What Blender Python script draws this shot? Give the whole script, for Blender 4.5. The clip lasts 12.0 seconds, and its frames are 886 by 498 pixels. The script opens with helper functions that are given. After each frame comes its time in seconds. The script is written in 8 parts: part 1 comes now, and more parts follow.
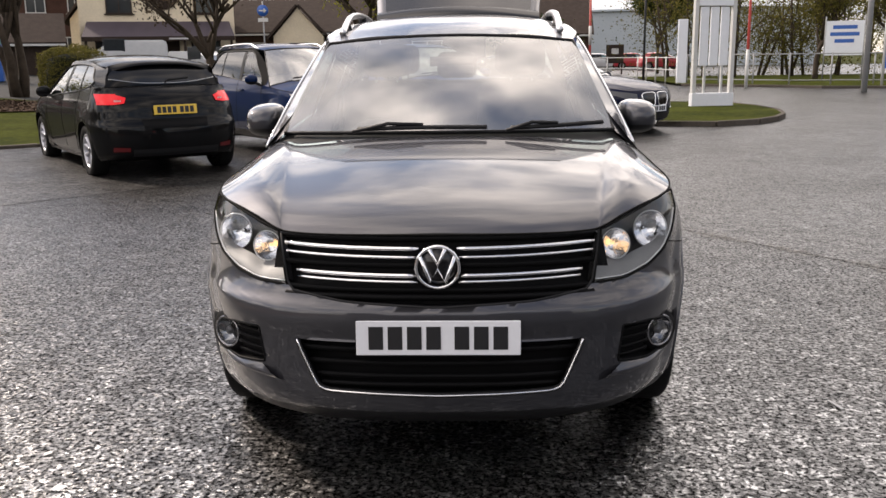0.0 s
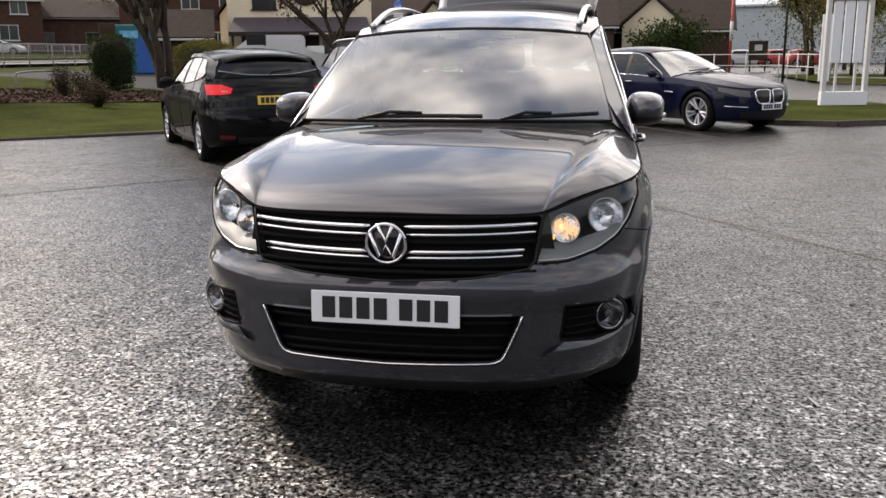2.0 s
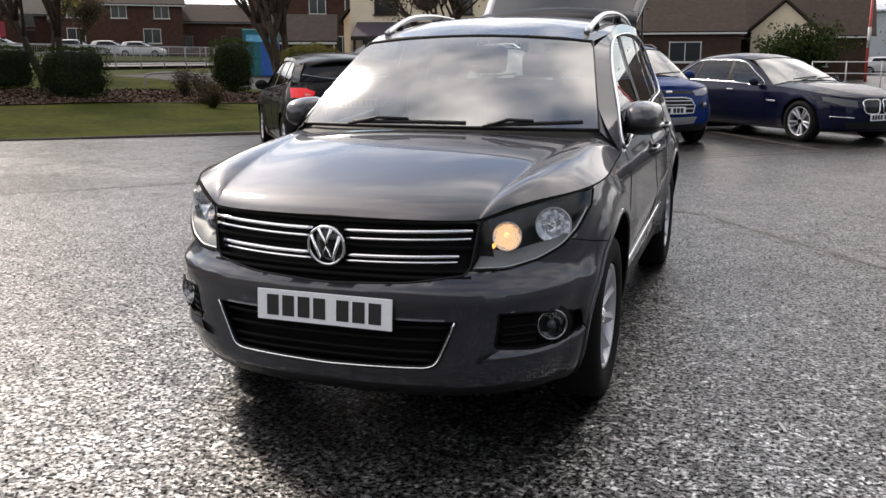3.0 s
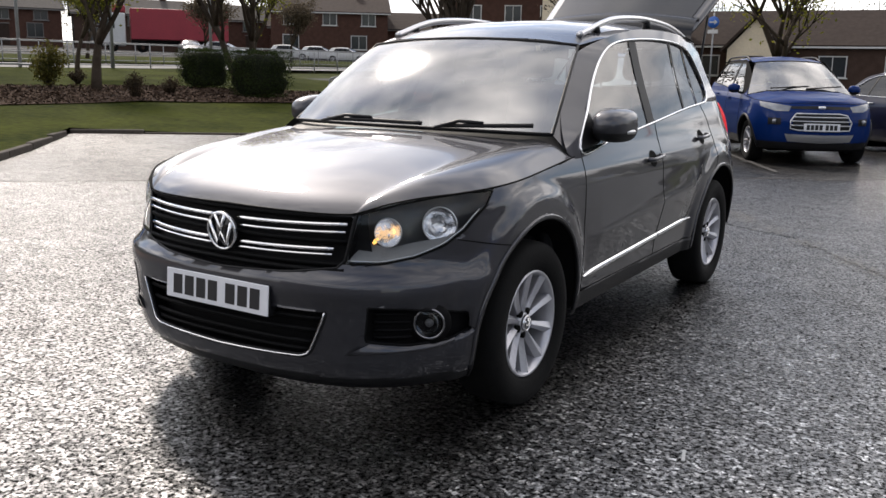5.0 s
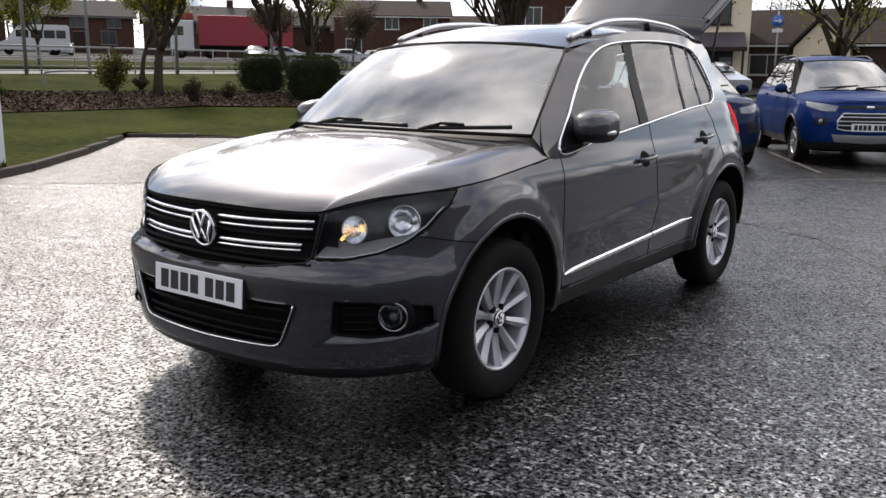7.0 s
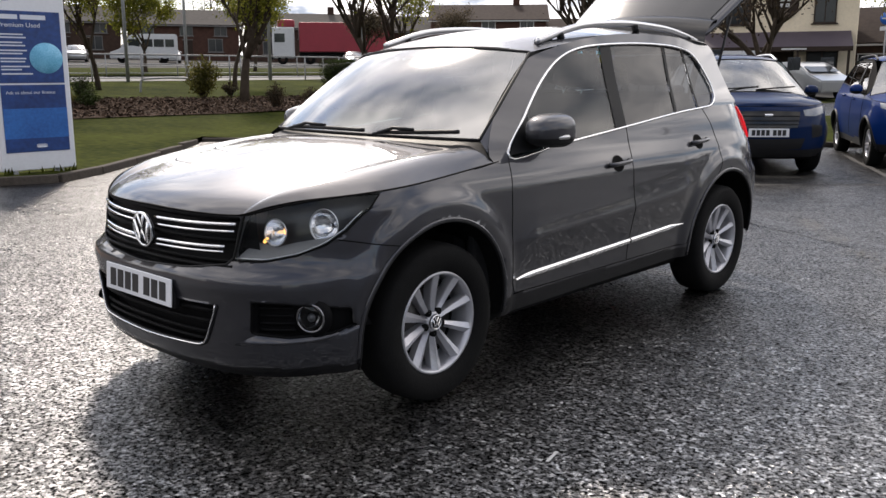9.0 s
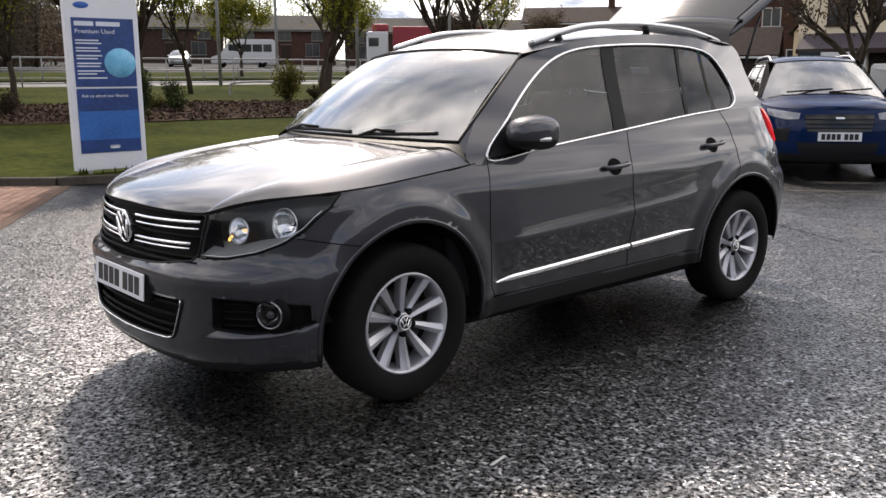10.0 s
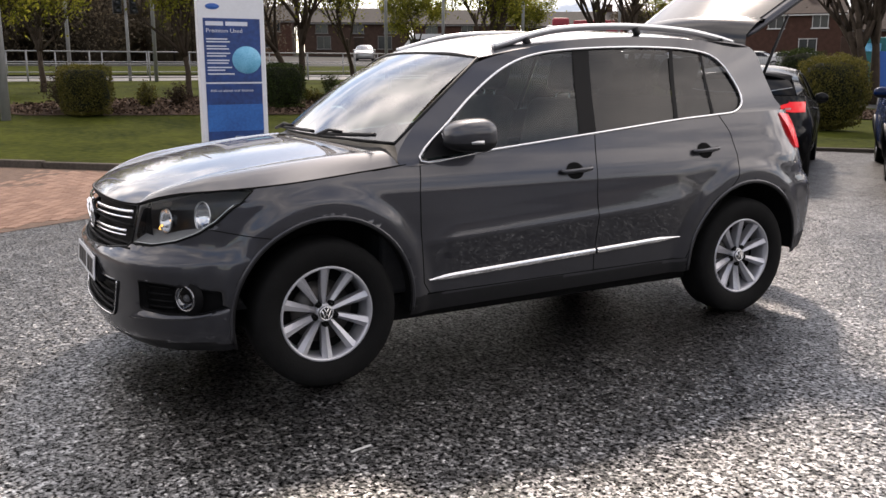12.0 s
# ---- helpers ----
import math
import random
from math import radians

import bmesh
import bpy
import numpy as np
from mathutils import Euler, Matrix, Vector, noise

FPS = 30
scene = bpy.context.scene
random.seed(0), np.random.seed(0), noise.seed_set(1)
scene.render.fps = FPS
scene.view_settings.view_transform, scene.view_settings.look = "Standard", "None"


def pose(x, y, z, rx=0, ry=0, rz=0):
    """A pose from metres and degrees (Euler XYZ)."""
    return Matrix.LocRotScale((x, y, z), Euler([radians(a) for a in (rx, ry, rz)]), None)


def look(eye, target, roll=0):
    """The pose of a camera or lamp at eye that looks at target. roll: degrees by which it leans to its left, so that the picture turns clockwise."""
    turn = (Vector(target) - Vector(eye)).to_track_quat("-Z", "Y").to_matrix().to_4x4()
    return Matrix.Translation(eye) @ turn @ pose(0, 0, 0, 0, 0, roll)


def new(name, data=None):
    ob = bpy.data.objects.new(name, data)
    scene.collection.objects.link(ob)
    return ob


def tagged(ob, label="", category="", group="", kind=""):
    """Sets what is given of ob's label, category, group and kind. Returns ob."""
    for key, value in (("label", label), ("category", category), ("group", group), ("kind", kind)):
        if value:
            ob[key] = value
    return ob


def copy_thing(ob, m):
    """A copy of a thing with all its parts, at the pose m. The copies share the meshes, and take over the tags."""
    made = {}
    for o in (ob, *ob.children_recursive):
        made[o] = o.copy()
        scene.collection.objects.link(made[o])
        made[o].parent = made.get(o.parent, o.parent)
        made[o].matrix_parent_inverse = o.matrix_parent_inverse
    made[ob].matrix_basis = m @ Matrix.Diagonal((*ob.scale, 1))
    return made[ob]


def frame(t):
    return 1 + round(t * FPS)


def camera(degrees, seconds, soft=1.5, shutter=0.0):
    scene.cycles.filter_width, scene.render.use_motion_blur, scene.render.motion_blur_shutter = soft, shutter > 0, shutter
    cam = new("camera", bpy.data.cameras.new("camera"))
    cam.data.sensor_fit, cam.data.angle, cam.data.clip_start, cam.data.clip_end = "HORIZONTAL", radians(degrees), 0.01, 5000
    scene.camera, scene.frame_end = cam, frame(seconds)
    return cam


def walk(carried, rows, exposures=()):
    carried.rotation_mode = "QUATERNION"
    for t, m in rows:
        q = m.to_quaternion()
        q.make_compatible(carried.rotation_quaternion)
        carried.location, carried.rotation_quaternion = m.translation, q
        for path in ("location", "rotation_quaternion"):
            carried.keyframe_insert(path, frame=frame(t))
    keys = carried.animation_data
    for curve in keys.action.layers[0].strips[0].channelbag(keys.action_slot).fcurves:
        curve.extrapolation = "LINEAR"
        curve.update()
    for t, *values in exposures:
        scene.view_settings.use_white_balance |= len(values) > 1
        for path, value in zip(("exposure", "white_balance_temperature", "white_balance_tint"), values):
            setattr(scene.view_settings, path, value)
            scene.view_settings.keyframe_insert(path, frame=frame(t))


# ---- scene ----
cam = camera(53.2, 12.0)
PATH = [
    (0, (0.123, -2.649, 1.389), (0.047, -0.697, 0.964), -0.8),
    (0.5, (0.133, -2.798, 1.405), (0.042, -0.844, 0.991), -1.2),
    (1, (0.273, -2.858, 1.403), (0.116, -0.907, 0.993), -1.4),
    (1.5, (0.524, -2.861, 1.389), (0.252, -0.923, 0.973), -1.2),
    (2, (0.756, -2.784, 1.367), (0.378, -0.868, 0.936), -0.5),
    (2.5, (1.032, -2.73, 1.379), (0.529, -0.842, 0.953), 0.0),
    (3, (1.372, -2.66, 1.375), (0.73, -0.813, 0.955), -0.1),
    (5, (2.375, -2.221, 1.344), (1.338, -0.559, 0.941), 1.1),
    (5.5, (2.545, -2.155, 1.359), (1.447, -0.532, 0.96), 0.9),
    (6, (2.668, -2.137, 1.361), (1.534, -0.54, 0.96), 0.5),
    (6.5, (2.72, -2.142, 1.352), (1.571, -0.554, 0.954), 0.4),
    (7, (2.75, -2.125, 1.354), (1.593, -0.544, 0.955), 0.5),
    (9, (3.294, -1.714, 1.363), (1.961, -0.275, 0.971), -0.1),
    (9.5, (3.485, -1.539, 1.336), (2.082, -0.167, 0.95), -0.2),
    (10, (3.664, -1.348, 1.355), (2.182, -0.061, 0.971), -0.3),
    (10.5, (3.924, -1.153, 1.355), (2.372, 0.052, 0.981), -0.3),
    (11, (4.083, -0.946, 1.342), (2.482, 0.192, 0.965), -0.5),
    (11.5, (4.215, -0.731, 1.381), (2.56, 0.321, 0.987), -0.3),
    (12, (4.428, -0.499, 1.397), (2.713, 0.451, 1.001), -0.1),
]
walk(cam, [(t, look(eye, target, roll)) for t, eye, target, roll in PATH], exposures=[(0, 2.12, 6950, 14), (1.5, 2.06, 6850, 13), (3, 1.86, 6600, 11), (7, 1.84, 6420, 11), (9.5, 1.96, 6540, 12), (12, 2.14, 6760, 14)])

# ---- light ----
CLOUD_TURN = 90
SUN_DIR = Vector((-0.95, 0.65, 0.95)).normalized()
world = bpy.data.worlds.new("sky")
scene.world = world
world.use_nodes = True
wn = world.node_tree
wn.nodes.clear()


def wnode(kind, **values):
    n = wn.nodes.new(kind)
    for key, value in values.items():
        n.inputs[key].default_value = value
    return n


def wmath(op, a, b=None):
    n = wn.nodes.new("ShaderNodeMath")
    n.operation = op
    for i, v in enumerate((a, b)):
        if v is None:
            continue
        if isinstance(v, (int, float)):
            n.inputs[i].default_value = v
        else:
            wn.links.new(v, n.inputs[i])
    return n.outputs[0]


sky = wn.nodes.new("ShaderNodeTexSky")
sky.sky_type = "NISHITA"
sky.sun_disc = False
sky.sun_elevation = math.asin(SUN_DIR.z)
sky.sun_rotation = math.atan2(SUN_DIR.x, SUN_DIR.y)
sky.dust_density = 0.6
wcoord = wn.nodes.new("ShaderNodeTexCoord")
wsep = wn.nodes.new("ShaderNodeSeparateXYZ")
wn.links.new(wcoord.outputs["Generated"], wsep.inputs[0])
lift = wmath("ADD", wmath("MAXIMUM", wsep.outputs[2], 0.0), 0.22)
wcomb = wn.nodes.new("ShaderNodeCombineXYZ")
wn.links.new(wmath("DIVIDE", wsep.outputs[0], lift), wcomb.inputs[0])
wn.links.new(wmath("DIVIDE", wsep.outputs[1], lift), wcomb.inputs[1])
drift = wn.nodes.new("ShaderNodeVectorRotate")
drift.rotation_type = "Z_AXIS"
drift.inputs["Angle"].default_value = radians(CLOUD_TURN)
wn.links.new(wcomb.outputs[0], drift.inputs["Vector"])
cloud_noise = wnode("ShaderNodeTexNoise", Scale=1.15, Detail=7.0, Roughness=0.55, Distortion=0.5)
wn.links.new(drift.outputs[0], cloud_noise.inputs["Vector"])
cover = wn.nodes.new("ShaderNodeValToRGB")
cover.color_ramp.elements[0].position = 0.36
cover.color_ramp.elements[1].position = 0.54
wn.links.new(cloud_noise.outputs["Fac"], cover.inputs["Fac"])
shade_noise = wnode("ShaderNodeTexNoise", Scale=2.6, Detail=5.0, Roughness=0.6)
wn.links.new(drift.outputs[0], shade_noise.inputs["Vector"])
cloud_col = wn.nodes.new("ShaderNodeValToRGB")
cloud_col.color_ramp.elements[0].position = 0.33
cloud_col.color_ramp.elements[0].color = (4.2, 4.7, 5.6, 1)
cloud_col.color_ramp.elements[1].position = 0.68
cloud_col.color_ramp.elements[1].color = (26.5, 25.0, 23.8, 1)
wn.links.new(shade_noise.outputs["Fac"], cloud_col.inputs["Fac"])
# clouds glow towards the sun
dot = wn.nodes.new("ShaderNodeVectorMath")
dot.operation = "DOT_PRODUCT"
wn.links.new(wcoord.outputs["Generated"], dot.inputs[0])
dot.inputs[1].default_value = SUN_DIR
aureole = wmath("ADD", wmath("MULTIPLY", wmath("POWER", wmath("MULTIPLY", wmath("ADD", dot.outputs["Value"], 1.0), 0.5), 1.15), 0.92), 0.20)
# thin haze at the horizon, bright banks above it, dimmer overhead
height = wn.nodes.new("ShaderNodeValToRGB")
height.color_ramp.interpolation = "EASE"
for at, level in ((0.0, 0.66), (0.16, 0.96), (0.34, 0.92), (0.75, 0.62)):
    stop = height.color_ramp.elements[0] if at == 0 else height.color_ramp.elements[-1] if at == 0.75 else height.color_ramp.elements.new(at)
    stop.position, stop.color = at, (level, level, level, 1)
wn.links.new(wsep.outputs[2], height.inputs["Fac"])
aureole = wmath("MULTIPLY", wmath("MINIMUM", aureole, 0.94), height.outputs["Color"])
glow = wn.nodes.new("ShaderNodeVectorMath")
glow.operation = "SCALE"
wn.links.new(cloud_col.outputs["Color"], glow.inputs[0])
wn.links.new(aureole, glow.inputs["Scale"])
wmix = wn.nodes.new("ShaderNodeMix")
wmix.data_type = "RGBA"
wn.links.new(cover.outputs["Color"], wmix.inputs["Factor"])
wn.links.new(sky.outputs[0], wmix.inputs["A"])
wn.links.new(glow.outputs[0], wmix.inputs["B"])
back = wn.nodes.new("ShaderNodeBackground")
back.inputs["Strength"].default_value = 0.050
wn.links.new(wmix.outputs["Result"], back.inputs["Color"])
wout = wn.nodes.new("ShaderNodeOutputWorld")
wn.links.new(back.outputs[0], wout.inputs[0])

sun_data = bpy.data.lights.new("sun", "SUN")
sun_data.energy = 0.95
sun_data.angle = radians(6.5)
sun_data.color = (1.0, 0.895, 0.785)
sun = new("sun", sun_data)
sun.matrix_world = look((0, 0, 30), Vector((0, 0, 30)) - SUN_DIR)


# ---- materials ----
def pbr(name, col, rough=0.5, metal=0.0, vary=0.12, scale=6.0, bump=0.0, bump_scale=60.0, coat=0.0, col2=None,
        rough_vary=0.0, spec=0.5, per_object=0.0, island=0.0, emit=None, emit_strength=0.0, flake=0.0):
    """A surface with variation at two scales, a fine relief and, if asked, a shift from piece to piece."""
    m = bpy.data.materials.new(name)
    m.use_nodes = True
    nt = m.node_tree
    b = nt.nodes["Principled BSDF"]
    b.inputs["Roughness"].default_value = rough
    b.inputs["Metallic"].default_value = metal
    b.inputs["Specular IOR Level"].default_value = spec * (0.3 if rough >= 0.8 else 1.0)
    b.inputs["Coat Weight"].default_value = coat
    b.inputs["Coat Roughness"].default_value = 0.05
    b.inputs["Coat IOR"].default_value = 1.5
    tc = nt.nodes.new("ShaderNodeTexCoord")
    big = nt.nodes.new("ShaderNodeTexNoise")
    big.inputs["Scale"].default_value = scale
    big.inputs["Detail"].default_value = 4
    nt.links.new(tc.outputs["Object"], big.inputs["Vector"])
    fine = nt.nodes.new("ShaderNodeTexNoise")
    fine.inputs["Scale"].default_value = scale * 11
    fine.inputs["Detail"].default_value = 6
    nt.links.new(tc.outputs["Object"], fine.inputs["Vector"])
    add = nt.nodes.new("ShaderNodeMath")
    add.operation = "ADD"
    nt.links.new(big.outputs["Fac"], add.inputs[0])
    nt.links.new(fine.outputs["Fac"], add.inputs[1])
    fac = add.outputs[0]
    for source, weight in (("ShaderNodeObjectInfo", per_object), ("ShaderNodeNewGeometry", island)):
        if weight:
            info = nt.nodes.new(source)
            mul = nt.nodes.new("ShaderNodeMath")
            mul.operation = "MULTIPLY_ADD"
            nt.links.new(info.outputs["Random" if weight is per_object else "Random Per Island"], mul.inputs[0])
            mul.inputs[1].default_value = weight
            nt.links.new(fac, mul.inputs[2])
            off = nt.nodes.new("ShaderNodeMath")
            off.operation = "SUBTRACT"
            nt.links.new(mul.outputs[0], off.inputs[0])
            off.inputs[1].default_value = weight * 0.5
            fac = off.outputs[0]
    ramp = nt.nodes.new("ShaderNodeMapRange")
    ramp.inputs["From Min"].default_value = 0.65
    ramp.inputs["From Max"].default_value = 1.35
    nt.links.new(fac, ramp.inputs["Value"])
    mix = nt.nodes.new("ShaderNodeMix")
    mix.data_type = "RGBA"
    lo = [c * (1 - vary) for c in col]
    hi = list(col2) if col2 else [min(1, c * (1 + vary)) for c in col]
    mix.inputs["A"].default_value = (*lo, 1)
    mix.inputs["B"].default_value = (*hi, 1)
    nt.links.new(ramp.outputs["Result"], mix.inputs["Factor"])
    nt.links.new(mix.outputs["Result"], b.inputs["Base Color"])
    if rough_vary:
        rr = nt.nodes.new("ShaderNodeMapRange")
        rr.inputs["From Min"].default_value = 0.3
        rr.inputs["From Max"].default_value = 0.7
        rr.inputs["To Min"].default_value = max(0.02, rough - rough_vary)
        rr.inputs["To Max"].default_value = min(1, rough + rough_vary)
        nt.links.new(big.outputs["Fac"], rr.inputs["Value"])
        nt.links.new(rr.outputs["Result"], b.inputs["Roughness"])
    if bump or flake:
        bn = nt.nodes.new("ShaderNodeTexNoise")
        bn.inputs["Scale"].default_value = bump_scale
        bn.inputs["Detail"].default_value = 5
        nt.links.new(tc.outputs["Object"], bn.inputs["Vector"])
        bp = nt.nodes.new("ShaderNodeBump")
        bp.inputs["Strength"].default_value = bump
        bp.inputs["Distance"].default_value = 0.01
        nt.links.new(bn.outputs["Fac"], bp.inputs["Height"])
        nt.links.new(bp.outputs["Normal"], b.inputs["Normal"])
    if emit:
        b.inputs["Emission Color"].default_value = (*emit, 1)
        b.inputs["Emission Strength"].default_value = emit_strength
    return m


def leafy(name, lo, hi, glow=0.45):
    """Leaves: matt, different from leaf to leaf, and letting light through."""
    m = pbr(name, lo, 0.7, vary=0.3, scale=2.0, col2=hi, island=0.6, spec=0.15)
    nt = m.node_tree
    b = nt.nodes["Principled BSDF"]
    tr = nt.nodes.new("ShaderNodeBsdfTranslucent")
    nt.links.new(b.inputs["Base Color"].links[0].from_socket, tr.inputs["Color"])
    mx = nt.nodes.new("ShaderNodeMixShader")
    mx.inputs[0].default_value = glow
    nt.links.new(b.outputs[0], mx.inputs[1])
    nt.links.new(tr.outputs[0], mx.inputs[2])
    nt.links.new(mx.outputs[0], nt.nodes["Material Output"].inputs["Surface"])
    return m


def glass(name, tint, facing=0.06, rough=0.0):
    """A thin tinted pane: see-through, with a mirror gloss that grows from facing (looking straight on) to full at a grazing look."""
    m = bpy.data.materials.new(name)
    m.use_nodes = True
    nt = m.node_tree
    nt.nodes.clear()
    out = nt.nodes.new("ShaderNodeOutputMaterial")
    tr = nt.nodes.new("ShaderNodeBsdfTransparent")
    tr.inputs["Color"].default_value = (*tint, 1)
    gl = nt.nodes.new("ShaderNodeBsdfGlossy")
    gl.inputs["Roughness"].default_value = rough
    lw = nt.nodes.new("ShaderNodeLayerWeight")
    lw.inputs["Blend"].default_value = 0.5
    power = nt.nodes.new("ShaderNodeMath")
    power.operation = "POWER"
    power.inputs[1].default_value = 4.5
    nt.links.new(lw.outputs["Facing"], power.inputs[0])
    gain = nt.nodes.new("ShaderNodeMath")
    gain.operation = "MULTIPLY_ADD"
    gain.inputs[1].default_value = 1 - facing
    gain.inputs[2].default_value = facing
    nt.links.new(power.outputs[0], gain.inputs[0])
    mx = nt.nodes.new("ShaderNodeMixShader")
    nt.links.new(gain.outputs[0], mx.inputs[0])
    nt.links.new(tr.outputs[0], mx.inputs[1])
    nt.links.new(gl.outputs[0], mx.inputs[2])
    nt.links.new(mx.outputs[0], out.inputs[0])
    return m


def asphalt_material(worn=False, dull=False):
    """Wet, coarse, worn chippings: dark binder, paler stones, damp patches with more gloss."""
    m = bpy.data.materials.new("worn_asphalt" if worn else "dull_asphalt" if dull else "wet_asphalt")
    m.use_nodes = True
    nt = m.node_tree
    b = nt.nodes["Principled BSDF"]
    tc = nt.nodes.new("ShaderNodeTexCoord")

    def noise_at(scale, detail=4.0, rough=0.55):
        n = nt.nodes.new("ShaderNodeTexNoise")
        n.inputs["Scale"].default_value = scale
        n.inputs["Detail"].default_value = detail
        n.inputs["Roughness"].default_value = rough
        nt.links.new(tc.outputs["Object"], n.inputs["Vector"])
        return n.outputs["Fac"]

    def remap(v, a, bb, c, d):
        n = nt.nodes.new("ShaderNodeMapRange")
        for key, value in (("From Min", a), ("From Max", bb), ("To Min", c), ("To Max", d)):
            n.inputs[key].default_value = value
        nt.links.new(v, n.inputs["Value"])
        return n.outputs["Result"]

    def calc(op, a, bb):
        n = nt.nodes.new("ShaderNodeMath")
        n.operation = op
        for i, v in enumerate((a, bb)):
            if isinstance(v, (int, float)):
                n.inputs[i].default_value = v
            else:
                nt.links.new(v, n.inputs[i])
        return n.outputs[0]

    def stones(scale):
        v = nt.nodes.new("ShaderNodeTexVoronoi")
        v.inputs["Scale"].default_value = scale
        nt.links.new(tc.outputs["Object"], v.inputs["Vector"])
        sp = nt.nodes.new("ShaderNodeSeparateColor")
        nt.links.new(v.outputs["Color"], sp.inputs[0])
        return v, sp

    vor, tone = stones(105 if worn else 72)
    big_vor, big_tone = stones(42)
    clump = remap(noise_at(34, 5, 0.7), 0.38, 0.62, 0.0, 1.0)
    # binder-filled gaps between the chippings stay dark and dull
    proud = remap(noise_at(90 if worn else 57, 3, 0.7), 0.42 if worn else 0.44, 0.485 if worn else 0.515, 0.0, 1.0)
    ramp = nt.nodes.new("ShaderNodeValToRGB")
    cr = ramp.color_ramp
    cr.elements[0].position, cr.elements[0].color = 0.30, (0.002, 0.0019, 0.0018, 1)
    cr.elements[1].position, cr.elements[1].color = 1.0, (0.12, 0.111, 0.103, 1)
    e = cr.elements.new(0.50)
    e.color = (0.005, 0.0047, 0.0044, 1)
    e = cr.elements.new(0.66)
    e.color = (0.012, 0.011, 0.0102, 1)
    e = cr.elements.new(0.85)
    e.color = (0.034, 0.0312, 0.029, 1)
    pick = calc("ADD", calc("MULTIPLY", tone.outputs[0], 0.62), calc("ADD", calc("MULTIPLY", clump, 0.26), calc("MULTIPLY", big_tone.outputs[1], 0.14)))
    nt.links.new(pick, ramp.inputs["Fac"])
    patch_noise = noise_at(0.33, 6, 0.6)
    mottle = noise_at(24, 3, 0.7)
    broad = noise_at(5.5, 5, 0.75)
    mix2 = nt.nodes.new("ShaderNodeMix")
    mix2.data_type = "RGBA"
    mix2.blend_type = "MULTIPLY"
    mix2.inputs["Factor"].default_value = 1.0
    nt.links.new(ramp.outputs["Color"], mix2.inputs["A"])
    shade = nt.nodes.new("ShaderNodeCombineColor")
    for i in range(3):
        nt.links.new(calc("MULTIPLY", calc("MULTIPLY", calc("MULTIPLY", remap(patch_noise, 0.32, 0.68, 0.55, 1.20), remap(broad, 0.34, 0.66, 0.70, 1.30)), remap(mottle, 0.36, 0.64, 0.45, 1.7)), remap(proud, 0.0, 1.0, 0.02, 1.2 if worn or dull else 0.9)), shade.inputs[i])
    nt.links.new(shade.outputs[0], mix2.inputs["B"])
    nt.links.new(mix2.outputs["Result"], b.inputs["Base Color"])
    damp = noise_at(0.7, 6, 0.6)
    b.inputs["IOR"].default_value = 1.62
    # rough chippings hide one another's gloss at a skimming look
    weight = nt.nodes.new("ShaderNodeLayerWeight")
    weight.inputs["Blend"].default_value = 0.5
    skim = remap(weight.outputs["Facing"], 0.55, 0.95, 0.0, 1.0)
    nt.links.new(calc("ADD", remap(damp, 0.3, 0.7, 0.30 if worn else 0.26 if dull else 0.24, 0.42 if worn else 0.36 if dull else 0.33), calc("MULTIPLY", tone.outputs[1], 0.10)), b.inputs["Roughness"])
    nt.links.new(calc("MULTIPLY", calc("MULTIPLY", calc("MULTIPLY", remap(tone.outputs[2], 0.0, 1.0, 0.1, 1.9), remap(proud, 0.0, 1.0, 0.20 if worn else 0.12 if dull else 0.02, 1.5 if worn else 2.1 if dull else 2.3)), remap(skim, 0.0, 1.0, 0.8 if worn else 1.0, 0.17 if worn else 0.26)), calc("MULTIPLY", remap(mottle, 0.40, 0.60, 0.25, 1.8), calc("MULTIPLY", remap(broad, 0.38, 0.62, 0.5, 1.5), remap(patch_noise, 0.36, 0.62, 1.1, 0.65)))), b.inputs["Specular IOR Level"])
    # each wet chipping leans its own way, so it glints on its own
    geo = nt.nodes.new("ShaderNodeNewGeometry")
    lean = nt.nodes.new("ShaderNodeVectorMath")
    lean.operation = "MULTIPLY_ADD"
    nt.links.new(vor.outputs["Color"], lean.inputs[0])
    lean.inputs[1].default_value = (0.26, 0.26, 0.0)
    lean.inputs[2].default_value = (-0.13, -0.13, 0.0)
    tilt = nt.nodes.new("ShaderNodeVectorMath")
    nt.links.new(lean.outputs[0], tilt.inputs[0])
    nt.links.new(geo.outputs["Normal"], tilt.inputs[1])
    unit = nt.nodes.new("ShaderNodeVectorMath")
    unit.operation = "NORMALIZE"
    nt.links.new(tilt.outputs[0], unit.inputs[0])
    bp = nt.nodes.new("ShaderNodeBump")
    bp.inputs["Strength"].default_value = 0.27
    bp.inputs["Distance"].default_value = 0.012
    nt.links.new(clump, bp.inputs["Height"])
    nt.links.new(unit.outputs[0], bp.inputs["Normal"])
    nt.links.new(bp.outputs["Normal"], b.inputs["Normal"])
    return m


ASPHALT = asphalt_material()
PAINT_GREY = pbr("grey_metallic_paint", (0.052, 0.0525, 0.061), 0.50, 0.85, vary=0.04, scale=3, coat=1.0, spec=0.10)
PAINT_GREY.node_tree.nodes["Principled BSDF"].inputs["Coat IOR"].default_value = 1.52
PAINT_GREY.node_tree.nodes["Principled BSDF"].inputs["Coat Roughness"].default_value = 0.03
PAINT_BLACK = pbr("black_paint", (0.0022, 0.0022, 0.0026), 0.6, 0.0, vary=0.05, coat=0.4, spec=0.05)
PAINT_NAVY = pbr("navy_paint", (0.003, 0.0045, 0.022), 0.6, 0.0, vary=0.05, coat=0.5, spec=0.05)
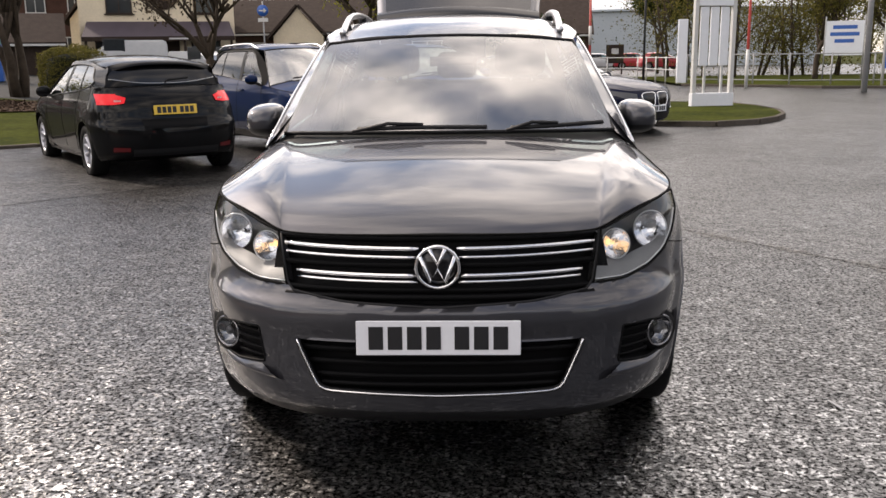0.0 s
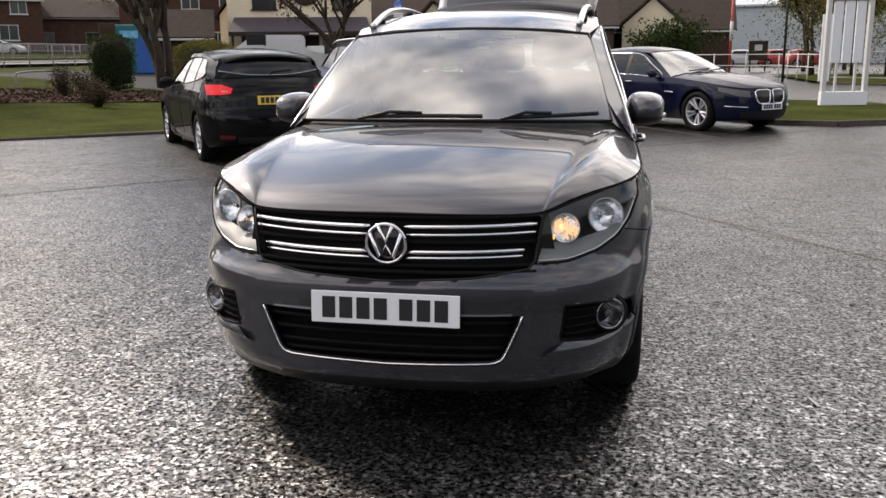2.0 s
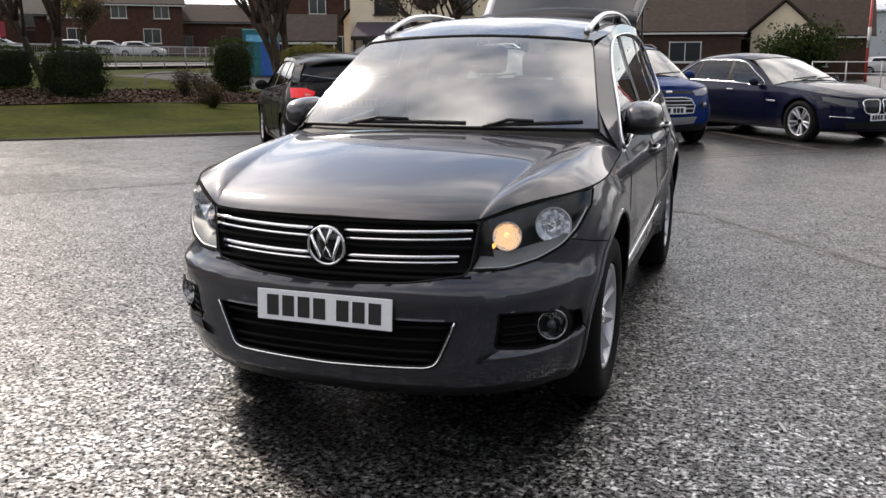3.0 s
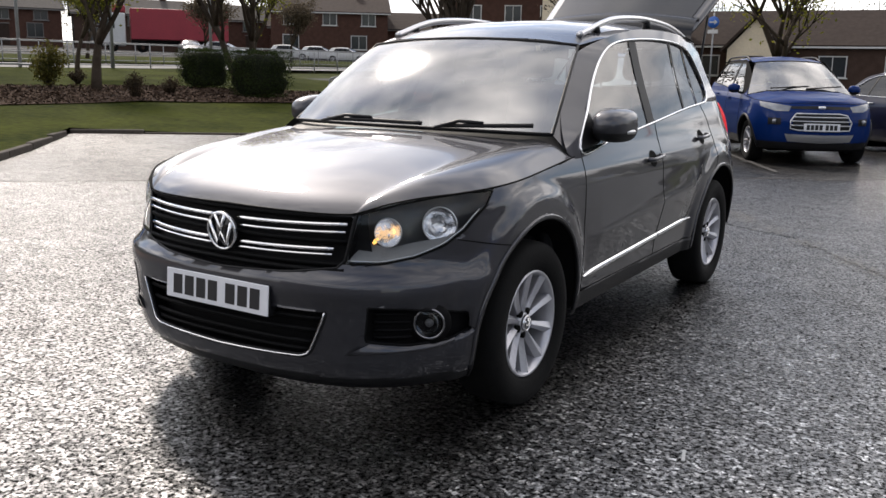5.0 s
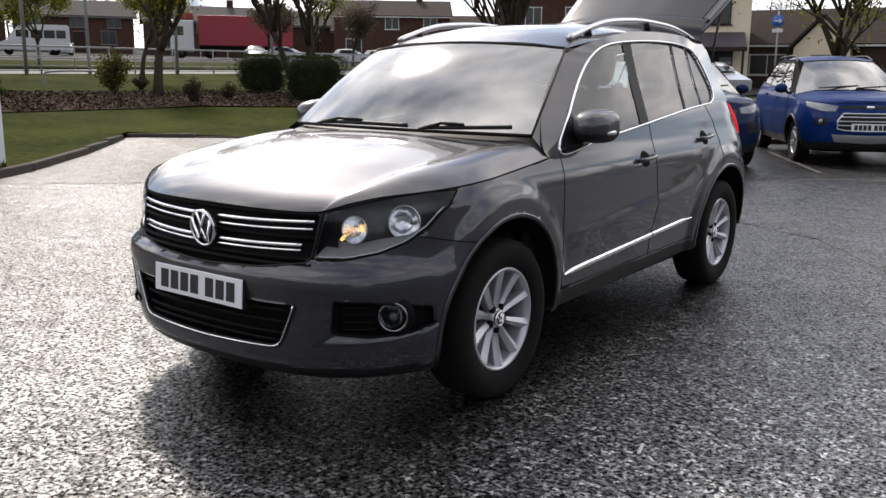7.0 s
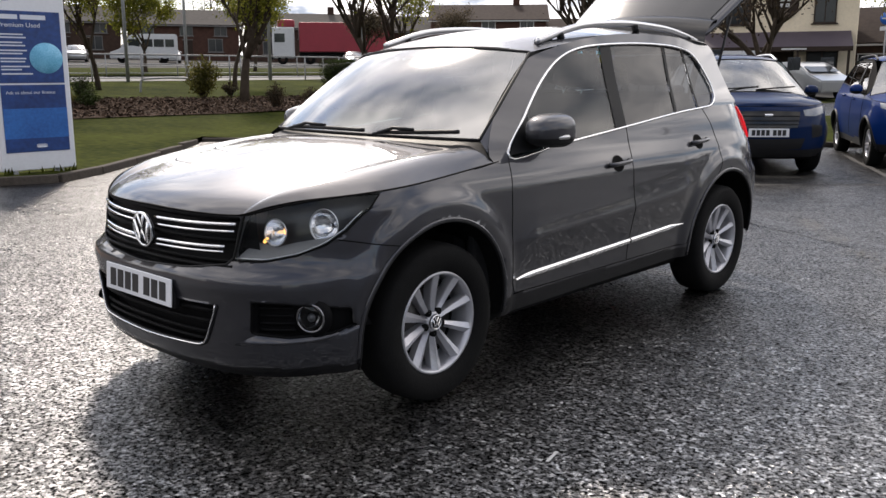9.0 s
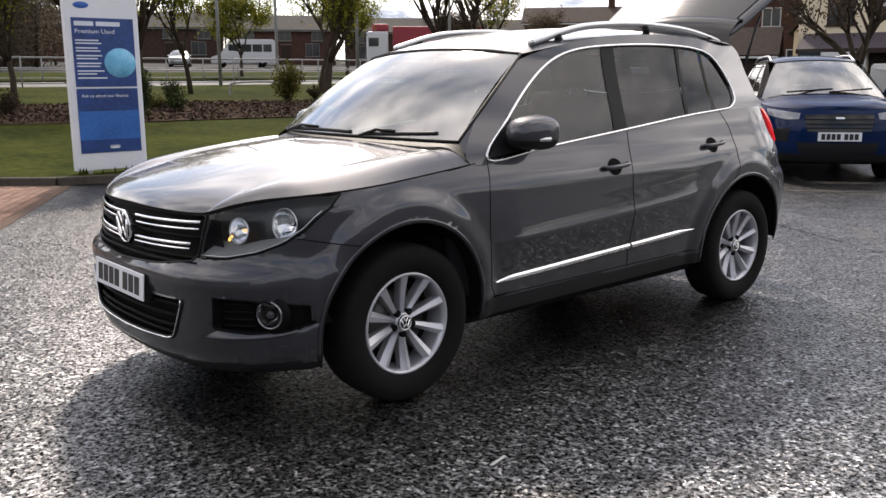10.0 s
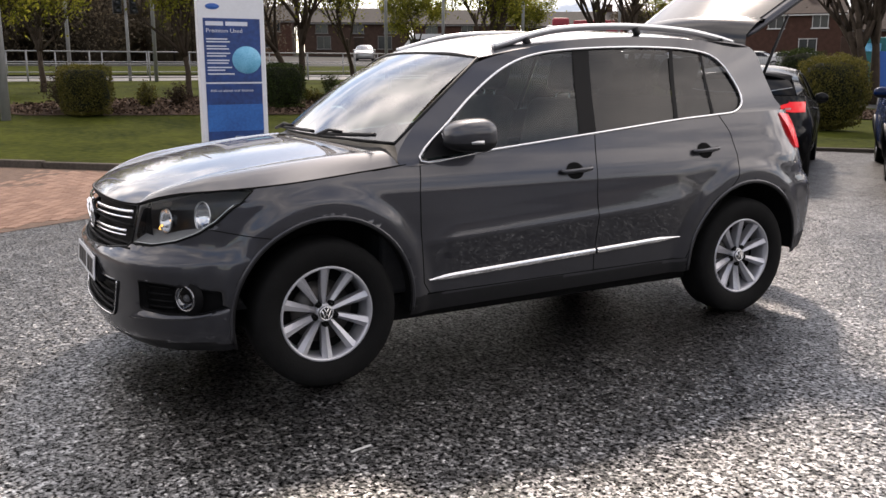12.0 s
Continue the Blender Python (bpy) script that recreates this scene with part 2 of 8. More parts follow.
PAINT_BLUE = pbr("blue_paint", (0.002, 0.020, 0.115), 0.6, 0.0, vary=0.05, coat=0.3, spec=0.05)
PAINT_DEEPBLUE = pbr("deep_blue_paint", (0.0012, 0.012, 0.055), 0.6, 0.0, vary=0.05, coat=0.35, spec=0.05)
BLACK_SLAT = pbr("dull_black_slat", (0.004, 0.004, 0.0045), 0.6, 0.0, vary=0.15, spec=0.10)
PAINT_WHITE = pbr("white_paint", (0.52, 0.53, 0.54), 0.45, 0.0, vary=0.08, coat=0.4)
PAINT_SILVER = pbr("silver_paint", (0.42, 0.43, 0.44), 0.3, 0.7, vary=0.05, coat=0.8)
PAINT_RED = pbr("red_paint", (0.35, 0.02, 0.03), 0.4, 0.0, vary=0.1, coat=0.5)
BLACK_PLASTIC = pbr("black_plastic", (0.010, 0.010, 0.011), 0.5, 0.0, vary=0.15, scale=30, bump=0.1, bump_scale=300, spec=0.25)
GLOSS_BLACK = pbr("gloss_black", (0.006, 0.006, 0.007), 0.15, 0.0, vary=0.1)
RUBBER = pbr("tyre_rubber", (0.006, 0.006, 0.006), 0.8, 0.0, vary=0.25, scale=20, bump=0.15, bump_scale=90)
SEAM = pbr("panel_gap", (0.004, 0.004, 0.004), 0.9, 0.0, vary=0.1)
CHROME = pbr("chrome", (0.82, 0.82, 0.83), 0.08, 1.0, vary=0.02)
SATIN = pbr("satin_aluminium", (0.62, 0.62, 0.63), 0.28, 1.0, vary=0.04)
DARK_CHROME = pbr("dark_chrome", (0.30, 0.30, 0.31), 0.15, 1.0, vary=0.05)
ALLOY = pbr("silver_alloy", (0.50, 0.50, 0.53), 0.32, 0.55, vary=0.06, scale=15)
PILLAR = pbr("dull_black_pillar", (0.005, 0.005, 0.0055), 0.45, vary=0.1, spec=0.12)
DISC = pbr("brake_disc", (0.07, 0.066, 0.062), 0.4, 0.9, vary=0.2, scale=30)
WELL = pbr("wheel_well_liner", (0.006, 0.006, 0.006), 0.9, 0.0, vary=0.2)
CABIN = pbr("dark_cabin_trim", (0.02, 0.02, 0.021), 0.8, 0.0, vary=0.2, scale=12, bump=0.2, bump_scale=150)
SEAT_CLOTH = pbr("charcoal_seat_cloth", (0.028, 0.028, 0.03), 0.9, 0.0, vary=0.25, scale=14, bump=0.3, bump_scale=260)
LAMP_DARK = pbr("lamp_housing", (0.085, 0.085, 0.09), 0.35, 0.2, vary=0.1)
LAMP_BLADE = pbr("lamp_lower_blade", (0.20, 0.20, 0.20), 0.5, 0.1, vary=0.06)
LAMP_STRIP = pbr("lamp_inner_strip", (0.80, 0.80, 0.80), 0.35, 0.5, vary=0.1)
REFLECTOR = pbr("lamp_reflector", (0.90, 0.90, 0.92), 0.10, 1.0, vary=0.04, bump=0.35, bump_scale=38)
AMBER = pbr("lit_amber_bulb", (0.8, 0.35, 0.08), 0.3, emit=(1.0, 0.50, 0.12), emit_strength=0.55)
WARM = pbr("lit_side_lamp", (0.9, 0.7, 0.5), 0.3, emit=(1.0, 0.60, 0.28), emit_strength=0.30)
TAIL_CORE = pbr("pale_tail_lamp_core", (0.45, 0.22, 0.22), 0.25, vary=0.2, scale=20)
TAIL_RED = pbr("red_tail_lamp", (0.17, 0.002, 0.004), 0.2, 0.0, vary=0.2, scale=14, coat=0.12, spec=0.25, emit=(1, 0.02, 0.03), emit_strength=0.16)
REAR_REFLECT = pbr("dull_red_reflector", (0.10, 0.004, 0.006), 0.3, vary=0.1)
PLATE_WHITE = pbr("white_number_plate", (0.72, 0.73, 0.76), 0.3, vary=0.03)
PLATE_YELLOW = pbr("yellow_number_plate", (0.75, 0.5, 0.06), 0.3, vary=0.03)
PLATE_INK = pbr("plate_ink", (0.012, 0.012, 0.014), 0.4)
PANE = glass("tinted_pane", (0.62, 0.74, 0.74), 0.06)
PANE_DARK = glass("privacy_pane", (0.08, 0.09, 0.10), 0.05)
PANE_FRONT = glass("windscreen_pane", (0.38, 0.45, 0.42), 0.36, 0.09)
LAMP_FAR = pbr("parked_car_lamp", (0.22, 0.23, 0.25), 0.25, 0.5, vary=0.3, scale=12)
LENS = glass("clear_lamp_lens", (0.88, 0.90, 0.91), 0.03)


# ---- mesh tools ----
def mesh_of(name, verts, faces, smooth=True):
    me = bpy.data.meshes.new(name)
    me.from_pydata([tuple(v) for v in verts], [], faces)
    if smooth:
        me.polygons.foreach_set("use_smooth", [True] * len(me.polygons))
    me.update()
    return me


def put(name, me, material, parent=None, label=""):
    if material:
        me.materials.clear()
        me.materials.append(material)
    ob = new(name, me)
    if parent:
        ob.parent = parent
    if label:
        tagged(ob, label)
    return ob


def made(name, verts, faces, material, parent=None, label="", smooth=True):
    return put(name, mesh_of(name, verts, faces, smooth), material, parent, label)


def part(name, bm, material, parent=None, label="", smooth=False):
    me = bpy.data.meshes.new(name)
    bm.to_mesh(me)
    bm.free()
    if smooth:
        me.polygons.foreach_set("use_smooth", [True] * len(me.polygons))
    return put(name, me, material, parent, label)


def grid_faces(rows, cols, wrap=False):
    out = []
    for i in range(rows - 1):
        for j in range(cols if wrap else cols - 1):
            k = (j + 1) % cols
            out.append((i * cols + j, i * cols + k, (i + 1) * cols + k, (i + 1) * cols + j))
    return out


def box_bm(sx, sy, sz, bevel=0.0, at=(0, 0, 0), segments=2, bm=None):
    """A bevelled box with its base at z = 0 of at."""
    bm = bm or bmesh.new()
    made_verts = bmesh.ops.create_cube(bm, size=1)["verts"]
    for v in made_verts:
        v.co = Vector((v.co.x * sx + at[0], v.co.y * sy + at[1], (v.co.z + 0.5) * sz + at[2]))
    if bevel:
        edges = list({e for v in made_verts for e in v.link_edges})
        bmesh.ops.bevel(bm, geom=edges, offset=bevel, segments=segments, affect="EDGES", profile=0.5)
    return bm


def revolve(profile, steps=32, axis="x"):
    """Vertices and faces of a profile of (along, radius), turned about the axis."""
    verts = []
    for a, r in profile:
        for k in range(steps):
            th = 2 * math.pi * k / steps
            c, s = r * math.cos(th), r * math.sin(th)
            verts.append({"x": (a, c, s), "y": (c, a, s), "z": (c, s, a)}[axis])
    return verts, grid_faces(len(profile), steps, wrap=True)


def tube(points, radius, steps=8, flat=1.0, closed=False):
    """A round bar along points; radius may be a list. flat squeezes it along its second normal."""
    pts = [Vector(p) for p in points]
    n = len(pts)
    verts = []
    side = None
    for i, p in enumerate(pts):
        a = pts[(i - 1) % n] if closed or i else p
        b = pts[(i + 1) % n] if closed or i < n - 1 else p
        d = (b - a).normalized()
        if side is None:
            side = d.orthogonal().normalized()
        side = (side - d * side.dot(d)).normalized()
        up = d.cross(side)
        r = radius[i] if isinstance(radius, (list, tuple)) else radius
        for k in range(steps):
            th = 2 * math.pi * k / steps
            verts.append(p + side * (r * math.cos(th)) + up * (r * flat * math.sin(th)))
    faces = grid_faces(n, steps, wrap=True)
    if closed:
        faces += [((n - 1) * steps + k, (n - 1) * steps + (k + 1) % steps, (k + 1) % steps, k) for k in range(steps)]
    else:
        faces += [tuple(range(steps - 1, -1, -1)), tuple((n - 1) * steps + k for k in range(steps))]
    return verts, faces


def smooth_line(points, per=6, closed=False):
    """A Catmull-Rom line through the points."""
    pts = [Vector(p) for p in points]
    n = len(pts)
    out = []
    for i in range(n if closed else n - 1):
        p0 = pts[(i - 1) % n] if closed or i else pts[0]
        p1, p2 = pts[i], pts[(i + 1) % n]
        p3 = pts[(i + 2) % n] if closed or i < n - 2 else pts[-1]
        for k in range(per):
            t = k / per
            out.append(0.5 * (2 * p1 + (p2 - p0) * t + (2 * p0 - 5 * p1 + 4 * p2 - p3) * t * t + (3 * p1 - p0 - 3 * p2 + p3) * t ** 3))
    if not closed:
        out.append(pts[-1])
    return out


def table(pairs):
    xs, ys = [p[0] for p in pairs], [p[1] for p in pairs]
    return lambda v: float(np.interp(v, xs, ys))


# ---- vehicles ----
def curve(pairs):
    """A smooth monotone curve through the pairs."""
    xs = np.array([p[0] for p in pairs], float)
    ys = np.array([p[1] for p in pairs], float)
    h = np.diff(xs)
    d = np.diff(ys) / h
    m = np.zeros(len(xs))
    m[0], m[-1] = d[0], d[-1]
    for i in range(1, len(xs) - 1):
        if d[i - 1] * d[i] > 0:
            m[i] = 2 * d[i - 1] * d[i] / (d[i - 1] + d[i])

    def at(v):
        v = min(max(v, xs[0]), xs[-1])
        i = min(int(np.searchsorted(xs, v, "right")) - 1, len(h) - 1)
        t = (v - xs[i]) / h[i]
        return float((2 * t ** 3 - 3 * t ** 2 + 1) * ys[i] + (t ** 3 - 2 * t ** 2 + t) * h[i] * m[i]
                     + (3 * t ** 2 - 2 * t ** 3) * ys[i + 1] + (t ** 3 - t ** 2) * h[i] * m[i + 1])
    return at


class Shell:
    """A car body, nose at y = 0 towards -y, by its half width, nose and tail at each height and its edge heights along it."""

    def __init__(self, W, Yf, Yr, top, bottom, Df, Dr, axles, hub_z, arch, flare, cell=0.03, levels=36, nf=2.4, crease=None, bumper_nf=None, lip=False, Dr_top=None):
        self.W, self.Yf, self.Yr, self.top, self.bottom = curve(W), curve(Yf), curve(Yr), curve(top), curve(bottom)
        self.Df, self.Dr, self.axles, self.hub_z, self.arch, self.flare = Df, Dr, axles, hub_z, arch, flare
        self.Dr_top = Dr_top or Dr
        self.cell, self.levels, self.nf, self.crease, self.bumper_nf, self.lip = cell, levels, nf, crease, bumper_nf, lip

    def bulge(self, y, z):
        out = 0.0
        for a in self.axles:
            r = math.hypot(y - a, (z - self.hub_z) * 0.95)
            if self.lip:
                u = min(1.0, max(0.0, (r - self.arch - 0.03) / 0.085))
                out += self.flare * (1 - u * u * (3 - 2 * u))
            else:
                out += self.flare * math.exp(-((r - self.arch) / 0.085) ** 2)
        if self.crease:
            # a sharp swage line along the doors that fades towards the wheels
            line, y0, y1, deep = self.crease
            fade = min(1.0, max(0.0, (y - y0) / 0.25), max(0.0, (y1 - y) / 0.25))
            d = z - line(y)
            if fade > 0:
                out += deep * fade * (math.exp(-d / 0.085) if d > 0 else max(0.0, 1 + d / 0.21))
        return out

    def dr(self, z):
        """How far the tail's corners are rounded: tighter above the belt, if asked."""
        u = min(1.0, max(0.0, (z - 0.98) / 0.2))
        return self.Dr + (self.Dr_top - self.Dr) * u * u * (3 - 2 * u)

    def round_at(self, z):
        """How square the nose's corners are: fuller in the bumper, if asked."""
        if not self.bumper_nf:
            return self.nf
        u = min(1.0, max(0.0, (z - 0.56) / 0.14))
        return self.bumper_nf + (self.nf - self.bumper_nf) * u * u * (3 - 2 * u)

    def side(self, y, z, off=0.0):
        dr = self.dr(z)
        yf, yr = self.Yf(z) + self.Df, self.Yr(z) - dr
        f = 1.0
        if y < yf:
            nf = self.round_at(z)
            f = max(0.0, 1 - ((yf - y) / self.Df) ** nf) ** (1 / nf)
        elif y > yr:
            f = max(0.0, 1 - ((y - yr) / dr) ** self.nf) ** (1 / self.nf)
        return Vector(((self.W(z) + self.bulge(y, z)) * f + off, y, z))

    def front(self, x, z, off=0.0):
        u, nf = min(1.0, abs(x) / self.W(z)), self.round_at(z)
        return Vector((x, self.Yf(z) + self.Df * (1 - (1 - u ** nf) ** (1 / nf)) - off, z))

    def rear(self, x, z, off=0.0):
        u = min(1.0, abs(x) / self.W(z))
        return Vector((x, self.Yr(z) - self.dr(z) * (1 - (1 - u ** self.nf) ** (1 / self.nf)) + off, z))

    def stations(self):
        nf = max(12, int(1.35 * self.Df / self.cell))
        nr = max(12, int(1.35 * self.Dr / self.cell))
        z0 = 0.7
        ns = int((self.Yr(z0) - self.Dr - self.Yf(z0) - self.Df) / self.cell)
        out = [("f", math.pi / 2 * i / nf) for i in range(nf)]
        out += [("s", i / ns) for i in range(ns)]
        out += [("r", math.pi / 2 * i / nr) for i in range(nr + 1)]
        return out

    def at(self, st, z):
        kind, u = st
        yf, yr, dr = self.Yf(z), self.Yr(z), self.dr(z)
        if kind == "f":
            nf = self.round_at(z)
            y, f = yf + self.Df * (1 - math.cos(u) ** (2 / nf)), math.sin(u) ** (2 / nf)
        elif kind == "s":
            y, f = yf + self.Df + u * (yr - dr - yf - self.Df), 1.0
        else:
            y, f = yr - dr + dr * math.sin(u) ** (2 / self.nf), max(0.0, math.cos(u)) ** (2 / self.nf)
        return Vector(((self.W(z) + self.bulge(y, z)) * f, y, z))

    def edge(self, st):
        """The top point of a station."""
        y = self.at(st, 0.9).y
        p = self.at(st, self.top(y))
        return self.at(st, self.top(p.y))

    def build(self):
        half = self.stations()
        loop = [(s, 1) for s in half] + [(s, -1) for s in half[-2:0:-1]]
        cols = []
        for st, sign in loop:
            zt = self.edge(st).z
            y = self.at(st, 0.5).y
            zb = self.bottom(y)
            col = []
            fc, kc = 0.48, round(0.48 * (self.levels - 1))
            if self.crease:
                line, y0, y1, _ = self.crease
                w = min(1.0, max(0.0, (y - y0) / 0.25), max(0.0, (y1 - y) / 0.25))
                fc += w * ((line(y) - zb) / (zt - zb) - fc)
            for k in range(self.levels):
                f = (fc * k / kc if k <= kc else fc + (1 - fc) * (k - kc) / (self.levels - 1 - kc)) if self.crease else k / (self.levels - 1)
                p = self.at(st, zb + (zt - zb) * f)
                col.append((p.x * sign, p.y, p.z))
            cols.append(col)
        n, m = len(cols), self.levels
        verts = np.array([cols[i][k] for k in range(m) for i in range(n)])
        faces = np.array([(k * n + i, k * n + (i + 1) % n, (k + 1) * n + (i + 1) % n, (k + 1) * n + i) for k in range(m - 1) for i in range(n)])
        self.verts, self.faces = verts, faces

    def cut(self, poly, view, sign=1, tol=0.014):
        """Cuts the outline poly out of the shell: view 'side' reads (y, z) on one side, 'front' and 'rear' read (x, z)."""
        v = self.verts
        a, b = (1, 2) if view == "side" else (0, 2)
        mid = (self.Yf(0.6) + self.Yr(0.6)) / 2
        if view == "side":
            pick = v[:, 0] * sign > 0.3
        else:
            pick = (v[:, 1] < mid) if view == "front" else (v[:, 1] > mid)
        poly = np.array(poly, float)
        nxt = np.roll(poly, -1, axis=0)
        lo, hi = poly.min(0) - 0.05, poly.max(0) + 0.05
        idx = np.nonzero(pick & (v[:, a] > lo[0]) & (v[:, a] < hi[0]) & (v[:, b] > lo[1]) & (v[:, b] < hi[1]))[0]
        for i in idx:
            p = v[i, [a, b]]
            d = nxt - poly
            t = np.clip(((p - poly) * d).sum(1) / np.maximum((d * d).sum(1), 1e-12), 0, 1)
            q = poly + d * t[:, None]
            dist = np.hypot(*(q - p).T)
            k = int(dist.argmin())
            if dist[k] < tol:
                if view == "side":
                    w = self.side(q[k, 0], q[k, 1])
                    v[i] = (w.x * sign, w.y, w.z)
                else:
                    v[i] = (self.front if view == "front" else self.rear)(q[k, 0], q[k, 1])
        cen = v[self.faces].mean(1)
        if view == "side":
            pickf = cen[:, 0] * sign > 0.3
        else:
            pickf = (cen[:, 1] < mid) if view == "front" else (cen[:, 1] > mid)
        px, py = cen[:, a], cen[:, b]
        inside = np.zeros(len(cen), bool)
        for (x1, y1), (x2, y2) in zip(poly, nxt):
            cross = ((y1 > py) != (y2 > py))
            with np.errstate(divide="ignore", invalid="ignore"):
                inside ^= cross & (px < (x2 - x1) * (py - y1) / (y2 - y1 if y2 != y1 else 1e-9) + x1)
        self.faces = self.faces[~(inside & pickf)]


def mirrored(pts):
    return [Vector((-p.x, p.y, p.z)) for p in map(Vector, pts)]


def patch(top, low, rows, proj, off):
    """A sheet over the surface between two outline lines of equal length."""
    cols = len(top)
    verts = []
    for r in range(rows):
        t = r / (rows - 1)
        for (a1, b1), (a2, b2) in zip(top, low):
            verts.append(proj(a1 + (a2 - a1) * t, b1 + (b2 - b1) * t, off))
    return verts, grid_faces(rows, cols)


def flip(verts, faces):
    return [Vector((-Vector(v).x, Vector(v).y, Vector(v).z)) for v in verts], [tuple(reversed(f)) for f in faces]


def resample(pts, n):
    pts = np.array(pts, float)
    seg = np.r_[0, np.cumsum(np.hypot(*np.diff(pts, axis=0).T))]
    s = np.linspace(0, seg[-1], n)
    return list(zip(np.interp(s, seg, pts[:, 0]), np.interp(s, seg, pts[:, 1])))


def circle_poly(cy, cz, r, n=64):
    return [(cy + r * math.cos(2 * math.pi * k / n), cz + r * math.sin(2 * math.pi * k / n)) for k in range(n)]


def wheel_parts(parent, at, turn, tyre_r, rim_r, width, spokes, pairs=False, detail=True, name="wheel", finish=None, splay=0.0):
    """A wheel whose outer face looks along +x (turn = 1) or -x (turn = -1), with its tyre, rim, spokes, hub cap and disc."""
    finish = finish or ALLOY
    w = new(name)
    w.parent = parent
    w.matrix_basis = pose(*at, 0, 0, 0 if turn > 0 else 180)
    h = width / 2
    steps = 48 if detail else 28
    prof = [(-h * 0.8, rim_r * 1.0), (-h, rim_r * 1.12), (-h, tyre_r * 0.93), (-h * 0.86, tyre_r * 0.985), (-h * 0.4, tyre_r), (h * 0.4, tyre_r),
            (h * 0.82, tyre_r * 0.985), (h * 0.98, tyre_r * 0.94), (h * 1.04, tyre_r * 0.84), (h * 0.98, rim_r * 1.1), (h * 0.86, rim_r * 1.03), (h * 0.80, rim_r * 1.0)]
    made("tyre", *revolve(prof, steps), RUBBER, w, "black rubber tyre")
    rimp = [(h * 0.80, rim_r * 1.012), (h * 0.88, rim_r * 1.0), (h * 0.86, rim_r * 0.955), (h * 0.55, rim_r * 0.93), (-h * 0.5, rim_r * 0.88), (-h * 0.8, rim_r * 0.95)]
    made("rim", *revolve(rimp, steps), finish, w, "silver alloy rim")
    made("brake_disc", *revolve([(h * 0.05, 0.03), (h * 0.08, rim_r * 0.66), (-h * 0.1, rim_r * 0.66)], 32), DISC, w)
    made("wheel_back", *revolve([(-h * 0.15, 0.005), (-h * 0.2, rim_r * 0.93)], 24), WELL, w)
    hubr = rim_r * 0.20
    made("hub", *revolve([(h * 0.10, hubr * 1.05), (h * 0.52, hubr), (h * 0.60, hubr * 0.8), (h * 0.56, rim_r * 0.14), (h * 0.56, 0.001)], 30), finish, w)
    made("hub_cap", *revolve([(h * 0.55, rim_r * 0.15), (h * 0.68, rim_r * 0.145), (h * 0.70, rim_r * 0.12), (h * 0.70, 0.001)], 24), GLOSS_BLACK, w, "dark centre cap")
    if detail:
        made("cap_ring", *revolve([(h * 0.64, rim_r * 0.152), (h * 0.71, rim_r * 0.148), (h * 0.71, rim_r * 0.125), (h * 0.66, rim_r * 0.123)], 24), CHROME, w)
        for k in range(5):
            a = 2 * math.pi * (k - 0.25) / 5
            v, f = revolve([(h * 0.40, 0.0150), (h * 0.575, 0.0150), (h * 0.58, 0.001)], 12)
            v = [(p[0], p[1] + rim_r * 0.235 * math.cos(a), p[2] + rim_r * 0.235 * math.sin(a)) for p in v]
            made("wheel_bolt", v, f, SEAM, w, "dark bolt recess")
        q = rim_r * 0.125
        for bar in (((-0.34, 0.84), (0, 0.12), (0.34, 0.84)), ((-0.74, 0.5), (-0.33, -0.66), (0, -0.06), (0.33, -0.66), (0.74, 0.5))):
            made("cap_mark", *tube([(h * 0.705, x * q, z * q) for x, z in bar], q * 0.12, 5), CHROME, w)
    me = None
    for k in range(spokes):
        a = 2 * math.pi * (k + 0.5) / spokes if pairs else 2 * math.pi * (k + (0.5 if spokes % 4 == 0 else 0.0)) / spokes
        if pairs:
            a += (-1) ** k * math.pi / spokes * 0.38
        if me is None:
            # one spoke along +z: a ridge that widens to the rim, dished towards the hub
            verts = []
            rows = 7
            for i in range(rows):
                t = i / (rows - 1)
                r = rim_r * (0.13 + 0.835 * t)
                wd = (0.0105 + 0.0150 * t ** 1.1) * rim_r / 0.222
                x = h * (0.50 + 0.30 * t ** 1.5)
                tw = splay * math.sin(math.pi * t) * rim_r
                verts += [(x - 0.055, -wd * 0.75 + tw, r), (x - 0.010, -wd + tw, r), (x - 0.004, -wd * 0.92 + tw, r), (x + 0.005, wd * 0.12 + tw, r), (x - 0.016, wd + tw, r), (x - 0.055, wd * 0.75 + tw, r)]
            faces = [tuple(reversed(f)) for f in grid_faces(rows, 6)]
            me = mesh_of("spoke", verts, faces, False)
        s = put("spoke", me, finish, w)
        s.matrix_basis = pose(0, 0, 0, math.degrees(a))
    return w


def number_plate(parent, at, turn, yellow=False, groups=(4, 3)):
    """A flat plate facing -y at turn = 0, with plain bars where its characters stand."""
    pl = part("number_plate", box_bm(0.52, 0.006, 0.111, 0.002, (0, 0, -0.0555), 1), PLATE_YELLOW if yellow else PLATE_WHITE, parent, "yellow number plate" if yellow else "white number plate")
    pl.matrix_basis = at @ pose(0, 0, 0, 0, 0, turn)
    x = -0.222
    for g in groups:
        for _ in range(g):
            part("plate_bar", box_bm(0.046, 0.003, 0.074, 0.0, (x + 0.025, -0.0035, -0.037)), PLATE_INK, pl)
            x += 0.061
        x += 0.028
    return pl


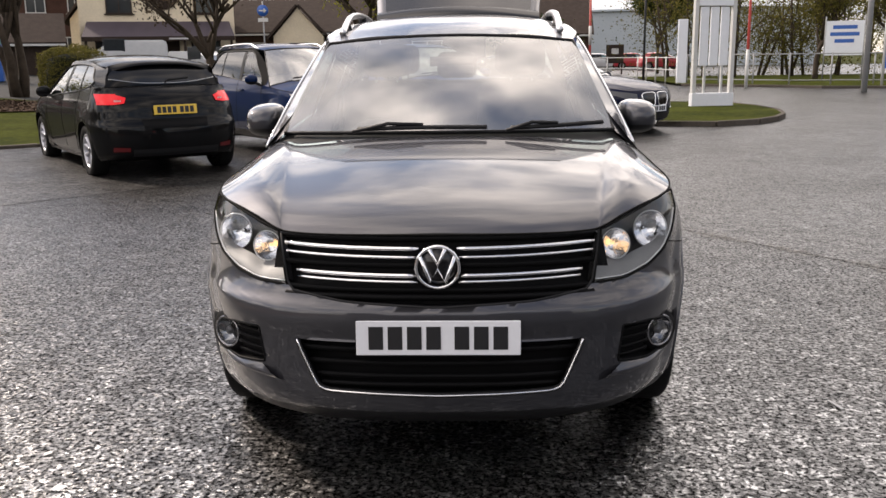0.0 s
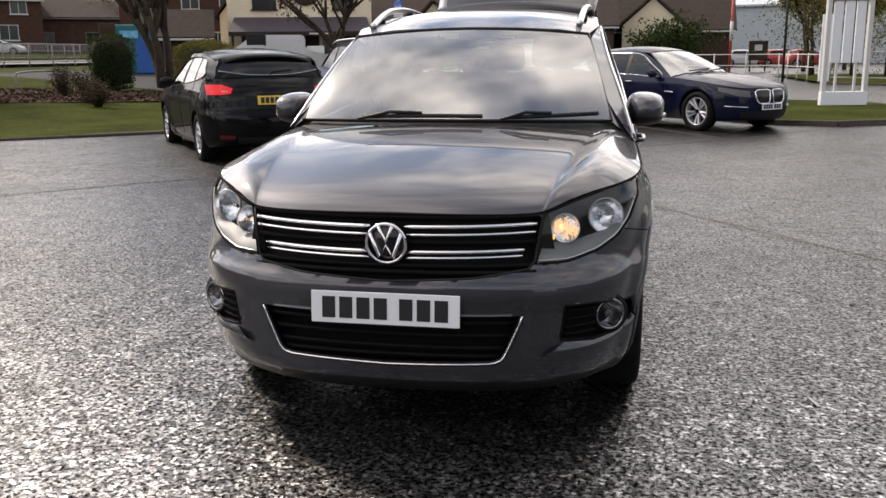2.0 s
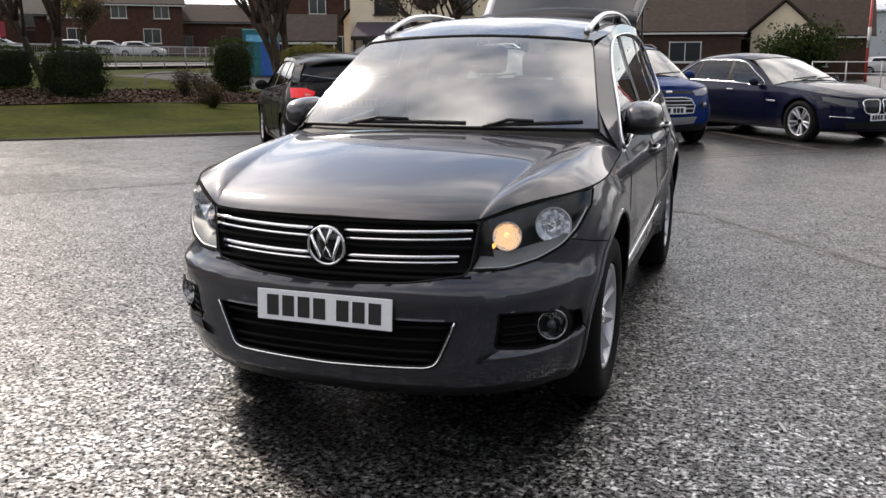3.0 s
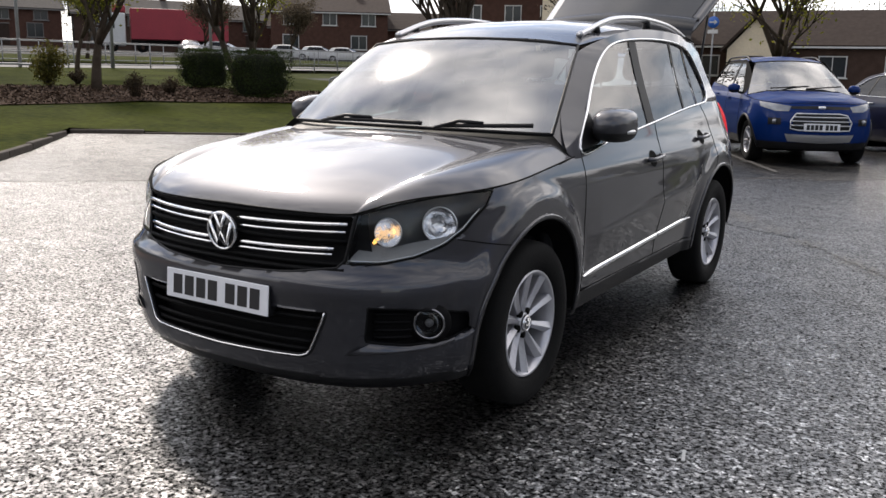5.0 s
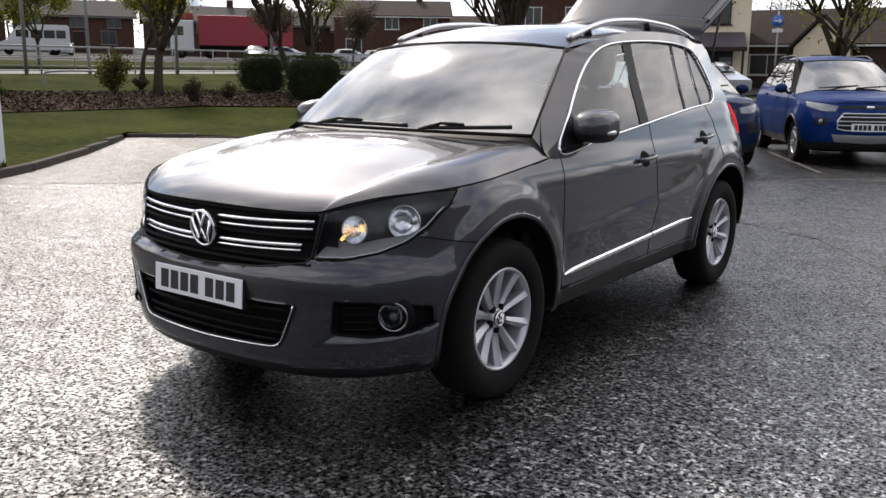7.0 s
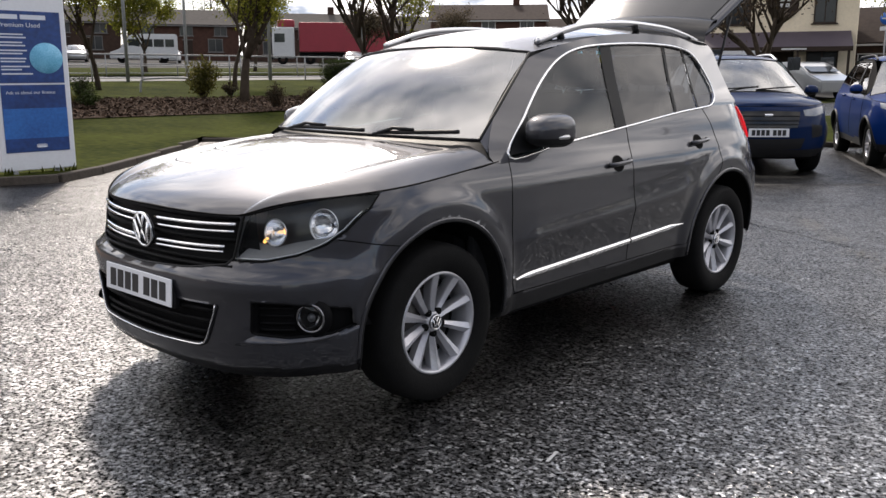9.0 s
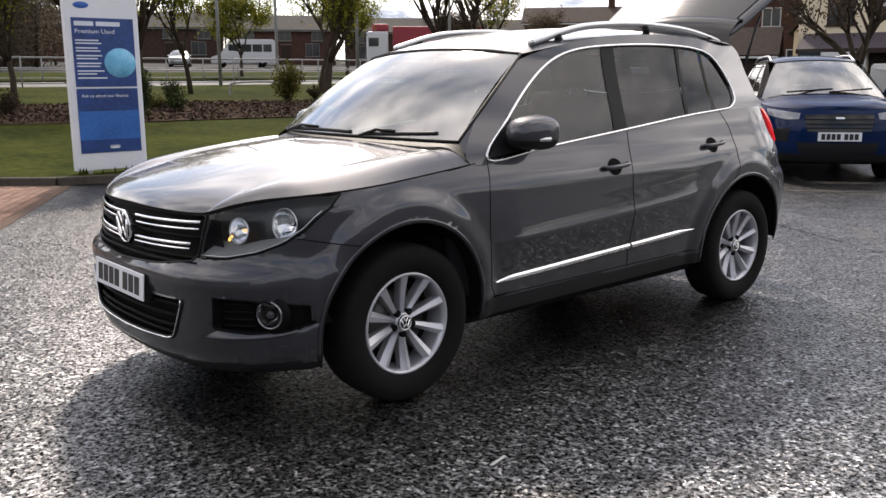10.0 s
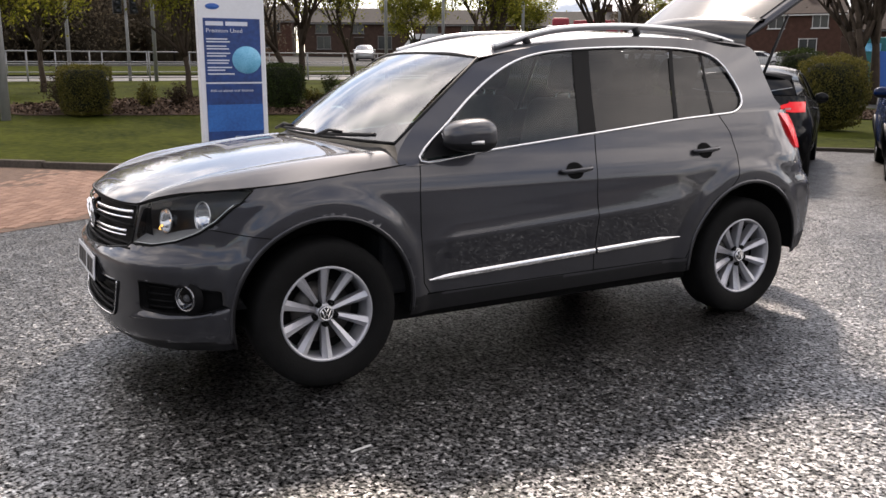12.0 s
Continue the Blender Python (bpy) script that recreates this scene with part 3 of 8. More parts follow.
def deck(shell, from_front, limit, zc, bow, crown, cols=33, ridge=0.0, ridge_at=0.72):
    """The bonnet or boot lid: a crowned sheet between the shell's top edges. Returns vertices, faces and its last row."""
    half = shell.stations()
    half = half if from_front else half[::-1]
    rows = []
    first = shell.edge(half[0])
    for st in half:
        p = shell.edge(st)
        if (p.y > limit) if from_front else (p.y < limit):
            break
        rows.append(p)
    span = abs(rows[-1].y - first.y)
    verts = []
    for p in rows:
        u = abs(p.y - first.y) / span
        for j in range(cols):
            t = -1 + 2 * j / (cols - 1)
            y = p.y - (1 if from_front else -1) * bow * u * u * (1 - t * t)
            rise = zc(p.y) - p.z
            z = p.z + rise * (1 - abs(t) ** crown) + ridge * min(1, 3 * u) * math.exp(-((abs(t) - ridge_at) / 0.05) ** 2)
            verts.append(Vector((p.x * t, y, z)))
    return verts, grid_faces(len(rows), cols), verts[-cols:]


def sheet_between(a, b, rows, bulge=0.0, way=(0, 0, 1)):
    """A sheet from line a to line b, bulging a little along way."""
    way = Vector(way)
    verts = []
    n = len(a)
    for r in range(rows):
        t = r / (rows - 1)
        for j, (p, q) in enumerate(zip(a, b)):
            s = -1 + 2 * j / (n - 1)
            verts.append(Vector(p).lerp(Vector(q), t) + way * (bulge * 4 * t * (1 - t) * (1 - 0.4 * s * s)))
    return verts, grid_faces(rows, n)


def glasshouse(car, shell, paint, dlo, outer, splits, pane_front, pane_rear, chrome=True, pillar=None):
    """The side frames, panes and trims round the side windows, on both sides. dlo: (y, z) round the glass from its front foot up and back; outer:
    points of the frame's outer edge in the same order; splits: (y at the foot, y at the head, half width) of the dark pillars."""
    line = [shell.side(y, z) for y, z in dlo]
    rim_line = smooth_line(line, 5, closed=True)
    out_line = smooth_line(outer, 5, closed=True)
    n = len(rim_line)
    v = [p for pair in zip(out_line, rim_line) for p in pair]
    f = [(2 * i, 2 * i + 1, (2 * i + 3) % (2 * n), (2 * i + 2) % (2 * n)) for i in range(n)]
    made("window_frame", v, f, paint, car)
    made("window_frame", *flip(v, f), paint, car)
    # glass, cut into panes by the pillars
    ys = np.array([p.y for p in rim_line])
    zs = np.array([p.z for p in rim_line])
    foot = int(ys.argmin())
    ring = np.roll(np.arange(n), -foot)
    back_i = int(np.argmax(ys[ring]))
    up = [(ys[i], zs[i]) for i in ring[:back_i + 1]]
    low = [(ys[i], zs[i]) for i in np.r_[ring[back_i:], ring[:1]]][::-1]
    up.sort(), low.sort()
    hi = lambda y: float(np.interp(y, [a for a, _ in up], [b for _, b in up]))
    lo = lambda y: float(np.interp(y, [a for a, _ in low], [b for _, b in low]))
    bounds = [(ys.min() + 0.004, ys.min() + 0.004)]
    for a, b, hw in splits:
        bounds += [(a - hw, b - hw), (a + hw, b + hw)]
    bounds.append((ys.max() - 0.004, ys.max() - 0.004))
    for k in range(0, len(bounds), 2):
        (a0, a1), (b0, b1) = bounds[k], bounds[k + 1]
        verts = []
        cols, rows = 14, 8
        for r in range(rows):
            t = r / (rows - 1)
            for c in range(cols):
                s = c / (cols - 1)
                yb, yt = a0 + (b0 - a0) * s, a1 + (b1 - a1) * s
                y = yb + (yt - yb) * t
                z = lo(y) + (hi(y) - lo(y)) * t
                verts.append(shell.side(y, z, -0.008))
        fs = grid_faces(rows, cols)
        m = pane_front if k == 0 else pane_rear
        for vv, ff in ((verts, fs), flip(verts, fs)):
            made("side_window", vv, ff, m, car).visible_shadow = False
    for a, b, hw in splits:
        verts = []
        for r in range(8):
            t = r / 7
            for e in (-1, 1):
                y = a + (b - a) * t + e * hw * 1.04
                verts.append(shell.side(y, lo(y) + (hi(y) - lo(y)) * t, -0.004))
        fs = grid_faces(8, 2)
        made("door_pillar", verts, fs, pillar or PILLAR, car)
        made("door_pillar", *flip(verts, fs), pillar or PILLAR, car)
    trim_pts = smooth_line([shell.side(y, z, 0.004) for y, z in dlo], 5, closed=True)
    for sign in (1, -1):
        pts = trim_pts if sign > 0 else mirrored(trim_pts)
        made("window_trim", *tube(pts, 0.0068 if chrome else 0.006, 6, closed=True), CHROME if chrome else BLACK_PLASTIC, car, "bright chrome window surround" if chrome else "")


def body_mesh(car, shell, paint, dark_below, extra_dark=None):
    me = mesh_of("body", shell.verts, [tuple(int(i) for i in f) for f in shell.faces])
    ob = put("body", me, paint, car)
    me.materials.append(BLACK_PLASTIC)
    for p in me.polygons:
        c = p.center
        if c.z < dark_below(c.y):
            p.material_index = 1
    return ob


def wheel_wells(car, shell, inner=0.55):
    for a in shell.axles:
        for sign in (1, -1):
            r = shell.arch + 0.006
            prof_n = 28
            verts = []
            for x in (inner, None):
                for k in range(prof_n + 1):
                    th = math.pi * (-0.10 + 1.20 * k / prof_n)
                    y, z = a + r * math.cos(th), shell.hub_z + r * math.sin(th)
                    xx = inner if x else shell.side(y, max(z, 0.2)).x - 0.006
                    verts.append((sign * xx, y, max(z, shell.bottom(y) + 0.03)))
            made("wheel_well", verts, grid_faces(2, prof_n + 1), WELL, car)
            cap = [(sign * inner, a, shell.hub_z)] + [(sign * inner, a + r * math.cos(math.pi * (-0.10 + 1.20 * k / prof_n)), shell.hub_z + r * math.sin(math.pi * (-0.10 + 1.20 * k / prof_n))) for k in range(prof_n + 1)]
            made("wheel_well", cap, [(0, k, k + 1) for k in range(1, prof_n + 1)], WELL, car)


def arch_lip(car, shell, material, r_add=0.004, rad=0.007):
    for a in shell.axles:
        pts = []
        for k in range(41):
            th = math.pi * (-0.10 + 1.20 * k / 40)
            y, z = a + (shell.arch + r_add) * math.cos(th), shell.hub_z + (shell.arch + r_add) * math.sin(th)
            if z > shell.bottom(y):
                pts.append(shell.side(y, z, 0.001))
        made("arch_lip", *tube(pts, rad, 6), material, car)
        made("arch_lip", *tube(mirrored(pts), rad, 6), material, car)


def seams(car, lines, proj, rad=0.0028, both=True, name="panel_gap"):
    for ln in lines:
        pts = [proj(a, b, -0.0005) for a, b in resample(ln, max(6, len(ln) * 5))]
        made(name, *tube(pts, rad, 5), SEAM, car)
        if both:
            made(name, *tube(mirrored(pts), rad, 5), SEAM, car)


def mirror_parts(car, at, size, paint, both=True, signal=True):
    for sign in (1, -1):
        bm = bmesh.new()
        bmesh.ops.create_uvsphere(bm, u_segments=24, v_segments=16, radius=1)
        for v in bm.verts:
            x, y, z = v.co
            e = 0.80 if not signal else 0.64
            f = lambda q: math.copysign(abs(q) ** e, q)
            x, z = f(x), f(z)
            y = y * (1.0 if y < 0 else 0.38)
            z = z * (1 - 0.10 * max(0, x))
            v.co = Vector((sign * (at[0] + x * size[0]), at[1] + y * size[1], at[2] + z * size[2]))
        cutz = at[2] - size[2] * 0.38
        lower = bm.copy()
        bmesh.ops.bisect_plane(bm, geom=bm.verts[:] + bm.edges[:] + bm.faces[:], plane_co=(0, 0, cutz), plane_no=(0, 0, 1), clear_inner=True)
        bmesh.ops.bisect_plane(lower, geom=lower.verts[:] + lower.edges[:] + lower.faces[:], plane_co=(0, 0, cutz), plane_no=(0, 0, 1), clear_outer=True)
        mh = part("door_mirror", bm, paint, car, "", True)
        part("mirror_foot", lower, BLACK_PLASTIC, mh, "black plastic underside", True)
        x0 = at[0] - size[0] * 0.6
        arm = [(sign * x0, at[1] + 0.01, at[2] - size[2] * 0.62), (sign * (x0 - size[0] * 0.9), at[1] + 0.0, at[2] - size[2] * 0.95)]
        made("mirror_arm", *tube(arm, size[2] * 0.3, 8, 0.6), BLACK_PLASTIC, mh)
        if signal:
            pts = [(sign * (at[0] + size[0] * u), at[1] - size[1] * (0.86 - 0.75 * max(0, u) ** 3), cutz + 0.004) for u in (0.1, 0.4, 0.7, 0.9, 0.98)]
            made("mirror_signal", *tube(pts, 0.011, 6), SATIN, mh, "clear side indicator")


def cabin(car, floor_z, y0, y1, half, dash_y, dash_z, seat_y, rear_y, seat_z, wheel_side=1):
    """Dark floor, fascia, seats with head restraints and a steering wheel."""
    part("cabin_floor", box_bm(half * 2, y1 - y0, 0.05, 0.0, (0, (y0 + y1) / 2, floor_z)), CABIN, car)
    part("fascia", box_bm(half * 2 - 0.06, 0.42, dash_z - floor_z, 0.06, (0, dash_y, floor_z)), CABIN, car, "dark fascia")
    rows = [(sx * half * 0.52, seat_y, 0.5) for sx in (-1, 1)] + [(sx * half * 0.52, rear_y, 0.62) for sx in (-1, 1)]
    for x, y, w in rows:
        part("seat_base", box_bm(w, 0.52, 0.22, 0.07, (x, y - 0.22, seat_z - 0.22), 3), SEAT_CLOTH, car, "", True)
        back = part("seat_back", box_bm(w, 0.16, 0.62, 0.07, (0, 0, 0), 3), SEAT_CLOTH, car, "", True)
        back.matrix_basis = pose(x, y + 0.05, seat_z - 0.04, -14)
        rest = part("head_restraint", box_bm(0.27, 0.11, 0.19, 0.05, (0, 0, 0.66), 3), SEAT_CLOTH, back, "", True)
        for sx in (-0.06, 0.06):
            made("restraint_post", *tube([(sx, 0, 0.58), (sx, 0, 0.70)], 0.006, 6), CHROME, back)
    v, f = tube([(0.185 * math.cos(2 * math.pi * k / 24), 0, 0.185 * math.sin(2 * math.pi * k / 24)) for k in range(24)], 0.014, 7, closed=True)
    sw = made("steering_wheel", v, f, CABIN, car)
    sw.matrix_basis = pose(wheel_side * half * 0.5, dash_y + 0.33, dash_z - 0.08, -25)
    made("wheel_spoke", *tube([(-0.18, 0, 0), (0.18, 0, 0)], 0.025, 6, 0.5), CABIN, sw)
    part("door_card", box_bm(0.05, y1 - y0 - 0.3, dash_z - floor_z - 0.05, 0.02, (half + 0.01, (y0 + y1) / 2 + 0.1, floor_z)), CABIN, car)
    part("door_card", box_bm(0.05, y1 - y0 - 0.3, dash_z - floor_z - 0.05, 0.02, (-half - 0.01, (y0 + y1) / 2 + 0.1, floor_z)), CABIN, car)


def badge(car, at, r, tilt):
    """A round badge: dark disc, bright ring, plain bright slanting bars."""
    b = new("badge")
    b.parent = car
    b.matrix_basis = at @ pose(0, 0, 0, tilt)
    made("badge_disc", *revolve([(0.006, r * 0.96), (-0.004, r * 0.93), (-0.006, 0.001)], 36, "y"), GLOSS_BLACK, b)
    made("badge_ring", *tube([(r * 0.93 * math.cos(2 * math.pi * k / 40), -0.006, r * 0.93 * math.sin(2 * math.pi * k / 40)) for k in range(40)], r * 0.085, 8, closed=True), CHROME, b, "chrome ring")
    for bar in (((-0.34, 0.84), (0, 0.12), (0.34, 0.84)), ((-0.74, 0.5), (-0.33, -0.66), (0, -0.06), (0.33, -0.66), (0.74, 0.5))):
        made("badge_bar", *tube([(x * r, -0.008, z * r) for x, z in bar], r * 0.105, 6), CHROME, b)
    return b


def bonnet(car, s, profile, x0, x1, back, bow, cols=41):
    """The bonnet: a crowned middle panel between two creases that run from the lamps' inner corners to the screen's feet, and a falling
    triangular shoulder outside each. profile: height over the distance behind the leading edge. Returns its rear line."""
    loop = [s.edge(st) for st in s.stations()]
    loop = [p for p in loop if p.y < back]
    loop.append(s.side(back, s.top(back)))
    xs = [p.x for p in loop]
    nose = next(i for i in range(1, len(xs)) if xs[i] > x0)
    u0 = (x0 - xs[nose - 1]) / (xs[nose] - xs[nose - 1])
    corner = loop[nose - 1].lerp(loop[nose], u0)
    lead_x, lead_y, lead_z = xs[:nose] + [x0], [p.y for p in loop[:nose]] + [corner.y], [p.z for p in loop[:nose]] + [corner.z]
    rows, half = 46, 20

    def middle(t, u):
        xa = abs(t) * x0
        ya, za = float(np.interp(xa, lead_x, lead_y)), float(np.interp(xa, lead_x, lead_z))
        xe = x1 * abs(t)
        yb = back - bow * (1 - t * t * (x1 / loop[-1].x) ** 2)
        d = (yb - ya) * u
        x = xa + (xe - xa) * (u ** 0.85)
        return Vector((math.copysign(x, t), ya + d, za + profile(d) - profile(0.0) - 0.034 * t * t * u))

    steps = [(i / (rows - 1)) ** 1.5 for i in range(rows)]
    outer = resample3([corner] + loop[nose:], rows, steps)
    ts = [k / half for k in range(half)] + [0.985, 1.0]
    qs = [0.03, 0.10, 0.2, 0.3, 0.4, 0.5, 0.6, 0.7, 0.8, 0.9, 1.0]
    verts = []
    for r, u in enumerate(steps):
        line = [middle(t, u) for t in ts]
        f, g = line[-1], outer[r]
        for q in qs:
            p = f.lerp(g, q)
            p.z += 0.030 * math.sin(math.pi * q) * min(1.0, (g - f).length / 0.2) * (1 - 0.35 * q)
            line.append(p)
        verts += mirrored(line[:0:-1]) + line
    n = 2 * (len(ts) + len(qs)) - 1
    made("bonnet", verts, grid_faces(rows, n), PAINT_GREY, car, "creased bonnet reflecting the clouds")
    last = verts[-n:]
    lx = [p.x for p in last]
    pick = lambda x: Vector((x, float(np.interp(x, lx, [p.y for p in last])), float(np.interp(x, lx, [p.z for p in last]))))
    return [pick(lx[-1] * (-1 + 2 * k / (cols - 1))) for k in range(cols)]


def resample3(pts, n, steps):
    """Points along a line in space at the given shares of its length."""
    seg = [0.0]
    for a, b in zip(pts, pts[1:]):
        seg.append(seg[-1] + (b - a).length)
    return [Vector([float(np.interp(seg[-1] * u, seg, [p[i] for p in pts])) for i in range(3)]) for u in steps]


def build_suv():
    """The grey compact off-road car with its tailgate up."""
    car = tagged(new("suv"), "grey metallic compact off-road car with raised tailgate on wet asphalt", "car")
    s = Shell(
        W=[(0.15, 0.77), (0.25, 0.815), (0.33, 0.836), (0.42, 0.846), (0.50, 0.853), (0.60, 0.862), (0.69, 0.870), (0.76, 0.874), (0.84, 0.874), (0.90, 0.864), (0.95, 0.846), (1.0, 0.826), (1.08, 0.800), (1.16, 0.769),
           (1.3, 0.713), (1.4, 0.677), (1.5, 0.645), (1.58, 0.615), (1.64, 0.59)],
        Yf=[(0.16, 0.19), (0.22, 0.085), (0.27, 0.045), (0.33, 0.035), (0.42, 0.032), (0.50, 0.028), (0.57, 0.018), (0.605, 0.02), (0.63, 0.045), (0.67, 0.062), (0.78, 0.075), (0.84, 0.088), (0.90, 0.13), (1.0, 0.2)],
        Yr=[(0.2, 4.25), (0.3, 4.38), (0.45, 4.42), (0.6, 4.427), (0.72, 4.40), (0.80, 4.33), (1.0, 4.28), (1.16, 4.24), (1.4, 4.14), (1.6, 4.02)],
        top=[(0.05, 0.842), (0.14, 0.836), (0.178, 0.838), (0.205, 0.849), (0.255, 0.873), (0.345, 0.895), (0.47, 0.907), (0.6, 0.917), (0.8, 0.932), (1.13, 0.962), (1.375, 0.985), (1.77, 1.019), (2.41, 1.075), (2.97, 1.126), (3.28, 1.146), (3.5, 1.156), (3.84, 1.163), (4.3, 1.163)],
        bottom=[(0.0, 0.19), (0.5, 0.22), (1.2, 0.27), (3.0, 0.29), (3.9, 0.31), (4.4, 0.33)],
        Df=0.70, Dr=0.68, axles=(0.893, 3.470), hub_z=0.350, arch=0.424, flare=0.024, cell=0.019, levels=60, crease=(curve([(1.2, 0.608), (1.46, 0.619), (2.37, 0.664), (2.85, 0.697), (3.2, 0.76)]), 1.28, 3.18, 0.030), bumper_nf=2.7, lip=True)
    s.build()
    for a in s.axles:
        for sign in (1, -1):
            s.cut(circle_poly(a, s.hub_z, s.arch), "side", sign, 0.018)
    # openings of the nose
    grille = resample([(-0.517, 0.832), (0, 0.841), (0.517, 0.832)], 21) + resample([(0.510, 0.76), (0.494, 0.655), (0.30, 0.628), (0, 0.616), (-0.30, 0.628), (-0.494, 0.655), (-0.510, 0.76)], 30)
    s.cut(grille, "front", 1, 0.011)
    lamp_top = [(0.526, 0.836), (0.56, 0.848), (0.64, 0.874), (0.72, 0.895), (0.79, 0.908), (0.832, 0.906)]
    lamp_low = [(0.500, 0.668), (0.61, 0.669), (0.70, 0.692), (0.768, 0.730), (0.810, 0.782), (0.837, 0.855)]
    lamp = lamp_top + lamp_low[::-1]
    s.cut(lamp, "front", 1, 0.011)
    s.cut([(-x, z) for x, z in lamp], "front", 1, 0.011)
    lower = resample([(-0.462, 0.500), (0.462, 0.500)], 21) + resample([(0.45, 0.465), (0.40, 0.35), (0.375, 0.332), (0, 0.322), (-0.375, 0.332), (-0.40, 0.35), (-0.45, 0.465)], 30)
    s.cut(lower, "front", 1, 0.011)
    fog_poly = [(0.600, 0.525), (0.70, 0.520), (0.79, 0.500), (0.822, 0.482), (0.826, 0.42), (0.79, 0.392), (0.70, 0.385), (0.585, 0.402)]
    s.cut(fog_poly, "front", 1, 0.011)
    s.cut([(-x, z) for x, z in fog_poly], "front", 1, 0.011)
    s.cut([(-0.62, 0.78), (0.62, 0.78), (0.58, 1.2), (-0.58, 1.2)], "rear", 1, 0.011)
    body_mesh(car, s, PAINT_GREY, lambda y: 0.255 if y < 0.5 else (0.355 if y < 3.9 else 0.42))
    wheel_wells(car, s)
    arch_lip(car, s, BLACK_PLASTIC, -0.004, 0.007)
    arch_lip(car, s, PAINT_GREY, 0.004, 0.008)
    part("underbody", box_bm(1.46, 3.2, 0.14, 0.03, (0, 2.2, 0.21)), WELL, car)

    # bonnet
    cowl = bonnet(car, s, curve([(0.0, 0.842), (0.03, 0.866), (0.08, 0.893), (0.16, 0.921), (0.34, 0.966), (0.57, 1.010), (0.87, 1.051), (1.2, 1.080)]), 0.517, 0.672, 1.27, 0.17)
    gap = [p + Vector((0, -0.002, 0.0)) for p in [s.edge(st) for st in s.stations()] if p.y < 1.27]
    line = mirrored(gap)[::-1] + gap[1:]
    made("panel_gap", *tube(line, 0.0035, 5), SEAM, car)

    # windscreen, cowl and roof
    n = len(cowl)
    base, head = [], []
    for j in range(n):
        t = -1 + 2 * j / (n - 1)
        base.append(Vector((0.728 * t, 1.12 + 0.175 * t * t, 1.076 - 0.010 * t * t)))
        head.append(Vector((0.598 * t, 1.75 + 0.07 * t * t, 1.490 - 0.032 * t * t)))
    made("cowl", *sheet_between([p + Vector((0, -0.02, -0.012)) for p in cowl], [p + Vector((0, 0.02, -0.012)) for p in base], 3), BLACK_PLASTIC, car)
    ws = made("windscreen", *sheet_between(base, head, 18, 0.035, (0, -0.5, 0.85)), PANE_FRONT, car, "wide curved windscreen")
    ws.visible_shadow = False
    made("windscreen_seal", *tube(base + head[::-1], 0.008, 6, closed=True), BLACK_PLASTIC, car)
    zc = curve([(1.74, 1.490), (1.9, 1.534), (2.05, 1.566), (2.3, 1.602), (2.7, 1.624), (3.1, 1.618), (3.5, 1.592), (3.78, 1.56)])
    ze = curve([(1.82, 1.458), (1.9, 1.474), (2.05, 1.502), (2.45, 1.557), (2.87, 1.574), (3.3, 1.562), (3.78, 1.525)])
    rows, verts = 40, []
    for i in range(rows):
        u = i / (rows - 1)
        for j in range(n):
            t = -1 + 2 * j / (n - 1)
            y0 = 1.75 + 0.07 * t * t
            y = y0 + (3.78 - y0) * u
            xe = s.side(y, ze(y)).x if y > 2.05 else None
            xe = xe if xe else 0.598 + (s.side(2.05, ze(2.05)).x - 0.598) * min(1, max(0, (y - y0) / max(1e-6, 2.05 - y0)))
            verts.append((xe * t, y, ze(y) + (zc(y) - ze(y)) * (1 - abs(t) ** 2.6)))
    made("roof", verts, grid_faces(rows, n), PAINT_GREY, car)
    # roof rails
    for sign in (1, -1):
        pts = smooth_line([(sign * 0.548, 1.94, 1.512), (sign * 0.552, 2.06, 1.544), (sign * 0.555, 2.2, 1.580), (sign * 0.558, 2.36, 1.607), (sign * 0.56, 2.6, 1.624), (sign * 0.56, 2.85, 1.629), (sign * 0.557, 3.2, 1.615), (sign * 0.55, 3.45, 1.584), (sign * 0.545, 3.62, 1.552)], 6)
        rail = made("roof_rail", *tube(pts, 0.020, 8, 0.8), SATIN, car, "satin silver roof rail")
        for y in (2.13, 2.85, 3.5):
            top_p = min(pts, key=lambda p: abs(p.y - y))
            made("rail_foot", *tube([(top_p.x, y, top_p.z - 0.005), (top_p.x, y + 0.02, ze(y) + 0.012)], 0.02, 6, 1.5), BLACK_PLASTIC, rail)

    # side windows
    dlo = [(1.375, 0.989), (1.562, 1.164), (1.765, 1.318), (1.955, 1.425), (2.165, 1.483), (2.487, 1.510), (2.873, 1.519), (3.206, 1.504), (3.380, 1.452), (3.488, 1.311), (3.503, 1.218), (3.43, 1.165),
           (3.275, 1.150), (2.971, 1.130), (2.411, 1.080), (1.766, 1.023)]
    edge_of = lambda u: base[-1].lerp(head[-1], u)
    top_edge = lambda y: s.side(y, ze(y))
    foot = lambda y: s.side(y, s.top(y))
    outer = [foot(1.27), edge_of(0.28), edge_of(0.62), edge_of(0.90), top_edge(2.05), top_edge(2.46), top_edge(2.88), top_edge(3.28), top_edge(3.72), s.side(3.80, 1.36), s.side(3.83, 1.24), foot(3.84),
             foot(3.40), foot(2.99), foot(2.411), foot(1.766)]
    glasshouse(car, s, PAINT_GREY, dlo, outer, [(2.362, 2.420, 0.052), (2.985, 3.045, 0.014), (3.266, 3.263, 0.010)], PANE, PANE_DARK)
    # black corner plates that carry the mirrors
    corner = [s.side(1.39, 0.997, -0.003), s.side(1.47, 1.085, -0.003), s.side(1.57, 1.18, -0.003), s.side(1.62, 1.10, -0.003), s.side(1.62, 1.016, -0.003), s.side(1.50, 1.005, -0.003)]
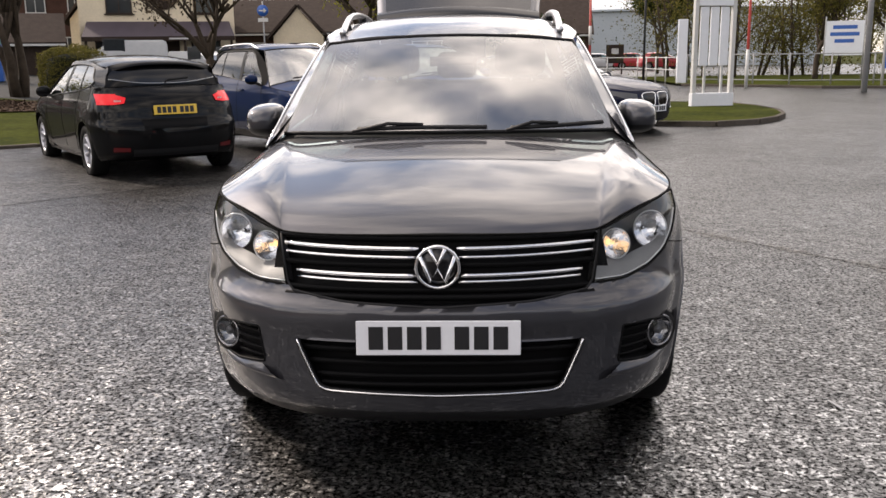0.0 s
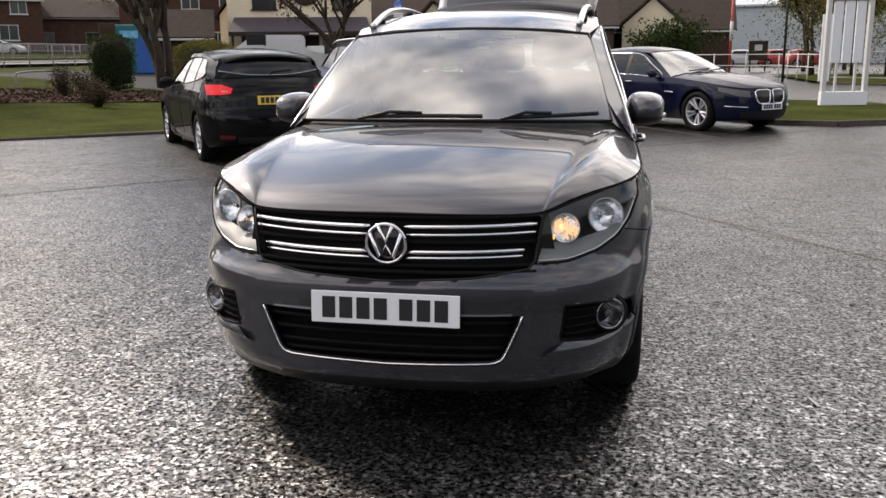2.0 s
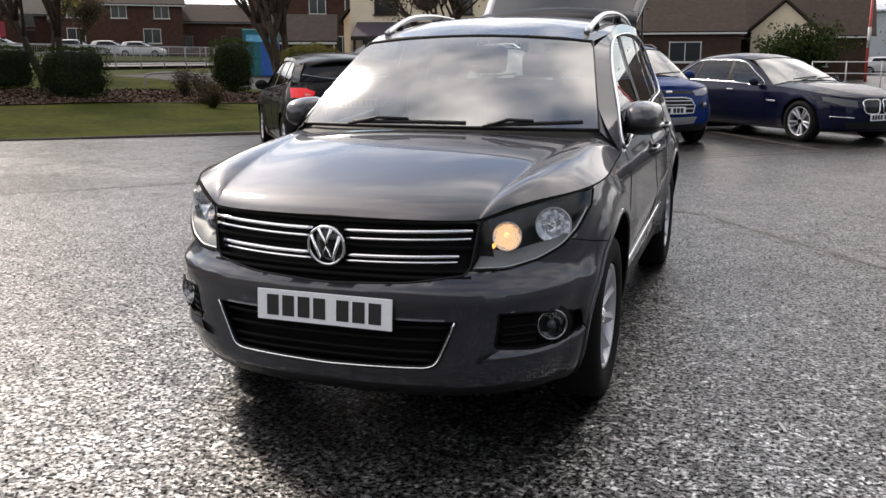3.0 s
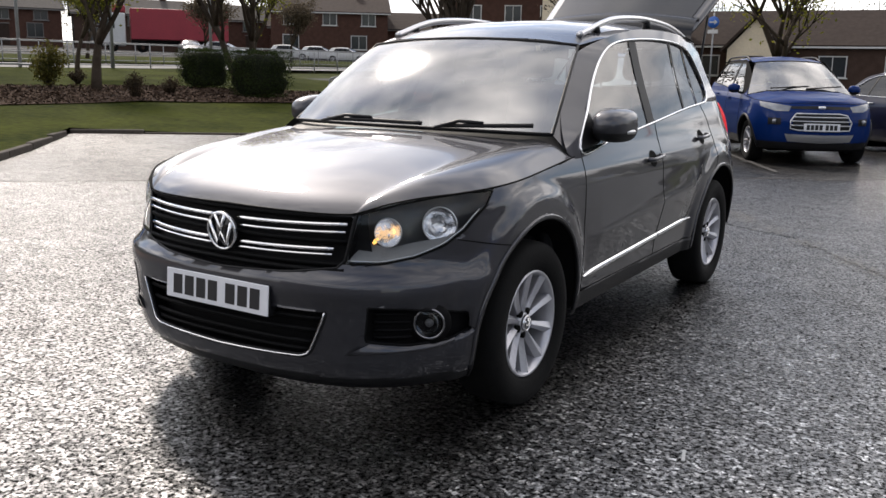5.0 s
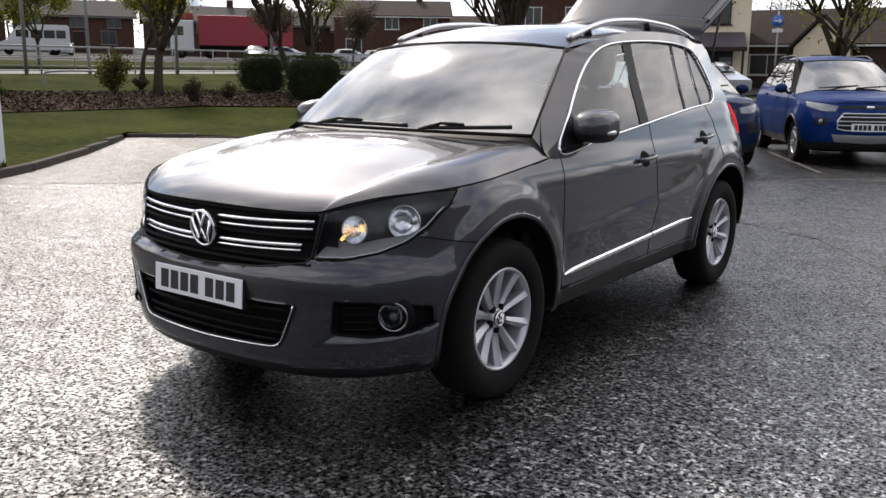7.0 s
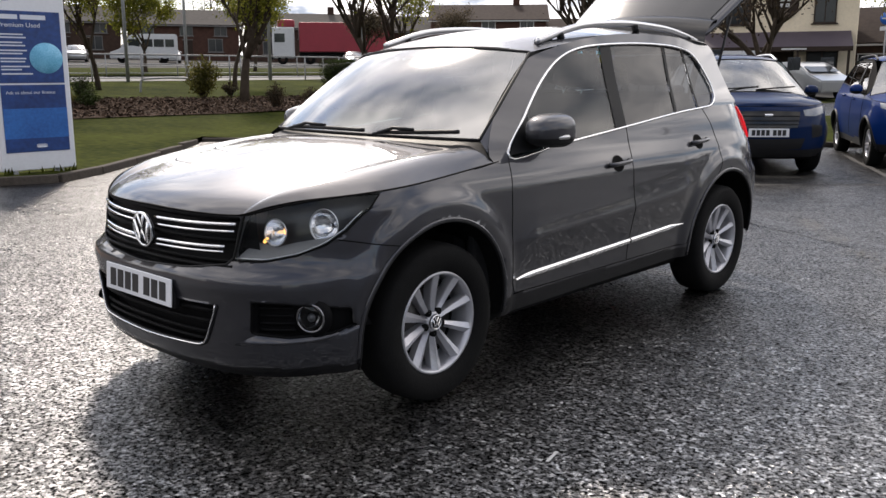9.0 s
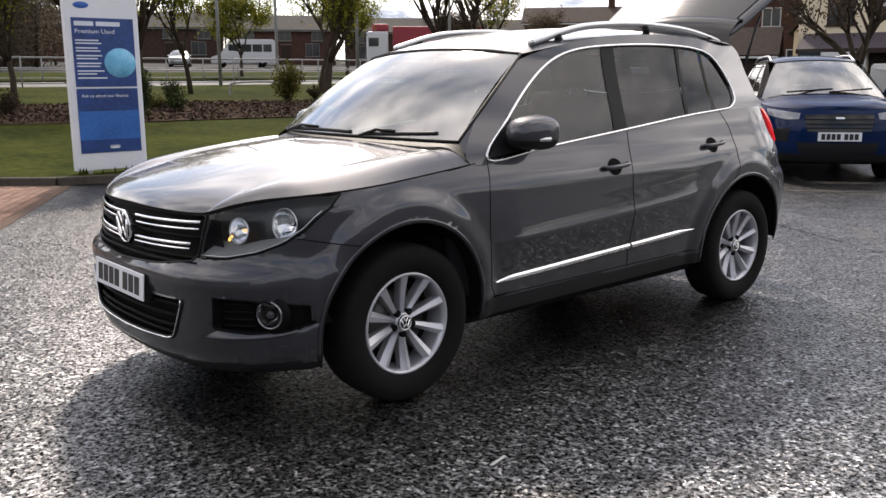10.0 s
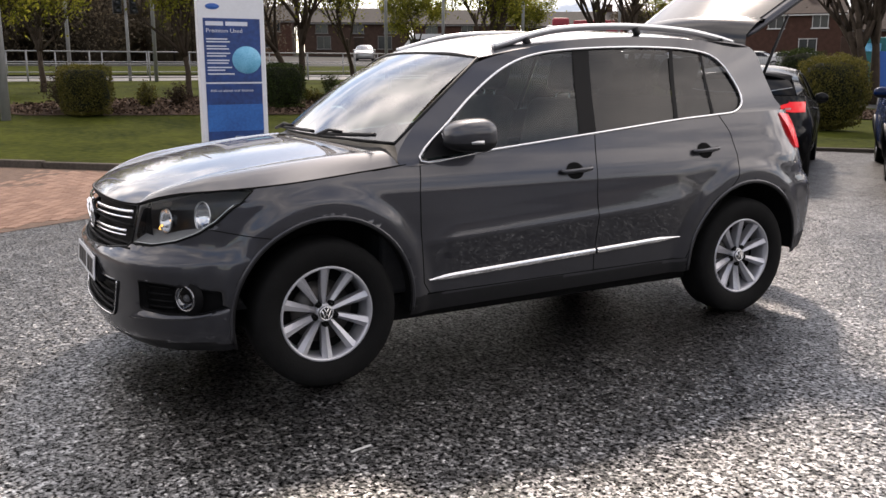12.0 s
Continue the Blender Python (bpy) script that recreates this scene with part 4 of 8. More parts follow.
    made("mirror_plate", corner, [(0, 1, 2, 3, 4, 5)], BLACK_PLASTIC, car)
    made("mirror_plate", *flip(corner, [(0, 1, 2, 3, 4, 5)]), BLACK_PLASTIC, car)
    made("scuttle_corner", [foot(1.20), foot(1.27), edge_of(0.28), edge_of(0.0), Vector(cowl[-1])], [(0, 1, 2, 3, 4)], PAINT_GREY, car)
    made("scuttle_corner", *flip([foot(1.20), foot(1.27), edge_of(0.28), edge_of(0.0), Vector(cowl[-1])], [(0, 1, 2, 3, 4)]), PAINT_GREY, car)

    # doors: gaps, handles, bright sill strip
    seams(car, [[(1.372, 0.985), (1.352, 0.85), (1.355, 0.70), (1.375, 0.42), (1.42, 0.36)], [(2.404, 1.076), (2.375, 0.9), (2.370, 0.75), (2.391, 0.36)],
                [(3.30, 1.15), (3.365, 1.05), (3.385, 0.92), (3.36, 0.80), (3.22, 0.66), (3.08, 0.50), (3.02, 0.37)], [(1.40, 0.362), (2.2, 0.366), (3.02, 0.37)],
                [(0.41, 0.748), (0.53, 0.722), (0.64, 0.703)], [(1.13, 0.958), (1.20, 0.965), (1.30, 0.978)]], s.side)
    for y, z in ((2.235, 0.905), (3.142, 0.965)):
        for sign in (1, -1):
            cup = []
            for r in (1.0, 0.6, 0.0):
                for k in range(20):
                    th = 2 * math.pi * k / 20
                    p = s.side(y + 0.055 * r * math.cos(th), z - 0.004 + 0.042 * r * math.sin(th), 0.0015 if r == 1 else 0.001)
                    cup.append((sign * p.x, p.y, p.z))
            made("handle_cup", cup, grid_faces(3, 20, True), SEAM, car)
            pts = [s.side(y + d, z + 0.10 * d * 0.6, o) for d, o in ((-0.088, 0.004), (-0.075, 0.026), (-0.03, 0.034), (0.05, 0.034), (0.082, 0.026), (0.095, 0.004))]
            pts = pts if sign > 0 else mirrored(pts)
            made("door_handle", *tube(smooth_line(pts, 4), 0.011, 8, 1.25), PAINT_GREY, car, "grey pull handle")
    for y0, y1 in ((1.404, 2.383), (2.397, 2.965)):
        zz = lambda y: 0.431 + (y - 1.404) * 0.0415
        rows = []
        for y in np.linspace(y0, y1, 24):
            u = (y - 1.404) / 1.56
            hh = 0.016 * min(1, 12 * (u + 0.02), 9 * (1.02 - u))
            rows += [s.side(y, zz(y) + hh, 0.002), s.side(y, zz(y) + hh * 0.6, 0.013), s.side(y, zz(y) - hh * 0.6, 0.013), s.side(y, zz(y) - hh, 0.002)]
        f = grid_faces(24, 4)
        made("sill_strip", rows, f, CHROME, car, "bright chrome sill strip")
        made("sill_strip", *flip(rows, f), CHROME, car, "bright chrome sill strip")

    # grille: dark backing, bars, badge
    def back_wall(poly_top, poly_low, depth, name):
        made(name, *patch(poly_top, poly_low, 6, lambda a, b, o: s.front(a, b) + Vector((0, depth, 0)), 0), BLACK_SLAT, car)

    back_wall(resample([(-0.53, 0.845), (0, 0.856), (0.53, 0.845)], 25), resample([(-0.57, 0.64), (0, 0.60), (0.57, 0.64)], 25), 0.045, "grille_backing")
    back_wall(resample([(-0.50, 0.52), (0.50, 0.52)], 25), resample([(-0.42, 0.31), (0.42, 0.31)], 25), 0.06, "grille_backing")
    for z, xa, xb, rad, dz in ((0.797, 0.060, 0.500, 0.0075, 0.004), (0.770, 0.068, 0.496, 0.0055, 0.004), (0.712, 0.070, 0.460, 0.0075, 0.004), (0.692, 0.064, 0.455, 0.0055, 0.004)):
        for sign in (1, -1):
            pts = [s.front(sign * x, z + dz * (x / 0.5) ** 2 * 2, 0.004) for x in np.linspace(xa, xb, 16)]
            made("grille_bar", *tube(pts, rad, 7, 0.8), CHROME, car, "chrome grille bar")
    for z in (0.826, 0.742, 0.662, 0.640):
        pts = [s.front(x, z, -0.012) for x in np.linspace(-0.5, 0.5, 27)]
        made("grille_slat", *tube(pts, 0.009, 6, 1.4), BLACK_SLAT, car)
    for z in (0.47, 0.425, 0.38, 0.35):
        hx = 0.375 + (z - 0.332) * 0.5
        made("grille_slat", *tube([s.front(x, z, -0.02) for x in np.linspace(-hx, hx, 21)], 0.008, 6, 1.5), BLACK_SLAT, car)
    edge_line = [s.front(x, z, 0.003) for x, z in resample([(0.462, 0.500), (0.45, 0.465), (0.405, 0.36), (0.39, 0.341), (0.365, 0.332), (0, 0.322), (-0.365, 0.332), (-0.39, 0.341), (-0.405, 0.36), (-0.45, 0.465), (-0.462, 0.500)], 60)]
    made("grille_edge", *tube([p + Vector((0, 0.003, 0)) for p in edge_line], 0.009, 6), BLACK_PLASTIC, car)
    made("grille_edge", *tube([p - Vector((0, 0.004, 0)) for p in edge_line], 0.0034, 6), CHROME, car, "thin chrome edge of the lower grille")
    made("grille_edge", *tube([s.front(x, z, -0.001) for x, z in grille + grille[:1]], 0.005, 5), BLACK_PLASTIC, car)
    # the walls of the openings
    for poly, deep in ((grille, 0.047), (lower, 0.062), (fog_poly, 0.047), ([(-x, z) for x, z in fog_poly], 0.047)):
        ring = resample(poly + poly[:1], 64)
        made("opening_wall", [s.front(x, z) + Vector((0, d, 0)) for d in (0.001, deep) for x, z in ring], grid_faces(2, 64), BLACK_SLAT, car)
    badge(car, pose(0, 0.058, 0.742), 0.073, 4)
    hold = part("plate_holder", box_bm(0.50, 0.05, 0.128, 0.012, (0, 0.048, 0.455)), BLACK_PLASTIC, car)
    number_plate(car, pose(0, 0.013, 0.5225, -4), 0)

    # headlamps and fog lamps
    for sign in (1, -1):
        fr = lambda x, z, o=0.0: s.front(sign * x, z, o)
        hl = new("headlamp")
        hl.parent = car
        tagged(hl, "clear headlamp with twin round reflectors and lit side lamp")
        lt, ll = resample(lamp_top, 22), resample(lamp_low, 22)
        orient = (lambda v, f: (v, f)) if sign > 0 else (lambda v, f: (v, [tuple(reversed(q)) for q in f]))
        made("lamp_housing", *orient(*patch([(x, z + 0.004) for x, z in lt], [(x, z - 0.004) for x, z in ll], 12, lambda a, b, o: fr(a, b) + Vector((-sign * 0.055, 0.15, 0)), 0)), LAMP_DARK, hl)
        ring = lt + ll[::-1] + lt[:1]
        made("lamp_wall", [fr(x, z) + Vector((-sign * 0.055 * d, 0.15 * d + 0.002, 0)) for d in (0.0, 1.0) for x, z in ring], grid_faces(2, len(ring)), LAMP_DARK, hl)
        made("lamp_lens", *orient(*patch(lt, ll, 14, fr, 0.003)), LENS, hl, "clear lens").visible_shadow = False
        made("lamp_seal", *tube([fr(x, z, 0.001) for x, z in lt + ll[::-1]], 0.0045, 5, closed=True), SEAM, hl)
        for x, z, r, lit in ((0.737, 0.795, 0.062, False), (0.600, 0.769, 0.050, True)):
            c = fr(x, z) + Vector((-sign * 0.010, 0.062, 0))
            v, f = revolve([(0.0, r), (0.006, r * 0.97), (0.022, r * 0.85), (0.042, r * 0.55), (0.052, r * 0.2), (0.053, 0.001)], 28, "y")
            bowl = made("lamp_reflector", v, f, REFLECTOR, hl, "chromed reflector bowl")
            bowl.matrix_basis = pose(c.x, c.y, c.z, -6, 0, sign * 16)
            v, f = revolve([(0.048, 0.006), (0.035, 0.007), (0.025, 0.006), (0.020, 0.003), (0.019, 0.001)], 14, "y")
            bulb = made("lamp_bulb", v, f, WARM if lit else REFLECTOR, hl)
            bulb.matrix_basis = bowl.matrix_basis.copy()
            v, f = revolve([(0.002, r * 1.06), (-0.003, r * 1.03), (0.004, r * 0.97)], 28, "y")
            rg = made("reflector_ring", v, f, SATIN, hl)
            rg.matrix_basis = bowl.matrix_basis.copy()
        blade_t = [(0.520, 0.728), (0.60, 0.716), (0.66, 0.734), (0.745, 0.752), (0.785, 0.790), (0.818, 0.858)]
        blade_l = [(0.505, 0.676), (0.61, 0.676), (0.70, 0.699), (0.765, 0.737), (0.803, 0.788), (0.826, 0.850)]
        bt, bl = resample(blade_t, 24), resample(blade_l, 24)
        bv = [fr(a + (c - a) * u, b + (d - b) * u, o) for u, o in ((0, -0.075), (0.3, -0.05), (0.75, -0.018), (1.0, -0.010)) for (a, b), (c, d) in zip(bt, bl)]
        made("lamp_blade", *orient(bv, grid_faces(4, 24)), LAMP_BLADE, hl, "bright silver inner shelf")
        made("lamp_trim", *tube([fr(x, z, -0.006) for x, z in resample(blade_l, 18)], 0.003, 6), SATIN, hl, "thin silver trim")
        v, f = tube([fr(0.538, 0.726, -0.085), fr(0.546, 0.736, -0.085), fr(0.552, 0.746, -0.085)], [0.005, 0.008, 0.004], 8)
        made("indicator_bulb", v, f, AMBER, hl, "lit amber lamp")
        made("fog_recess", *orient(*patch(resample([(0.57, 0.54), (0.70, 0.535), (0.825, 0.495)], 14), resample([(0.56, 0.385), (0.70, 0.372), (0.827, 0.40)], 14), 6, lambda a, b, o: fr(a, b) + Vector((0, 0.045, 0)), 0)), BLACK_SLAT, car)
        for z in (0.495, 0.465, 0.435, 0.408):
            made("fog_slat", *tube([fr(x, z, -0.034) for x in np.linspace(0.595, 0.70, 8)], 0.006, 5, 1.3), BLACK_SLAT, car)
        made("fog_surround", *tube([fr(x, z, -0.002) for x, z in resample(fog_poly + fog_poly[:1], 48)], 0.005, 6), BLACK_SLAT, car)
        ledge_t = resample([(0.605, 0.394), (0.70, 0.383), (0.78, 0.387), (0.812, 0.404)], 14)
        ledge_l = resample([(0.52, 0.345), (0.62, 0.352), (0.76, 0.362), (0.818, 0.380)], 14)
        lv = [fr(a + (c - a) * u, b + (d - b) * u, o) for u, o in ((0, -0.002), (0.5, 0.019), (0.75, 0.020), (1.0, 0.001)) for (a, b), (c, d) in zip(ledge_t, ledge_l)]
        made("bumper_ledge", *orient(lv, grid_faces(4, 14)), PAINT_GREY, car)
        fog = new("fog_lamp")
        fog.parent = car
        c = fr(0.752, 0.458) + Vector((0, 0.004, 0))
        fog.matrix_basis = pose(c.x, c.y, c.z, 0, 0, sign * 30)
        made("fog_ring", *tube([(0.053 * math.cos(2 * math.pi * k / 32), 0, 0.053 * math.sin(2 * math.pi * k / 32)) for k in range(32)], 0.0045, 7, closed=True), DARK_CHROME, fog, "dark chrome ring")
        made("fog_bowl", *revolve([(0.002, 0.048), (0.02, 0.04), (0.035, 0.02), (0.036, 0.001)], 24, "y"), DARK_CHROME, fog)
        made("fog_shield", *revolve([(0.012, 0.016), (0.004, 0.014), (0.002, 0.001)], 14, "y"), LAMP_DARK, fog)
        made("fog_glass", *revolve([(0.0, 0.048), (-0.006, 0.03), (-0.009, 0.001)], 24, "y"), LENS, fog).visible_shadow = False
        made("fog_bezel", *revolve([(0.0, 0.057), (0.006, 0.075), (0.03, 0.078)], 28, "y"), BLACK_SLAT, fog)

    # tail lamps on the rear corners
    for sign in (1, -1):
        tp = resample([(3.825, 1.148), (4.04, 1.130)], 10)
        lw = resample([(3.935, 0.945), (4.10, 0.925)], 10)
        v, f = patch(tp, lw, 10, lambda y, z, o: s.side(y, z, o + 0.016 * max(0.0, math.sin(math.pi * min(1.0, max(0.0, (z - 0.925) / 0.22))))), 0.006)
        if sign < 0:
            v, f = flip(v, f)
        made("tail_lamp", v, f, TAIL_RED, car, "red tail lamp")
    # raised tailgate
    gate = new("tailgate")
    gate.parent = car
    tagged(gate, "tailgate held open above the roof")
    gate.matrix_basis = pose(0, 3.74, 1.585, 31)
    rows, cols, gv = 22, 25, []
    for side_off in (0.0, -0.07):
        for i in range(rows):
            u = i / (rows - 1)
            y = 1.10 * u
            wd = 0.56 + 0.10 * u - 0.12 * max(0, (u - 0.72) / 0.28) ** 2
            bend = 0.10 * max(0, u - 0.52) ** 1.3 - 0.02
            for j in range(cols):
                t = -1 + 2 * j / (cols - 1)
                gv.append((wd * t, y, side_off * (1 - 0.6 * abs(t) ** 6) * (1 - 0.5 * (2 * u - 1) ** 6) - bend + 0.055 * (1 - t * t)))
    gf = grid_faces(rows, cols)
    k = rows * cols
    gf += [tuple(reversed([a + k for a in q])) for q in grid_faces(rows, cols)]
    for i in range(rows - 1):
        gf += [(i * cols, (i + 1) * cols, k + (i + 1) * cols, k + i * cols), (k + i * cols + cols - 1, k + (i + 1) * cols + cols - 1, (i + 1) * cols + cols - 1, i * cols + cols - 1)]
    for j in range(cols - 1):
        gf += [(j + 1, j, k + j, k + j + 1), ((rows - 1) * cols + j, (rows - 1) * cols + j + 1, k + (rows - 1) * cols + j + 1, k + (rows - 1) * cols + j)]
    made("tailgate_panel", gv, gf, PAINT_GREY, gate)
    gl = []
    for i in range(10):
        u = 0.12 + 0.42 * i / 9
        wd = 0.50 + 0.09 * u
        for j in range(15):
            t = -1 + 2 * j / 14
            gl.append((wd * t, 1.10 * u, 0.055 * (1 - (wd * t / (0.56 + 0.1 * u)) ** 2) + 0.026 - 0.10 * max(0, u - 0.52) ** 1.3))
    made("rear_window", gl, grid_faces(10, 15), GLOSS_BLACK, gate, "dark heated rear window")
    sp = []
    for i, (y, z) in enumerate(((-0.06, 0.03), (-0.02, 0.085), (0.10, 0.105), (0.16, 0.085), (0.10, 0.05))):
        sp += [(0.57 * (-1 + 2 * j / 20), y, z - 0.05 * (-1 + 2 * j / 20) ** 2) for j in range(21)]
    made("roof_spoiler", sp, grid_faces(5, 21), GLOSS_BLACK, gate, "dark roof spoiler")
    for sign in (1, -1):
        made("gas_strut", *tube([(sign * 0.60, 3.80, 1.30), (sign * 0.57, 4.05, 1.72)], 0.009, 8), BLACK_PLASTIC, car)
    part("boot_floor", box_bm(1.15, 0.7, 0.04, 0.0, (0, 3.72, 0.76)), CABIN, car)
    part("boot_lining", box_bm(0.03, 0.6, 0.38, 0.0, (0.66, 3.62, 0.74)), CABIN, car)
    part("boot_lining", box_bm(0.03, 0.6, 0.38, 0.0, (-0.66, 3.62, 0.74)), CABIN, car)

    cabin(car, 0.36, 0.95, 3.4, 0.74, 1.42, 0.99, 2.30, 3.12, 0.68, wheel_side=-1)
    part("rear_bench", box_bm(1.22, 0.14, 0.60, 0.06, (0, 3.20, 0.64), 3), SEAT_CLOTH, car, "dark rear bench back")
    part("head_restraint", box_bm(0.26, 0.10, 0.17, 0.05, (0, 3.30, 1.25), 3), SEAT_CLOTH, car)
    # the far side's driver wheel sits on the right-hand seat; roof lining closes the cabin
    made("roof_lining", [(-0.54, 2.0, 1.488), (0.54, 2.0, 1.488), (0.54, 3.6, 1.505), (-0.54, 3.6, 1.505)], [(0, 1, 2, 3)], CABIN, car)
    made("rear_view_mirror", *tube([(-0.11, 1.97, 1.365), (0.11, 1.97, 1.365)], 0.03, 8, 0.6), BLACK_PLASTIC, car)
    mirror_parts(car, (0.885, 1.660, 1.100), (0.090, 0.190, 0.080), PAINT_GREY)
    # wipers
    for pts in ([(0.27, 1.115, 1.092), (0.45, 1.14, 1.097), (0.67, 1.225, 1.104)], [(-0.38, 1.125, 1.092), (-0.12, 1.10, 1.098), (0.17, 1.11, 1.096)]):
        wp = made("wiper_blade", *tube(smooth_line(pts, 6), 0.010, 6), BLACK_PLASTIC, car)
        made("wiper_arm", *tube([Vector(pts[0]) + Vector((-0.02, -0.02, -0.01)), Vector(pts[0]).lerp(Vector(pts[1]), 0.5) + Vector((0, -0.01, 0.02)), Vector(pts[1]) + Vector((0.02, 0, 0.012))], 0.008, 6), BLACK_PLASTIC, wp)
    for a in s.axles:
        for sign in (1, -1):
            wheel_parts(car, (sign * 0.772, a, 0.334), sign, 0.338, 0.217, 0.20, 10)
    return car


build_suv()


def build_car(name, label, paint, p):
    """A road car by its table p; the nose points to -y at y = 0."""
    car = tagged(new(name), label, "car")
    s = Shell(W=p["W"], Yf=p["Yf"], Yr=p["Yr"], top=p["top"], bottom=p["bottom"], Df=p.get("Df", 0.7), Dr=p.get("Dr", 0.6), axles=p["axles"], hub_z=p["tyre"], arch=p["tyre"] + 0.045,
              flare=p.get("flare", 0.018), cell=p.get("cell", 0.035), levels=p.get("levels", 26), nf=p.get("nf", 2.4), Dr_top=p.get("Dr_top"))
    s.build()
    for a in s.axles:
        for sign in (1, -1):
            s.cut(circle_poly(a, s.hub_z, s.arch, 40), "side", sign, p.get("cell", 0.035) * 0.6)
    dark = p.get("dark", 0.26)
    body_mesh(car, s, paint, lambda y: dark)
    wheel_wells(car, s)
    if p.get("lips"):
        arch_lip(car, s, BLACK_PLASTIC, 0.012, 0.022)
    part("underbody", box_bm(1.3, s.Yr(0.5) - 0.7, 0.1, 0.02, (0, s.Yr(0.5) / 2, 0.2)), WELL, car)
    n = 25
    hv, hf, cowl = deck(s, True, p["cowl"], curve(p["hood"]), p.get("bow", 0.15), p.get("crown", 3.0), n, p.get("ridge", 0.006), 0.66)
    made("bonnet", hv, hf, paint, car)
    gap = [q for q in [s.edge(st) for st in s.stations()] if q.y < p["cowl"]]
    made("panel_gap", *tube(mirrored(gap)[::-1] + gap[1:], 0.004, 4), SEAM, car)
    bv, bf, rear_row = deck(s, False, p["boot"], curve(p["boot_z"]), p.get("bow_r", 0.06), 3.0, n, 0.0)
    made("boot_lid", bv, bf, paint, car)
    (hy, hz, hx, hs) = p["head"]
    base, head = [], []
    for j in range(n):
        t = -1 + 2 * j / (n - 1)
        c = Vector(cowl[j])
        base.append(Vector((c.x * 0.96, c.y + 0.05, c.z + 0.006)))
        head.append(Vector((hx * t, hy + hs * t * t, hz - 0.03 * t * t)))
    made("cowl", *sheet_between([q + Vector((0, -0.01, -0.006)) for q in cowl], [q + Vector((0, 0.02, -0.01)) for q in base], 2), BLACK_PLASTIC, car)
    made("windscreen", *sheet_between(base, head, 10, 0.03, (0, -0.5, 0.85)), PANE_FRONT, car).visible_shadow = False
    made("windscreen_seal", *tube(base + head[::-1], 0.010, 5, closed=True), BLACK_PLASTIC, car)
    zc, ze, ry = curve(p["roof"]), curve(p["roof_edge"]), p["roof_end"]
    rows, verts = 22, []
    for i in range(rows):
        u = i / (rows - 1)
        for j in range(n):
            t = -1 + 2 * j / (n - 1)
            y0 = hy + hs * t * t
            y = y0 + (ry - y0) * u
            xe = s.side(y, ze(y)).x
            xe = hx + (xe - hx) * min(1, u * 6)
            verts.append(Vector((xe * t, y, ze(y) + (zc(y) - ze(y)) * (1 - abs(t) ** 2.6))))
    made("roof", verts, grid_faces(rows, n), p.get("roof_paint", paint), car)
    tail_head = verts[-n:]
    if p.get("spoiler"):
        # a lip over the rear window, carried on from the roof
        long, drop = p["spoiler"]
        sv = []
        for u, dz in ((-0.15, 0.008), (0.5, -0.2 * drop), (1.0, -drop), (1.0, -drop - 0.022), (0.2, -0.04)):
            for q in tail_head:
                w = abs(q.x / tail_head[-1].x)
                sv.append(Vector((q.x * (1.0 - 0.03 * max(0, u)), q.y + long * u * (1 - 0.85 * w ** 4), q.z + dz - 0.02 * max(0, u) * w ** 3)))
        made("roof_spoiler", sv, grid_faces(5, n), paint, car, "roof spoiler lip")
    rear_foot = [Vector((q.x * 0.97, q.y - 0.01, q.z + 0.004)) for q in rear_row]
    if p.get("lens"):
        # a painted tailgate with a lens-shaped window let into it, narrowing to a point at each side
        def gate(t, u, off=0.0):
            j = (t + 1) / 2 * (n - 1)
            i = min(int(j), n - 2)
            a, b = (r[i].lerp(r[i + 1], j - i) for r in (tail_head, rear_foot))
            return a.lerp(b, u) + Vector((0, 0.6, 0.6)) * (0.16 * u * (1 - u) * (1 - t ** 4)) + Vector((0, 0.7, 0.6)) * off
        ts = [-1 + 2 * k / 32 for k in range(33)]
        made("tailgate_frame", [gate(t, r / 9) for r in range(10) for t in ts], grid_faces(10, 33), paint, car)
        lens = lambda t: (0.06 + 0.42 * abs(t) ** 5, 0.96 - 0.36 * abs(t) ** 3)
        span = [0.95 * t for t in ts]
        made("rear_window", [gate(t, lens(t)[0] + (lens(t)[1] - lens(t)[0]) * r / 7, 0.006) for r in range(8) for t in span], grid_faces(8, 33), GLOSS_BLACK, car)
        made("window_trim", *tube([gate(t, lens(t)[1], 0.007) for t in span], 0.005, 5), SATIN, car)
        made("rear_wiper", *tube([gate(0.0, 0.97, 0.016), gate(-0.04, 0.88, 0.022), gate(-0.42, 0.80, 0.016)], 0.011, 6), BLACK_PLASTIC, car)
    else:
        made("rear_window", *sheet_between([q + Vector((0, 0.01, -0.012)) for q in tail_head], rear_foot, 8, 0.03, (0, 0.6, 0.6)), PANE_DARK, car).visible_shadow = False
    af, ah, rh, rf = p["dlo"]
    b = lambda y: s.top(y) + 0.006
    e = lambda y: ze(y) - 0.045
    m1, m2 = ah + (rh - ah) * 0.33, ah + (rh - ah) * 0.67
    q1, q2 = af + (rf - af) * 0.33, af + (rf - af) * 0.67
    dlo = [(af, b(af)), (af + (ah - af) * 0.52, b(af) + (e(ah) - b(af)) * 0.58), (ah, e(ah)), (m1, e(m1)), (m2, e(m2)), (rh, e(rh)), (rh + (rf - rh) * 0.6, e(rh) + (b(rf) - e(rh)) * 0.5), (rf, b(rf) + p.get("tip", 0.01)), (rf - 0.22, b(rf - 0.22) + 0.3 * p.get("tip", 0.0)), (q2, b(q2)), (q1, b(q1))]
    foot = lambda y: s.side(y, s.top(y))
    te = lambda y: s.side(y, ze(y))
